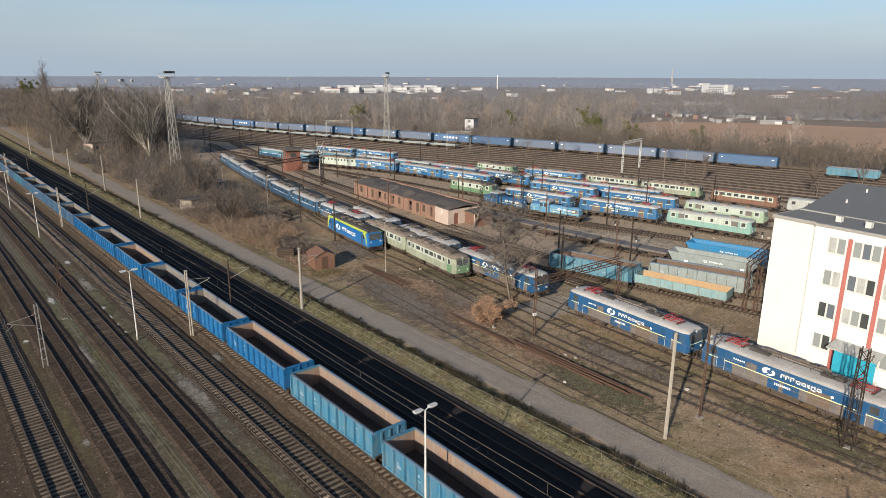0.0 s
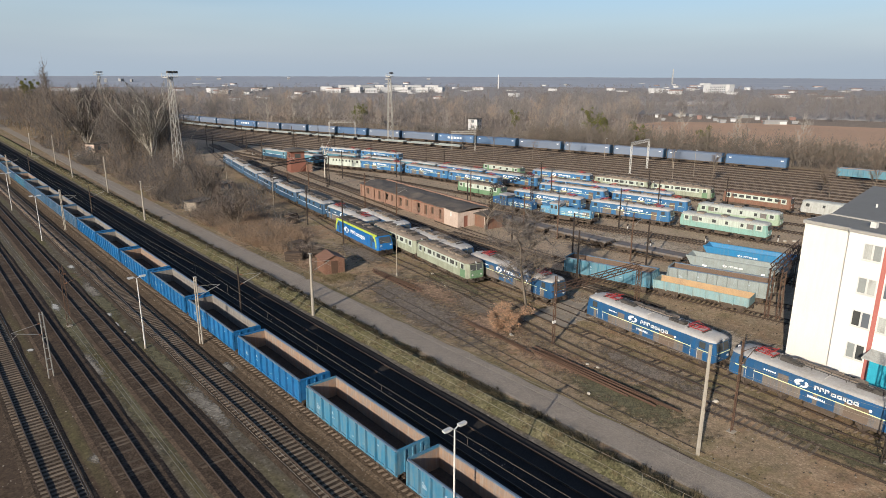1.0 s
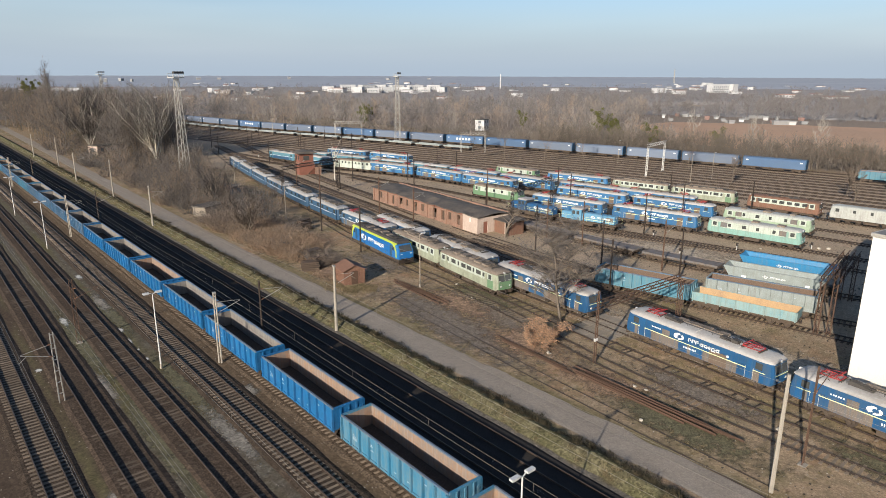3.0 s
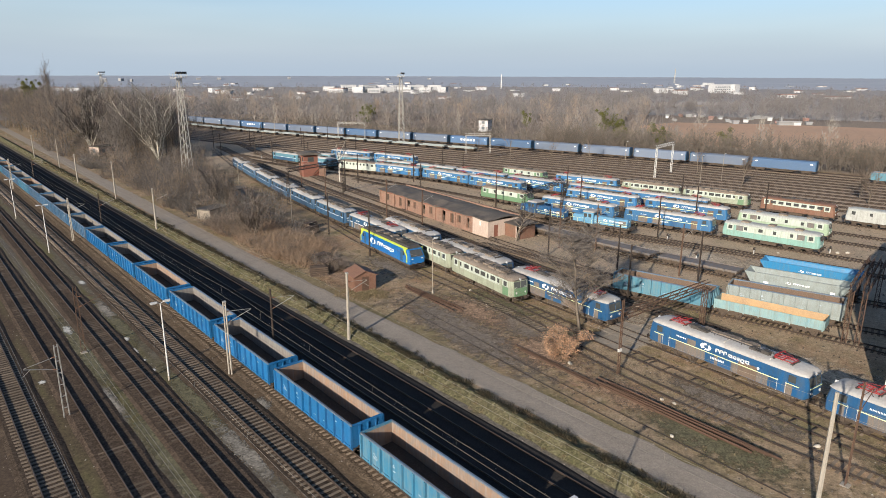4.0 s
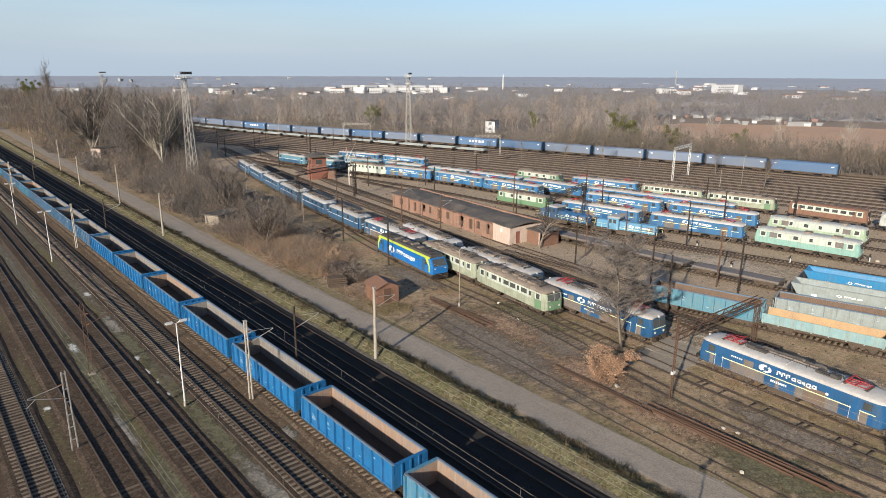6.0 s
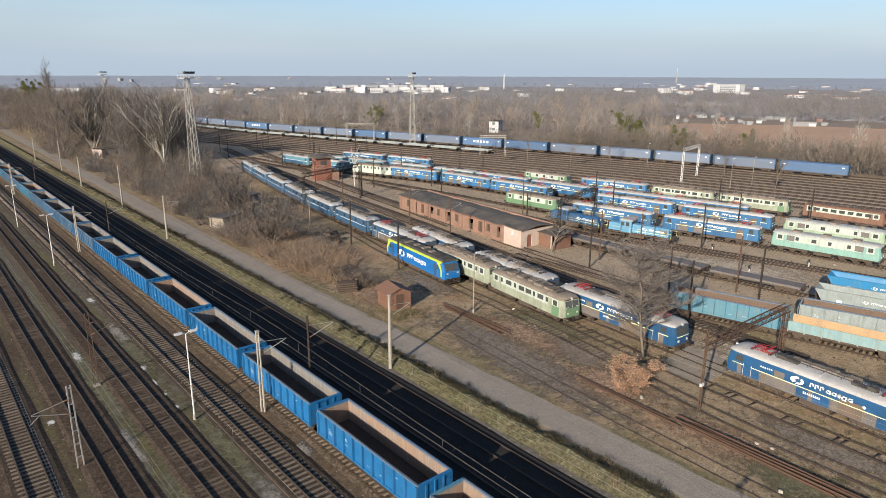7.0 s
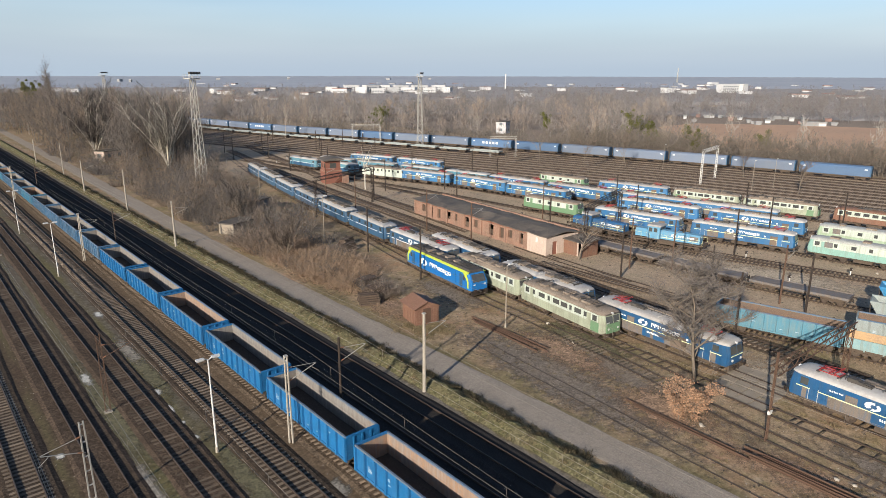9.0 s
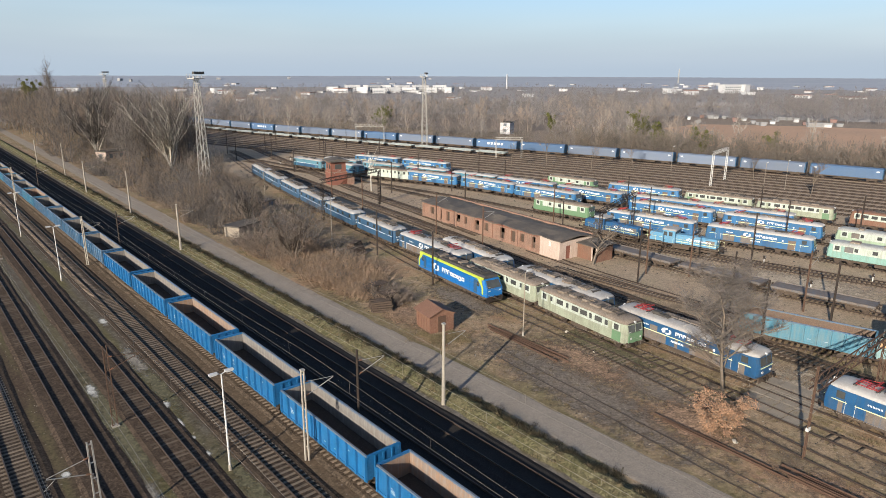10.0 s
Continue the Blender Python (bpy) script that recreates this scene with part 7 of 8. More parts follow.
def crowned_tree(label, seed, h, r0, w, dense):
    """A bare tree with one trunk, limbs that spread from a third of its height and a rounded crown of fine twigs."""
    r = random.Random(seed)
    e = empty("bare_tree", label, "tree", "bare trees")
    limbs, lines = [], []

    def bough(a, d, length, rad, lev):
        p, pts = a, [a]
        for i in range(4):
            d = (d + Vector((r.gauss(0, 0.16), r.gauss(0, 0.16), 0.05))).normalized()
            q = p + d * length / 4
            limbs.append((p, q, rad * (1 - 0.19 * i), rad * (0.81 - 0.19 * i), 1))
            if lev:
                lines.append((p, q))
            p = q
            pts.append(p)
        if lev < 3:
            n = (16, 6, 4)[lev]
            for k in range(n):
                t = (0.16 + 0.82 * (k + r.random()) / n if lev == 0 else r.uniform(0.25, 1)) * 4
                i = min(3, int(t))
                az = k * 2.4 + r.uniform(-0.5, 0.5)
                side = Vector((math.cos(az), math.sin(az), 0.25))
                grow_by = r.uniform(0.32, 0.42) * (0.5 + 0.6 * math.sin(math.pi * (0.2 + 0.17 * t))) if lev == 0 else r.uniform(0.42, 0.6)
                bough(pts[i].lerp(pts[i + 1], t - i), (d * 0.4 + side * 0.8).normalized(), length * grow_by, max(rad * (0.5 - 0.07 * t if lev == 0 else 0.5), 0.012), lev + 1)
    bough(Vector((0, 0, -0.1)), Vector((0.02, 0.03, 1)), h * 0.86, r0, 0)
    v, f = limb_arrays(limbs, sides=4)
    from_arrays("trunk", v, f, ["bark"], e)
    vs, fs = [], []
    for _ in range(int(9000 * dense)):
        a, b = lines[r.randrange(len(lines))]
        p = a.lerp(b, r.random())
        d = ((b - a).normalized() * 0.7 + Vector((r.gauss(0, 0.5), r.gauss(0, 0.5), r.uniform(-0.2, 0.6)))).normalized()
        o = d.orthogonal().normalized() * w
        k = len(vs)
        vs += [tuple(p - o), tuple(p + o), tuple(p + d * h * r.uniform(0.03, 0.08))]
        fs.append((k, k + 1, k + 2))
    from_arrays("crown", np.array(vs), np.array(fs), ["twigs"], e)
    return e


at(vase_tree("large pale-barked bare tree with spreading limbs", 5, 21, 9, "bark_pale", "twigs_pale", 11, 8000, 0.032, 0.2), 66.2, 233)
at(vase_tree("large grey bare tree with upright limbs", 8, 22, 9, "bark_pale", "twigs", 9, 7000, 0.034, 0.17), 56.5, 280)
at(crowned_tree("bare brown tree with a broad fine crown beside the stored locomotives", 12, 12.5, 0.2, 0.014, 1.5), 57.4, 53.3)
at(vase_tree("bare grey tree standing alone beside the low store", 17, 9, 6, "bark", "twigs", 7, 4500, 0.022, 0.1), 51.5, 146)
at(vase_tree("bare brown shrub tree above the dry thicket", 19, 7.5, 4.5, "bark", "twigs_warm", 9, 5000, 0.022, 0.08), 46.6, 117.5)
at(bare_tree("bare tree hanging over the lean-to", 27, 8, "bark", "twigs", trunk=0.2, spread=0.6, levels=5, kids=4), 82.2, 87.0)
at(bare_tree("bare tree beside the low store", 31, 9.5, "bark", "twigs", trunk=0.16, spread=0.55, levels=5, kids=4), 48.8, 121.5, 0, 0.75)
for i, (x, y, h) in enumerate(((166, 150, 11), (178, 143, 12), (170, 88, 9), (186, 109, 13), (176, 62, 9), (170, 58, 8), (162, 165, 12), (153, 172, 10), (180, 52, 10))):
    at(bare_tree("slender bare birch between the far tracks", 40 + i, h, "bark", "twigs_warm", trunk=0.13, spread=0.35, levels=5, kids=5), x, y)


for i, (px, d, h) in enumerate(((1073, 303, 14), (1090, 312, 12), (1172, 250, 13), (1106, 270, 13), (660, 345, 13), (650, 360, 12), (936, 330, 12), (1296, 262, 10))):
    a = math.radians(40.45) + math.atan((px - 784) / 1140.7)
    at(bare_tree("bare tree dotted with olive evergreen clumps", 70 + i, h, "bark", "twigs", 42, minr=0.08, trunk=0.25, spread=0.5, levels=4, kids=5), d * math.sin(a), d * math.cos(a) + 13)


def scatter(name, label, category, variants, spots, mats, group="", lift=None):
    """Many plants in one mesh: each spot is x, y, size, turn and a variant."""
    vs, fs, n = [], [], 0
    for x, y, s, a, k in spots:
        v, f = variants[k % len(variants)]
        c, sn = math.cos(a) * s, math.sin(a) * s
        vv = np.empty_like(v)
        vv[:, 0] = v[:, 0] * c - v[:, 1] * sn + x
        vv[:, 1] = v[:, 0] * sn + v[:, 1] * c + y
        vv[:, 2] = v[:, 2] * s
        vs.append(vv)
        fs.append(f + n)
        n += len(v)
    if lift:
        for v, (x, y, *_) in zip(vs, spots):
            v[:, 2] += lift(x, y)
    ob = from_arrays(name, np.concatenate(vs), np.concatenate(fs), mats)
    return tagged(ob, label, category, group, "stuff")


R = random.Random(77)
def winter_crown(seed, h, limbs, subs, twigs, w, wide=0.3, low=0.18, lean=0.0):
    """A bare crown seen from afar: trunk, bent limbs, branches and a fine haze of twigs inside a rounded outline."""
    r = random.Random(seed)
    v, f = [], []

    def sliver(a, b, wid):
        az = r.uniform(0, 3.14)
        o = Vector((math.cos(az), math.sin(az), 0)) * wid
        k = len(v)
        v.extend([tuple(a - o), tuple(a + o), tuple(b)])
        f.append((k, k + 1, k + 2))
    top = Vector((r.uniform(-0.06, 0.06) * h, r.uniform(-0.06, 0.06) * h, h * 0.8))
    for _ in range(2):
        sliver(Vector((0, 0, -0.2)), top, h * 0.009)
    bough = []
    for i in range(limbs):
        t = low + (0.72 - low) * (i + r.random()) / limbs
        az = i * 2.4 + r.uniform(-0.5, 0.5)
        reach = h * wide * r.uniform(0.55, 1.1) * math.sin(math.pi * min(1, 0.25 + 0.62 * (t - low) / (0.72 - low) + 0.13))
        a = top * t / 0.8
        a.z = h * t
        m = a + Vector((math.cos(az) * reach * 0.6, math.sin(az) * reach * 0.6, h * r.uniform(0.05, 0.12)))
        b = a + Vector((math.cos(az) * reach, math.sin(az) * reach, h * r.uniform(0.16, 0.3)))
        sliver(a, m, h * 0.0055)
        sliver(m, b, h * 0.004)
        bough += [(a, m), (m, b), (m, b)]
    twig = list(bough)
    for _ in range(subs):
        a, b = r.choice(bough)
        p = a.lerp(b, r.uniform(0.1, 1))
        d = ((b - a).normalized() * 0.5 + Vector((r.gauss(0, 0.6), r.gauss(0, 0.6), r.uniform(0.0, 0.9)))).normalized()
        q = p + d * h * r.uniform(0.08, 0.17)
        sliver(p, q, w * 1.5)
        twig.append((p, q))
        twig.append((p, q))
    for _ in range(twigs):
        a, b = twig[r.randrange(len(twig))]
        p = a.lerp(b, r.uniform(0.1, 1))
        d = ((b - a).normalized() * 0.4 + Vector((r.gauss(0, 0.6), r.gauss(0, 0.6), r.uniform(-0.2, 0.9)))).normalized()
        sliver(p, p + d * h * r.uniform(0.04, 0.11), w * r.uniform(0.6, 1.4))
    return np.array(v), np.array(f)


def stems_bush(seed, h, n, w, spread):
    """A thicket bush: many stems that rise and arch from a broad foot, with side twigs."""
    r = random.Random(seed)
    v, f = [], []

    def sliver(a, b, wid):
        az = r.uniform(0, 3.14)
        o = Vector((math.cos(az), math.sin(az), 0)) * wid
        k = len(v)
        v.extend([tuple(a - o), tuple(a + o), tuple(b)])
        f.append((k, k + 1, k + 2))
    for _ in range(n // 6):
        az, k = r.uniform(0, 6.3), r.random() ** 0.7
        a = Vector((math.cos(az), math.sin(az), 0)) * spread * 0.5 * k
        d = Vector((math.cos(az) * 0.75 * k + r.gauss(0, 0.3), math.sin(az) * 0.75 * k + r.gauss(0, 0.3), 1))
        hh = h * r.uniform(0.45, 1.0) * (1.05 - 0.45 * k)
        m = a + d * hh * 0.55
        b = m + Vector((d.x * 1.6, d.y * 1.6, r.uniform(0.3, 1))) * hh * 0.4
        sliver(a, m, w * 1.5)
        sliver(m, b, w * 1.1)
        for _ in range(4):
            p = (a.lerp(m, r.uniform(0.3, 1)) if r.random() < 0.5 else m.lerp(b, r.random()))
            sliver(p, p + Vector((r.gauss(0, 0.5), r.gauss(0, 0.5), r.uniform(-0.1, 0.8))) * h * 0.2, w)
    return np.array(v), np.array(f)


bushy = [stems_bush(100 + i, 4.0, 420, 0.03, 2.6) for i in range(5)]
bramble = [stems_bush(130 + i, 1.9, 420, 0.022, 2.8) for i in range(5)]
midtree = [winter_crown(200 + i, 14, 17, 200, 780, 0.027, 0.42, 0.16) for i in range(7)]
poplar = empty("bare_tree", "tall slim bare poplar above the roadside wood", "tree", "bare trees")
pv, pf = winter_crown(12, 34, 40, 260, 1100, 0.055, 0.11, 0.12)
from_arrays("crown", pv, pf, ["twigs"], poplar)
one("trunk", "bark", poplar, lambda bm: beam(bm, (0, 0, -0.1), (0, 0, 24), 0.35, 0.08, 6))
at(poplar, 64, 388.6)
belttree = [winter_crown(300 + i, 12, 14, 120, 560, 0.045, 0.48, 0.1) for i in range(8)]


rough = [winter_crown(400 + i, 11, 8, 26, 130, 0.1, 0.45, 0.06) for i in range(8)]
hedgerow = [winter_crown(340 + i, 12, 10, 60, 190, 0.055, 0.4, 0.05) for i in range(6)]
blade = []
for i in range(4):
    rr = random.Random(500 + i)
    v, f = [], []
    for j in range(60):
        x, y, h = rr.gauss(0, 0.45), rr.gauss(0, 0.45), rr.uniform(0.2, 0.75)
        a = rr.uniform(0, 6.3)
        k = len(v)
        v += [(x - 0.03 * math.cos(a), y - 0.03 * math.sin(a), 0), (x + 0.03 * math.cos(a), y + 0.03 * math.sin(a), 0), (x + rr.uniform(-0.25, 0.25), y + rr.uniform(-0.25, 0.25), h)]
        f.append((k, k + 1, k + 2))
    blade.append((np.array(v), np.array(f)))


def west_edge(y):
    """The near limit of the thicket beside the service road."""
    return float(np.interp(y, [84, 92, 100, 120, 150, 300, 540], [47.5, 45.5, 44.5, 44.0, 44.2, 46.0, 52.0]))


def east_edge(y):
    return float(np.interp(y, [84, 95, 108, 120, 150, 180, 230, 330, 540], [49, 50.5, 54.0, 57.5, 63.5, 68.5, 78, 95, 120]))


spots, tall, low = [], [], []
while len(spots) < 590:
    y = 92 + 250 * R.random() ** 1.25
    x = R.uniform(west_edge(y), east_edge(y))
    if abs(x - 47.6) < 3.6 and abs(y - 139) < 4.5 or abs(x - 58) < 4 and abs(y - 155) < 5 or y < 112 and R.random() < 0.8:
        continue
    if 132 < y < 182 and x > west_edge(y) + 9 and R.random() < 0.6 or 104 < y < 132 and x > 54.5 and R.random() < 0.85:
        continue
    spots.append((x, y, R.uniform(0.6, 1.45) * (1 if y > 125 else 0.6), R.uniform(0, 6.3), R.randrange(5)))
for k, (name, mat) in enumerate((("brown", "twigs_warm"), ("dark grey", "twigs_dark"))):
    scatter("thicket", "dense bare %s thicket beside the service road" % name, "bushes", bushy, spots[k::2], [mat])
while len(low) < 150:
    y = R.uniform(96, 126)
    x = R.uniform(west_edge(y) + 0.3, 53.5 - max(0, 104 - y) * 0.35)
    if any(abs(x - a) < 2.3 and abs(y - b) < 2.2 for a, b in ((47.7, 94.3), (45.2, 92.3), (48.9, 98.2))):
        continue
    low.append((x, y, R.uniform(0.8, 1.6), R.uniform(0, 6.3), R.randrange(5)))
low += [(45.2 + R.gauss(0, 1.0), 86.6 + R.gauss(0, 0.8), R.uniform(0.45, 0.7), R.uniform(0, 6.3), R.randrange(5)) for _ in range(5)]
scatter("brambles", "tangled straw-brown bramble mounds beside the timber stacks", "bushes", bramble, low, ["bramble_stems"])
def clear_view(x, y):
    """Open ground in front of the two large pale trees."""
    for tx, ty in ((66.2, 233), (56.5, 280)):
        d = Vector((tx, ty - 10))
        along_it = (x * d.x + (y - 10) * d.y) / d.length
        if d.length - 52 < along_it < d.length + 3 and abs(x * d.y - (y - 10) * d.x) / d.length < 6.5:
            return True
    return False


while len(tall) < 360:
    y = 200 + 340 * R.random() ** 1.1
    x = R.uniform(west_edge(y) + 0.5, east_edge(y) - 1.5)
    if clear_view(x, y) or y < 232 and R.random() < 0.72:
        continue
    tall.append((x, y, R.uniform(0.8, 1.65) * (0.5 if y < 232 else 1.0), R.uniform(0, 6.3), R.randrange(7)))
while len(tall) < 445:
    y = R.uniform(128, 235)
    x = R.uniform(west_edge(y) + 0.5, east_edge(y) - 1.5)
    if 132 < y < 182 and x > west_edge(y) + 11 or clear_view(x, y) and R.random() < 0.7 or math.hypot(x - 47.6, y - 139) < 5:
        continue
    tall.append((x, y, R.uniform(0.32, 0.6), R.uniform(0, 6.3), R.randrange(7)))
for k, (name, mat) in enumerate((("grey-brown", "twigs"), ("reddish-brown", "twigs_warm"), ("dark grey", "twigs_dark"))):
    scatter("roadside_wood", "bare %s trees of the roadside wood" % name, "trees", midtree, tall[k::3], [mat])


# the belt of woods behind the yard and to the horizon
belt = []
while len(belt) < 640:
    d = R.uniform(0, 1)
    y = R.uniform(20, 640)
    lo = FAR.x(min(y, 470)) + 13
    if y > 430:
        lo = 40
    x = lo + R.random() ** 1.4 * 260
    if x > lo + 24 and y < 0.62 * x - 4:
        continue
    if 205 < x < 242 and abs(y - 1.07 * x) < 14:
        continue
    belt.append((x, y, R.uniform(0.7, 1.35) * (0.5 if y < 0.62 * x else 1.0), R.uniform(0, 6.3), R.randrange(6)))
hedge = [(FAR.x(y) + R.uniform(10, 22), y, R.uniform(0.28, 0.62), R.uniform(0, 6.3), R.randrange(8)) for y in (R.uniform(15, 330) for _ in range(640))]
hedge += [(FAR.x(y) + R.uniform(12, 34), y, R.uniform(0.55, 0.95), R.uniform(0, 6.3), R.randrange(8)) for y in (R.uniform(10, 215) for _ in range(110))]
hedge += [(FAR.x(y) + R.uniform(10, 19), y, R.uniform(0.55, 0.92), R.uniform(0, 6.3), R.randrange(8)) for y in (R.uniform(5, 185) for _ in range(420))]
scatter("hedge", "dense dark bare hedge behind the far freight train", "bushes", hedgerow, [(a, b, c, d, k % 6) for a, b, c, d, k in hedge], ["hedge_twigs"])
for k, (name, mat) in enumerate((("grey", "belt_twigs"), ("dark grey-brown", "belt_dark"), ("warm brown", "belt_warm"))):
    scatter("woods_belt", "belt of bare %s winter trees behind the yard" % name, "trees", belttree, belt[k::3], [mat])
scatter("birch_row", "pale slender birches among the winter woods", "trees", [winter_crown(330 + i, 15, 11, 110, 330, 0.035, 0.22, 0.25) for i in range(4)],
        [(x, y, R.uniform(0.8, 1.1), R.uniform(0, 6.3), i) for i, (x, y) in enumerate(((234.7, 113), (223.9, 189.4), (164.7, 319.5), (176, 300), (170, 312), (140.5, 300), (187, 292), (205, 240), (262, 150), (248, 205), (238, 92), (228, 178)))], ["birch_twigs"])
far = []
while len(far) < 2300:
    az = radians(R.uniform(2, 78))
    d = 420 + 1000 * R.random() ** 1.8
    x, y = d * math.sin(az), d * math.cos(az)
    if d < 472 and y < 0.64 * x or abs(x - 550) < 50 and abs(y - 317) < 26:
        continue
    far.append((x, y, R.uniform(0.7, 1.3) * (1.0 if d < 520 else 0.9), R.uniform(0, 6.3), R.randrange(8)))
while len(far) < 3200:
    az = radians(R.uniform(48, 80))
    d = R.uniform(474, 820)
    x, y = d * math.sin(az), d * math.cos(az)
    if abs(x - 550) < 60 and abs(y - 317) < 34:
        continue
    far.append((x, y, R.uniform(0.7, 1.2), R.uniform(0, 6.3), R.randrange(8)))
scatter("distant_woods", "distant bare woods", "trees", rough, far, ["belt_dark"])


def canopy(name, label, mat, d0, d1, nd, na, tall, rough_by, cell):
    """The closed roof of far woods: a lumpy sheet of crowns that rises from the ground at its near edge."""
    vs, fs = [], []
    for i in range(nd + 1):
        d = d0 * (d1 / d0) ** (i / nd)
        for j in range(na + 1):
            a = radians(-4 + 88 * j / na)
            x, y = d * math.sin(a), d * math.cos(a)
            lump = noise.noise((x / cell, y / cell, 3.0)) + 0.5 * noise.noise((x / cell * 2.7, y / cell * 2.7, 8.0))
            open_land = noise.noise((x / 170, y / 170, 1.0))
            z = tall * min(1, i / nd * 9) + rough_by * lump - 2.2 * max(0, open_land)
            if (x - 550) ** 2 / 3200 + (y - 317) ** 2 / 900 < 1 or i == 0:
                z = -0.6
            vs.append((x, y, z))
    w = na + 1
    for i in range(nd):
        for j in range(na):
            k = i * w + j
            fs += [(k, k + w, k + w + 1), (k, k + w + 1, k + 1)]
    ob = tagged(from_arrays(name, np.array(vs), np.array(fs), [mat]), label, "trees", kind="stuff")
    ob.data.polygons.foreach_set("use_smooth", [True] * len(ob.data.polygons))


canopy("distant_canopy", "bare crowns of the distant woods, paled to grey for haze", "far_wood", 500, 1300, 170, 400, 3.4, 1.7, 6.0)
canopy("horizon_woods", "woods towards the horizon, coloured blue-grey for haze", "hazed_wood", 1180, 4870, 110, 260, 5.0, 2.2, 24.0)


def flat_patch(name, label, category, pts, mat, z=0.012):
    bm = bmesh.new()
    bm.faces.new([bm.verts.new((x, y, z)) for x, y in pts])
    bmesh.ops.recalc_face_normals(bm, faces=bm.faces[:])
    return tagged(link(name, bm, mat), label, category, kind="structure")


flat_patch("field", "reddish-brown ploughed field beyond the yard", "field", [(250, 30), (425, 30), (428, 110), (405, 180), (372, 226), (330, 225), (262, 165)], "field")
flat_patch("storage_yard", "pale sandy storage yard", "yard", [(500, 290), (590, 300), (600, 345), (510, 330)], "sand", 0.02)


# ---- the distant town ----
def far_house(x, y, w, d, h, rot, roof="far_white", rows=True, group="distant town houses", paint="far_white"):
    e = empty("apartment_building", "distant white apartment block with rows of windows", "building", group)
    if h > 2.5:
        for _ in range(3 + int(w / 10)):
            k = RR.uniform(0.955, 0.985)
            garden.append((x * k + RR.uniform(-w, w) * 0.7, y * k + RR.uniform(-w, w) * 0.7, RR.uniform(0.3, 0.65), RR.uniform(0, 6.3), RR.randrange(8)))
    e.matrix_basis = pose(x, y, 0, 0, 0, rot)
    wl = one("wall", paint, e, lambda bm: box(bm, -w / 2, -d / 2, 0, w / 2, d / 2, h))
    one("roof", roof, e, lambda bm: box(bm, -w / 2 - 0.3, -d / 2 - 0.3, h, w / 2 + 0.3, d / 2 + 0.3, h + 0.8))
    if rows:
        for f in range(int(h // 3.2)):
            one("window_band", "far_glass", wl, lambda bm: [box(bm, -w / 2 + 1.5 + i * 3.4, -d / 2 - 0.1, 1.2 + f * 3.2, -w / 2 + 3.4 + i * 3.4, -d / 2, 2.7 + f * 3.2) for i in range(int((w - 2) // 3.4))])["kind"] = "stuff"
    return e


RR = random.Random(31)
garden = []
F69 = 1140.7
def bearing(px, dist):
    """A place by its bearing in the view and its distance."""
    a = math.radians(40.45) + math.atan((px - 784) / F69)
    return dist * math.sin(a), dist * math.cos(a) + 13


for px, dist, w, h in ((605, 900, 45, 13), (640, 905, 30, 15), (665, 910, 34, 13), (690, 930, 30, 14), (720, 950, 40, 13), (755, 940, 36, 13), (785, 930, 22, 14), (590, 960, 34, 14), (622, 985, 40, 17), (655, 980, 44, 17), (678, 990, 36, 17), (706, 1000, 40, 16), (738, 1000, 44, 16), (770, 1010, 40, 16), (408, 880, 40, 10), (390, 900, 20, 13), (1262, 1000, 60, 22),
                       (1285, 1010, 22, 22), (1195, 900, 26, 13), (1160, 950, 30, 14), (1468, 820, 50, 9), (1380, 840, 34, 10), (205, 1900, 30, 34), (232, 1950, 34, 32), (250, 1900, 22, 30), (365, 2300, 60, 30), (400, 2400, 60, 28),
                       (520, 2600, 40, 30), (120, 1100, 30, 11), (150, 1050, 30, 10), (60, 1000, 22, 10), (330, 1000, 26, 10), (470, 1000, 34, 10), (545, 820, 24, 9), (980, 1000, 24, 10), (850, 1040, 30, 12), (1080, 1100, 26, 10),
                       (1560, 1900, 60, 22), (1240, 1500, 40, 16), (1130, 1700, 34, 16), (690, 2400, 60, 26), (760, 2500, 50, 26)):
    x, y = bearing(px, dist)
    # past 1500 m the walls turn grey, a painted stand-in for haze
    far_house(x, y, w * (0.22 if dist > 1500 else 0.5), 12, h * (0.36 if dist > 1500 else 0.65), RR.uniform(-65, 5), "far_roof" if h < 14 and RR.random() < 0.5 else "far_white", dist < 1040 and w > 32, paint="far_grey" if dist > 1500 else "far_white")
for i in range(80):
    px = RR.uniform(-20, 1590) if i % 3 else RR.choice((400, 630, 700, 760, 1190, 1240)) + RR.uniform(-45, 45)
    x, y = bearing(px, RR.uniform(620 if px < 1100 else 900, 1600))
    if 300 < x < 500 and 60 < y < 0.62 * x:
        continue
    far_house(x, y, RR.uniform(7, 16), 9, RR.uniform(3.5, 7), RR.uniform(-60, 10), RR.choice(("far_roof", "far_white", "far_grey")), False, "distant cottages")
for i in range(24):
    x, y = bearing(1180 + i * 11 + RR.uniform(-6, 6), 450 + RR.uniform(-20, 45))
    e = far_house(x, y, RR.uniform(1.2, 4) if i not in (15, 19, 20) else 9, 2.5, RR.uniform(0.7, 1.9), RR.uniform(-70, -30), "far_grey", False, "sheds of the storage yard")
    for c in e.children:
        if i % 4:
            c.data.materials[0] = M["far_roof" if i % 5 == 2 else "far_grey"]
    e.name = "storage_shed"
    tagged(e, "small grey-white shed in the sandy storage yard", "shed")
scatter("garden_trees", "bare trees before the distant town houses", "trees", rough, garden, ["belt_dark"])
ch = empty("radio_mast", "distant red and white lattice radio mast", "mast")
ch.matrix_basis = pose(*bearing(1181, 1900), 0)
one("lattice", "galv", ch, lambda bm: lattice(bm, 3.0, 0.8, 42, 0.3, 4))
ck = empty("chimney", "distant pale slender factory chimney", "chimney")
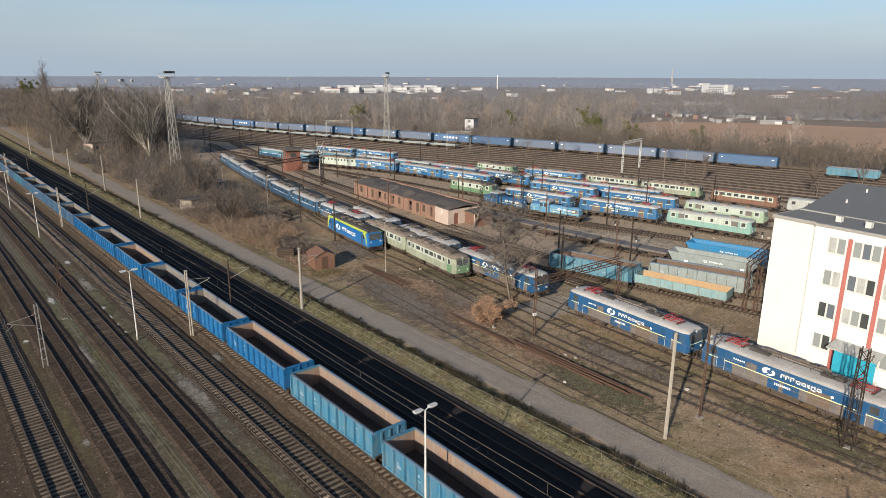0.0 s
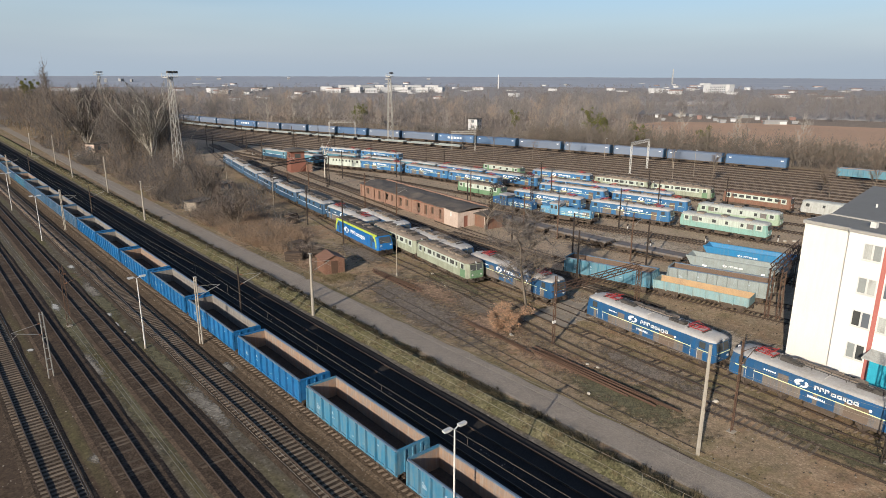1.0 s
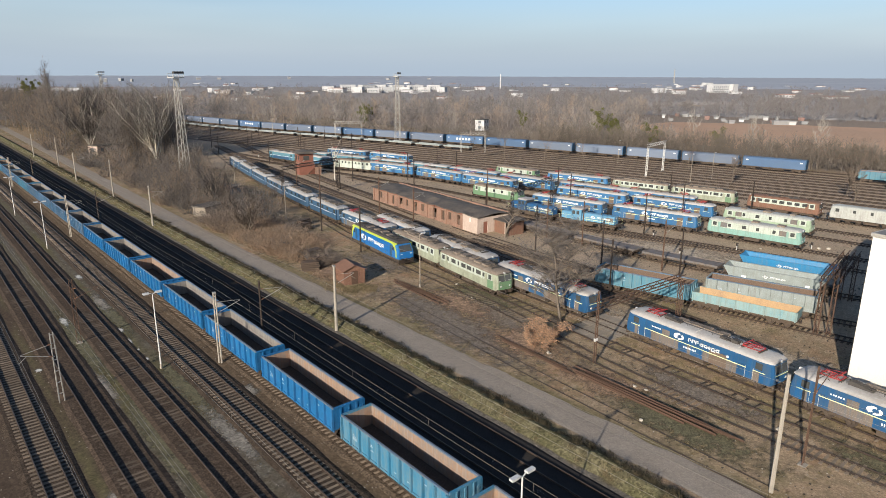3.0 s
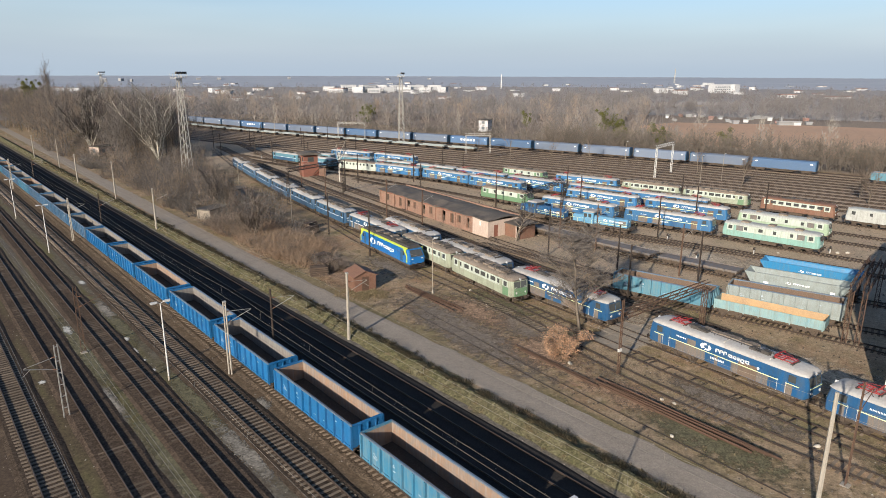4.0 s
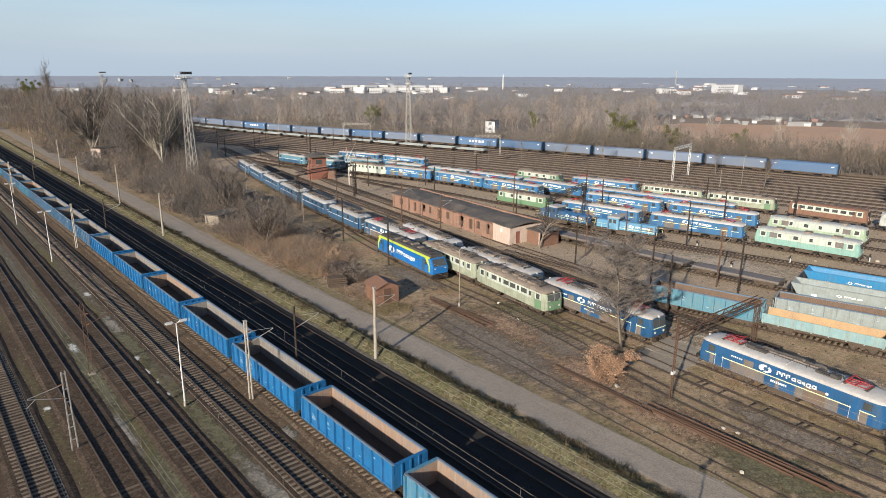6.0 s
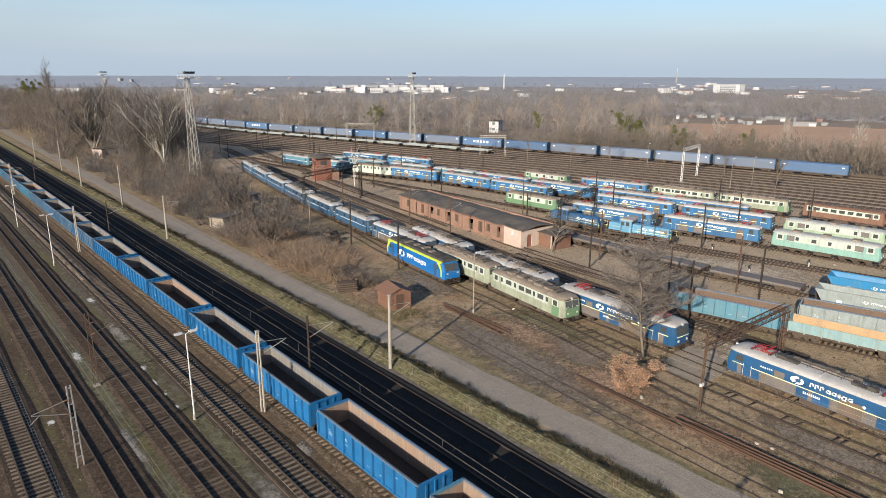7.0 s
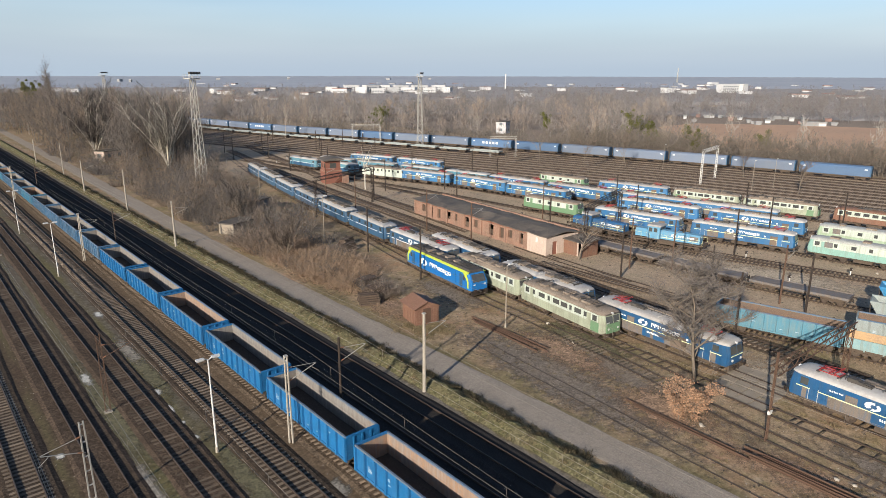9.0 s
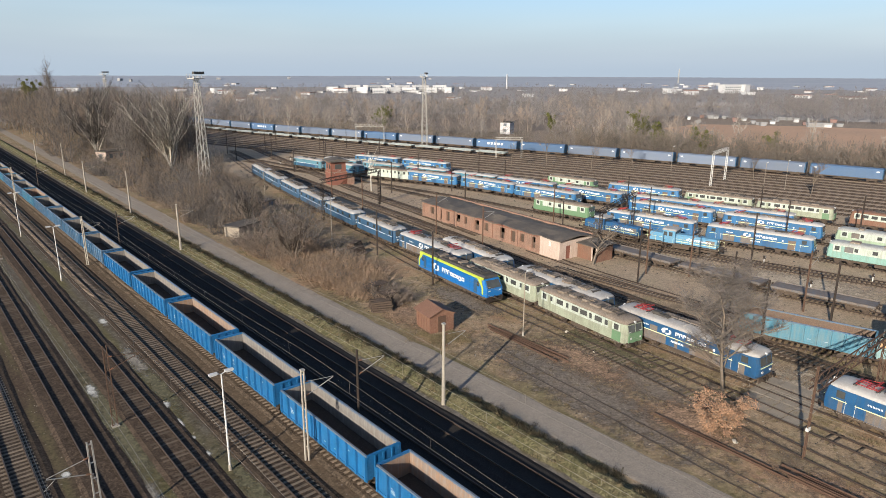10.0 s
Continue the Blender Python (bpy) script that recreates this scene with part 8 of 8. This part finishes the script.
ck.matrix_basis = pose(*bearing(885, 1100), 0)
one("shaft", "far_white", ck, lambda bm: beam(bm, (0, 0, 0), (0, 0, 27), 1.3, 0.9, 10))


def hazy_edge():
    """Glowing backdrop that paints hazy blue-grey distance far behind everything, thinning out upwards."""
    m = bpy.data.materials.new("hazy_distance")
    m.use_nodes = True
    nt = m.node_tree
    nt.nodes.remove(nt.nodes["Principled BSDF"])
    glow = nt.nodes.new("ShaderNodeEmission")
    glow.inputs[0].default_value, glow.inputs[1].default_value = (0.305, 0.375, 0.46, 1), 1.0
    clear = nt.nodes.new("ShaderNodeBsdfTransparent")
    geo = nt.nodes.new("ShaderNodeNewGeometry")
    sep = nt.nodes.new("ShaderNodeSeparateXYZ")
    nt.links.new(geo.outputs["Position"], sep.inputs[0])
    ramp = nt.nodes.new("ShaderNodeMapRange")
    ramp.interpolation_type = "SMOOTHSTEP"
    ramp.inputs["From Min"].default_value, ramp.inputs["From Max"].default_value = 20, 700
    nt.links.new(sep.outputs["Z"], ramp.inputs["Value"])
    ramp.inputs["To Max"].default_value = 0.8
    mp = nt.nodes.new("ShaderNodeMapping")
    mp.inputs["Scale"].default_value = (0.0006, 0.0006, 0.0045)
    nt.links.new(geo.outputs["Position"], mp.inputs[0])
    veil = nt.nodes.new("ShaderNodeTexNoise")
    veil.inputs["Scale"].default_value, veil.inputs["Detail"].default_value, veil.inputs["Roughness"].default_value = 0.8, 2, 0.45
    nt.links.new(mp.outputs[0], veil.inputs["Vector"])
    vr = nt.nodes.new("ShaderNodeMapRange")
    vr.interpolation_type = "SMOOTHSTEP"
    vr.inputs["From Min"].default_value, vr.inputs["From Max"].default_value, vr.inputs["To Min"].default_value, vr.inputs["To Max"].default_value = 0.3, 0.8, 0.25, 0.75
    nt.links.new(veil.outputs["Fac"], vr.inputs["Value"])
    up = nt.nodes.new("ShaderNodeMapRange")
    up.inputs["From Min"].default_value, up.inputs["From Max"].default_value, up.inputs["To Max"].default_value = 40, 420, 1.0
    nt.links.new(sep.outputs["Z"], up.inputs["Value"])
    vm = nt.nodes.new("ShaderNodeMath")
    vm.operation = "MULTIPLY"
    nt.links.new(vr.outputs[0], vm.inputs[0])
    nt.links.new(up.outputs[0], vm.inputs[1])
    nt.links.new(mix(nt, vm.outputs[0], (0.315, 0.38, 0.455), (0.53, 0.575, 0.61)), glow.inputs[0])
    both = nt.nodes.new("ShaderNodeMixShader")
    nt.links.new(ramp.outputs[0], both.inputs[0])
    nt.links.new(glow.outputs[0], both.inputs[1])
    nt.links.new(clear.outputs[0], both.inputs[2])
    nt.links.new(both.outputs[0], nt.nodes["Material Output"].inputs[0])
    M["haze"] = m
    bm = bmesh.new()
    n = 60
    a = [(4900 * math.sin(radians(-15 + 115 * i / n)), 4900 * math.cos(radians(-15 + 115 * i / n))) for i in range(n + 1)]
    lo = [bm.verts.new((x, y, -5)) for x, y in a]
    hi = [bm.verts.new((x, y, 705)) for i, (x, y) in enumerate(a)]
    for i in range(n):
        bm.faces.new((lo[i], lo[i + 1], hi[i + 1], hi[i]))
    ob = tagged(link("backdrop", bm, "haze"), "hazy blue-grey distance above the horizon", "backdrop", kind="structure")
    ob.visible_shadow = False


hazy_edge()


# ---- ground litter near the road and tracks ----
def leafy_bush():
    e = empty("leafy_bush", "bush with withered orange-brown leaves", "bush")
    r = random.Random(6)
    stems, tris, n = [], [], 0
    for i, (dx, dy, h) in enumerate(((0, 0, 3.8), (0.9, -0.4, 3.5), (-0.9, 0.5, 3.2), (0.3, 1.1, 3.4), (-0.5, -0.9, 3.0), (1.5, -0.9, 2.6), (-1.5, -0.3, 2.4))):
        v, f = limb_arrays(grow(61 + i, h, 0.05, 0.75, 4, 6, 0.02, 0.35, 0.35, 0.015), minr=0.012)
        v = np.array(v) + np.array((dx, dy, 0.0))
        stems.append(v)
        tris.append(np.array(f) + n)
        n += len(v)
    v = np.concatenate(stems)
    from_arrays("stem", v, np.concatenate(tris), ["bark"], e)
    vs, fs = [], []
    while len(fs) < 9500:
        p = Vector(v[r.randrange(len(v))])
        if noise.noise(p * 0.9) < -0.35 or p.z < 0.15:
            continue
        p += Vector((r.gauss(0, 0.1), r.gauss(0, 0.1), r.gauss(0, 0.1)))
        k = len(vs)
        vs += [p + Vector((r.uniform(-1, 1), r.uniform(-1, 1), r.uniform(-1, 1))) * 0.095 for _ in range(3)]
        fs.append((k, k + 1, k + 2))
    from_arrays("leaves", np.array([tuple(x) for x in vs]), np.array(fs), ["dead_leaves"], e)
    at(e, 50.4, 50.4)


leafy_bush()
verge = [(36.3 + R.gauss(0, 0.55), R.uniform(-20, 260), R.uniform(0.15, 0.42), R.uniform(0, 6.3), R.randrange(4)) for _ in range(1150)]
scatter("verge_grass", "pale dry grass on the verge", "grass", blade, verge, ["straw"], lift=lambda x, y: float(np.interp(x, [34.9, 35.6, 36.4, 36.8, 37.2, 37.8], [0, 0.14, 0.42, 0.5, 0.36, 0.1])))
# weeds coloured dark to help paint the shadow strip below the bank
dark = [(37.5 + R.gauss(0, 0.45), R.uniform(-20, 260), R.uniform(0.3, 0.75), R.uniform(0, 6.3), R.randrange(4)) for _ in range(1500)]
scatter("ditch_weeds", "tangled weeds along the road edge, darkened for the bank's shadow", "weeds", blade, dark, ["weed"], lift=lambda x, y: float(np.interp(x, [36.4, 36.8, 37.2, 37.8], [0.4, 0.5, 0.36, 0.0])))
tuft = [(R.uniform(42.5, 58), R.uniform(-5, 100), R.uniform(0.12, 0.3), R.uniform(0, 6.3), R.randrange(4)) for _ in range(1100)]
tuft += [(45.6 + R.gauss(0, 1.3), 81.2 + R.gauss(0, 1.9), R.uniform(0.3, 0.65), R.uniform(0, 6.3), R.randrange(4)) for _ in range(230)]
scatter("yard_grass", "tufts of dry grass in the yard", "grass", blade, [t for t in tuft if not (abs(t[0] - 46.6) < 2.1 and abs(t[1] - 83.2) < 2.3)], ["straw"])


def blot(name, label, category, x, y, rx, ry, mat, z, seed, kind="structure", rise=0.0, turn=0.0):
    """A low patch with a ragged outline."""
    bm = bmesh.new()
    n = 40
    c = bm.verts.new((0, 0, rise))
    ring = []
    for i in range(n):
        a = 2 * math.pi * i / n
        k = 1 + 0.35 * noise.noise((2.2 * math.cos(a), 2.2 * math.sin(a), seed)) + 0.12 * noise.noise((7 * math.cos(a), 7 * math.sin(a), seed))
        ring.append(bm.verts.new((rx * k * math.cos(a), ry * k * math.sin(a), 0)))
    for i in range(n):
        bm.faces.new((c, ring[i], ring[(i + 1) % n]))
    ob = tagged(link(name, bm, mat), label, category, kind=kind)
    ob.matrix_basis = pose(x, y, z, 0, 0, turn)
    return ob


blot("cinder_lot", "dark packed cinder lot beside the road", "ground", 46.4, 60.5, 6.0, 25, "cinder_soft", 0.012, 3.1, turn=-8)
blot("cinder_strip", "dark cinder strip along the disused track", "ground", 53.0, 60, 4.0, 24, "cinder_soft", 0.010, 5.3, turn=-6)
def timber_stack(x, y, rot, n, label):
    e = empty("sleeper_stack", label, "timber stack", "stacks of old sleepers")
    e.matrix_basis = pose(x, y, 0, 0, 0, rot)
    r = random.Random(n * 7 + 1)
    for lay in range(5):
        for i in range(n - lay):
            turn = pose(r.uniform(-0.1, 0.1), (i - (n - lay) / 2) * 0.3, 0.13 + 0.24 * lay, 0, 0, r.uniform(-5, 5))
            one("timber", "old_timber", e, lambda bm: cbox(bm, (0, 0, 0), (2.6, 0.26, 0.23), turn))


for x, y, rot, n in ((47.7, 94.3, 10, 10), (45.2, 92.3, -24, 9), (48.9, 98.2, 5, 10), (58.6, 119.2, 30, 8), (57.0, 116.0, 12, 7)):
    timber_stack(x, y, rot, n, "stack of old tarred railway sleepers")


def scrap_rails():
    e = empty("rail_bundle", "bundle of long rusty scrap rails on the ground", "scrap rails")
    e.matrix_basis = pose(47.9, 35.5, 0, 0, 0, -2)
    r = random.Random(2)
    for i in range(7):
        x, y, l, z = (i - 3) * 0.22 + r.uniform(-0.05, 0.05), r.uniform(-2, 2), r.uniform(12, 17), 0.1 + 0.12 * (i % 2)
        tilt = pose(x, y, z, 0, 0, r.uniform(-1.5, 1.5))
        one("scrap_rail", "steel_rust", e, lambda bm: [cbox(bm, (0, 0, 0), (0.13, l, 0.05), tilt), cbox(bm, (0, 0, 0.09), (0.06, l, 0.14), tilt)])


scrap_rails()


def scrap_pair(x, y, rot, n, l0, label):
    e = empty("rail_bundle", label, "scrap rails")
    e.matrix_basis = pose(x, y, 0, 0, 0, rot)
    r = random.Random(n)
    for i in range(n):
        l = r.uniform(l0 * 0.7, l0)
        tilt = pose((i - n / 2) * 0.4 + r.uniform(-0.1, 0.1), r.uniform(-1, 1), 0.05, 0, 0, r.uniform(-2, 2))
        one("scrap_rail", "steel_rust", e, lambda bm: [cbox(bm, (0, 0, 0), (0.13, l, 0.05), tilt), cbox(bm, (0, 0, 0.09), (0.06, l, 0.14), tilt)])


scrap_pair(51.4, 73.0, -3, 4, 14, "loose rusty rails lying beside the siding")
scrap_pair(48.0, 49.5, -2, 2, 11, "loose rusty rails half buried in soil")


def crossing():
    """Worn concrete slabs laid between the rails as a yard crossing."""
    e = empty("track_crossing", "worn pale concrete slabs of a yard crossing", "track crossing")
    r = random.Random(3)
    for i in range(5):
        for j in range(4):
            x, y = 56.6 + 1.5 * i, 46.6 + 1.45 * j
            m = pose(x + 0.12 * j, y, 0.05 + r.uniform(-0.015, 0.015), 0, 0, -6 + r.uniform(-1.5, 1.5))
            one("slab", "slab", e, lambda bm: box(bm, -0.7, -0.68, -0.1, 0.7, 0.68, 0.04, m))


crossing()
blot("sand_strip", "pale sandy wheel track beside the siding", "ground", 66.4, 37, 5.5, 30, "sand_soft", 0.012, 8.8, turn=4)
blot("sand_strip", "pale sandy patch between the rear tracks", "ground", 97, 62, 6.5, 19, "sand_soft", 0.012, 2.8, turn=12)
rough_weeds = [(A.x(y) - 2.3 + R.gauss(0, 0.35), y, R.uniform(0.2, 0.5), R.uniform(0, 6.3), R.randrange(4)) for y in (R.uniform(5, 75) for _ in range(170))]
scatter("track_weeds", "brown withered weeds along the storage track", "weeds", blade, rough_weeds, ["straw"])


def dwarf_signal(label):
    e = empty("dwarf_signal", label, "signal", "dwarf signals")
    one("post", "white_metal", e, lambda bm: beam(bm, (0, 0, 0), (0, 0, 0.7), 0.09, n=8))
    one("head", "steel_dark", e, lambda bm: box(bm, -0.18, -0.14, 0.7, 0.18, 0.14, 1.15))
    one("lens", "lamp_head", e, lambda bm: disc(bm, (-0.02, -0.15, 0.95), 0.09, (0, 1, 0), 0.03, 10))
    return e


stand(dwarf_signal("small white dwarf signal beside a track"), [(106.5, 55.5), (117.0, 47.5), (104, 70), (96, 60), (88, 128), (101, 176), (109, 186), (98, 224), (106, 232), (128, 176)])
for i, (x, y, s) in enumerate(((49.3, 48.2, 0.32), (50.0, 36.8, 0.2), (49.8, 37.9, 0.22), (44.8, 34.0, 0.2), (52.4, 25.5, 0.3), (57.2, 72.0, 0.25), (55.0, 66.5, 0.2), (110, 53, 0.3), (117.5, 46.5, 0.45), (119, 45.5, 0.35))):
    bm = bmesh.new()
    bmesh.ops.create_icosphere(bm, subdivisions=1, radius=s)
    for v in bm.verts:
        v.co *= 0.85 + 0.7 * noise.noise(v.co * 4 + Vector((i * 3, 0, 0)))
        v.co.z = v.co.z * 0.7 + s * 0.4
    st = tagged(link("rubble_stone", bm, "stone"), "pale lump of concrete rubble on the soil", "stone", "rubble")
    st.matrix_basis = pose(x, y, 0)


def litter(name, label, spots, size, mat):
    """Small stones and scraps scattered on the ground, in one mesh."""
    r = random.Random(len(spots))
    vs, fs = [], []
    for x, y in spots:
        s = size * r.uniform(0.5, 1.6)
        k = len(vs)
        a = r.uniform(0, 6.3)
        vs += [(x + s * math.cos(a + i * 2.09) * r.uniform(0.6, 1.3), y + s * math.sin(a + i * 2.09) * r.uniform(0.6, 1.3), 0) for i in range(3)] + [(x, y, s * r.uniform(0.4, 1.0))]
        fs += [(k, k + 1, k + 3), (k + 1, k + 2, k + 3), (k + 2, k, k + 3)]
    tagged(from_arrays(name, np.array(vs), np.array(fs), [mat]), label, "rubble", kind="stuff")


M["litter_pale"] = material("pale_rubble", (0.3, 0.26, 0.21), 0.95, second=(0.2, 0.17, 0.135), scale=2, fine=10, per_island=0.4)
M["litter_dark"] = material("dark_clods", (0.075, 0.06, 0.045), 0.95, second=(0.05, 0.04, 0.03), scale=2, fine=10, per_island=0.4)
for i, (x, y, rx, ry, mm) in enumerate(((12.75, 81.0, 0.45, 0.5, "powder"), (13.0, 78.4, 0.4, 0.5, "powder"), (12.5, 75.2, 0.3, 0.4, "powder"), (16.0, 84.5, 0.5, 0.9, "powder"), (15.9, 80.5, 0.3, 1.0, "powder"), (15.9, 77.5, 0.3, 0.5, "powder"),
                                        (15.9, 74.4, 0.4, 0.7, "powder"), (6.8, 78.6, 0.4, 0.6, "powder"), (7.2, 52.0, 0.8, 1.2, "grey_soft"), (21.3, 61.0, 1.0, 1.8, "grey_soft"), (13.1, 118, 0.6, 1.4, "powder"), (17.0, 110, 0.6, 1.6, "powder"),
                                        (11.6, 92, 0.5, 2.0, "powder"), (16.6, 96, 0.9, 5.0, "grey_soft"), (10.9, 70, 0.9, 5.0, "grey_soft"), (16.9, 55, 0.9, 7, "grey_soft"))):
    blot("powder_spill", "thin smudge of white powder between the tracks" if mm == "powder" else "pale grey dust between the tracks", "spill", x, y, rx * 1.25, ry * 1.25, mm, 0.03, 40 + i, kind="stuff")
for i, (x, y, rx, ry, mm, label) in enumerate(((11.6, 84, 1.4, 16, "moss_soft", "green moss between the tracks"), (11.9, 58, 1.3, 14, "moss_soft", "green moss between the tracks"), (16.8, 66, 1.2, 12, "moss_soft", "green moss between the tracks"),
                                               (16.6, 90, 1.2, 12, "moss_soft", "green moss between the tracks"), (57.2, 66, 2.6, 9, "moss_soft", "olive moss along the storage track"), (47.2, 32, 3.5, 11, "moss_soft", "olive moss along the storage track"),
                                               (52.2, 66.5, 3.0, 8, "leaf_soft", "rust-brown leaf litter on the soil"), (49.5, 52, 4.0, 6, "leaf_soft", "rust-brown leaf litter on the soil"), (48.5, 41, 2.6, 6, "leaf_soft", "rust-brown leaf litter on the soil"),
                                               (46.5, 88, 3.5, 6, "leaf_soft", "rust-brown leaf litter on the soil"), (48.0, 107, 6.5, 16, "leaf_soft", "rust-brown leaf litter under the brambles"), (47.5, 132, 5.0, 15, "leaf_soft", "rust-brown leaf litter under the brambles"), (53.5, 33, 2.5, 9, "cinder_soft", "dark trodden cinder along the siding"), (62.5, 48, 3.5, 4.5, "sand_soft", "pale dust of a yard crossing"), (74, 108, 3.0, 14, "sand_soft", "pale sandy soil along the brick shed"), (91, 75, 5, 16, "sand_soft", "pale sandy soil between the rear tracks"),
                                               (92, 128, 4.5, 20, "sand_soft", "pale sandy soil between the rear tracks"), (55.5, 88, 3.5, 9, "cinder_soft", "dark trodden cinder along the siding"), (53.0, 15, 2.6, 9, "moss_soft", "olive moss along the storage track"))):
    blot("ground_patch", label, "ground", x, y, rx * 1.25, ry * 1.25, mm, 0.016 + 0.0015 * i, 70 + i, kind="stuff", turn=0 if x < 30 else -5)
litter("pale_rubble", "pale bits of stone scattered over the yard", [(R.uniform(42.6, 75), R.uniform(-5, 130)) for _ in range(2600)], 0.07, "litter_pale")
litter("dark_clods", "dark clods and cinders scattered over the yard", [(R.uniform(42.6, 80), R.uniform(-5, 130)) for _ in range(3200)], 0.1, "litter_dark")
litter("rear_clods", "dark clods between the rear tracks", [(R.uniform(75, 200), R.uniform(25, 200)) for _ in range(4500)], 0.14, "litter_dark")
litter("track_gravel", "loose gravel between the main tracks", [(R.uniform(1, 35), 30 + 140 * R.random() ** 1.5) for _ in range(4500)], 0.06, "litter_pale")


# ---- sleepers, piece by piece ----
for line, y0, y1, parent, kind, (s0, s1), keep, z, clumps in SLEEPER_JOBS:
    r = random.Random(round(line.xs[0] * 100))
    me = sleeper_mesh(kind)
    rest, n, count = [], 0, 0
    for y, x, a in along(line, max(y0, -8), min(y1, 300), 0.6):
        if clumps and noise.noise((x * 0.1, y * 0.16, 5)) < 0.02:
            continue
        if r.random() > keep:
            continue
        zz = z - 0.05 + r.uniform(-0.02, 0.012) - (0.012 + 0.02 * r.random() if clumps else 0)
        if s0 <= y < s1 and count < 300:
            ob = new("sleeper", me)
            ob.parent = parent
            ob.matrix_basis = pose(x, y, zz, 0, 0, math.degrees(a) + r.uniform(-1.5, 1.5))
            count += 1
        else:
            c, s = math.cos(a), math.sin(a)
            rest.append((x, y, zz, c, s))
    if rest:
        bm_v, bm_f = [], []
        for x, y, zz, c, s in rest:
            k = len(bm_v)
            for dx, dy, dz in ((-1.25, -0.13, -0.1), (1.25, -0.13, -0.1), (1.25, 0.13, -0.1), (-1.25, 0.13, -0.1), (-1.25, -0.13, 0.08), (1.25, -0.13, 0.08), (1.25, 0.13, 0.08), (-1.25, 0.13, 0.08)):
                bm_v.append((x + dx * c - dy * s, y + dx * s + dy * c, zz + dz))
            bm_f += [(k + 4, k + 5, k + 6), (k + 4, k + 6, k + 7), (k, k + 1, k + 5), (k, k + 5, k + 4), (k + 1, k + 2, k + 6), (k + 1, k + 6, k + 5), (k + 2, k + 3, k + 7), (k + 2, k + 7, k + 6), (k + 3, k, k + 4), (k + 3, k + 4, k + 7)]
        ob = from_arrays("sleepers", np.array(bm_v), np.array(bm_f), ["sleeper_many" if kind == "sleeper" else "sleeper_dark"], parent)
        ob["kind"] = "stuff"
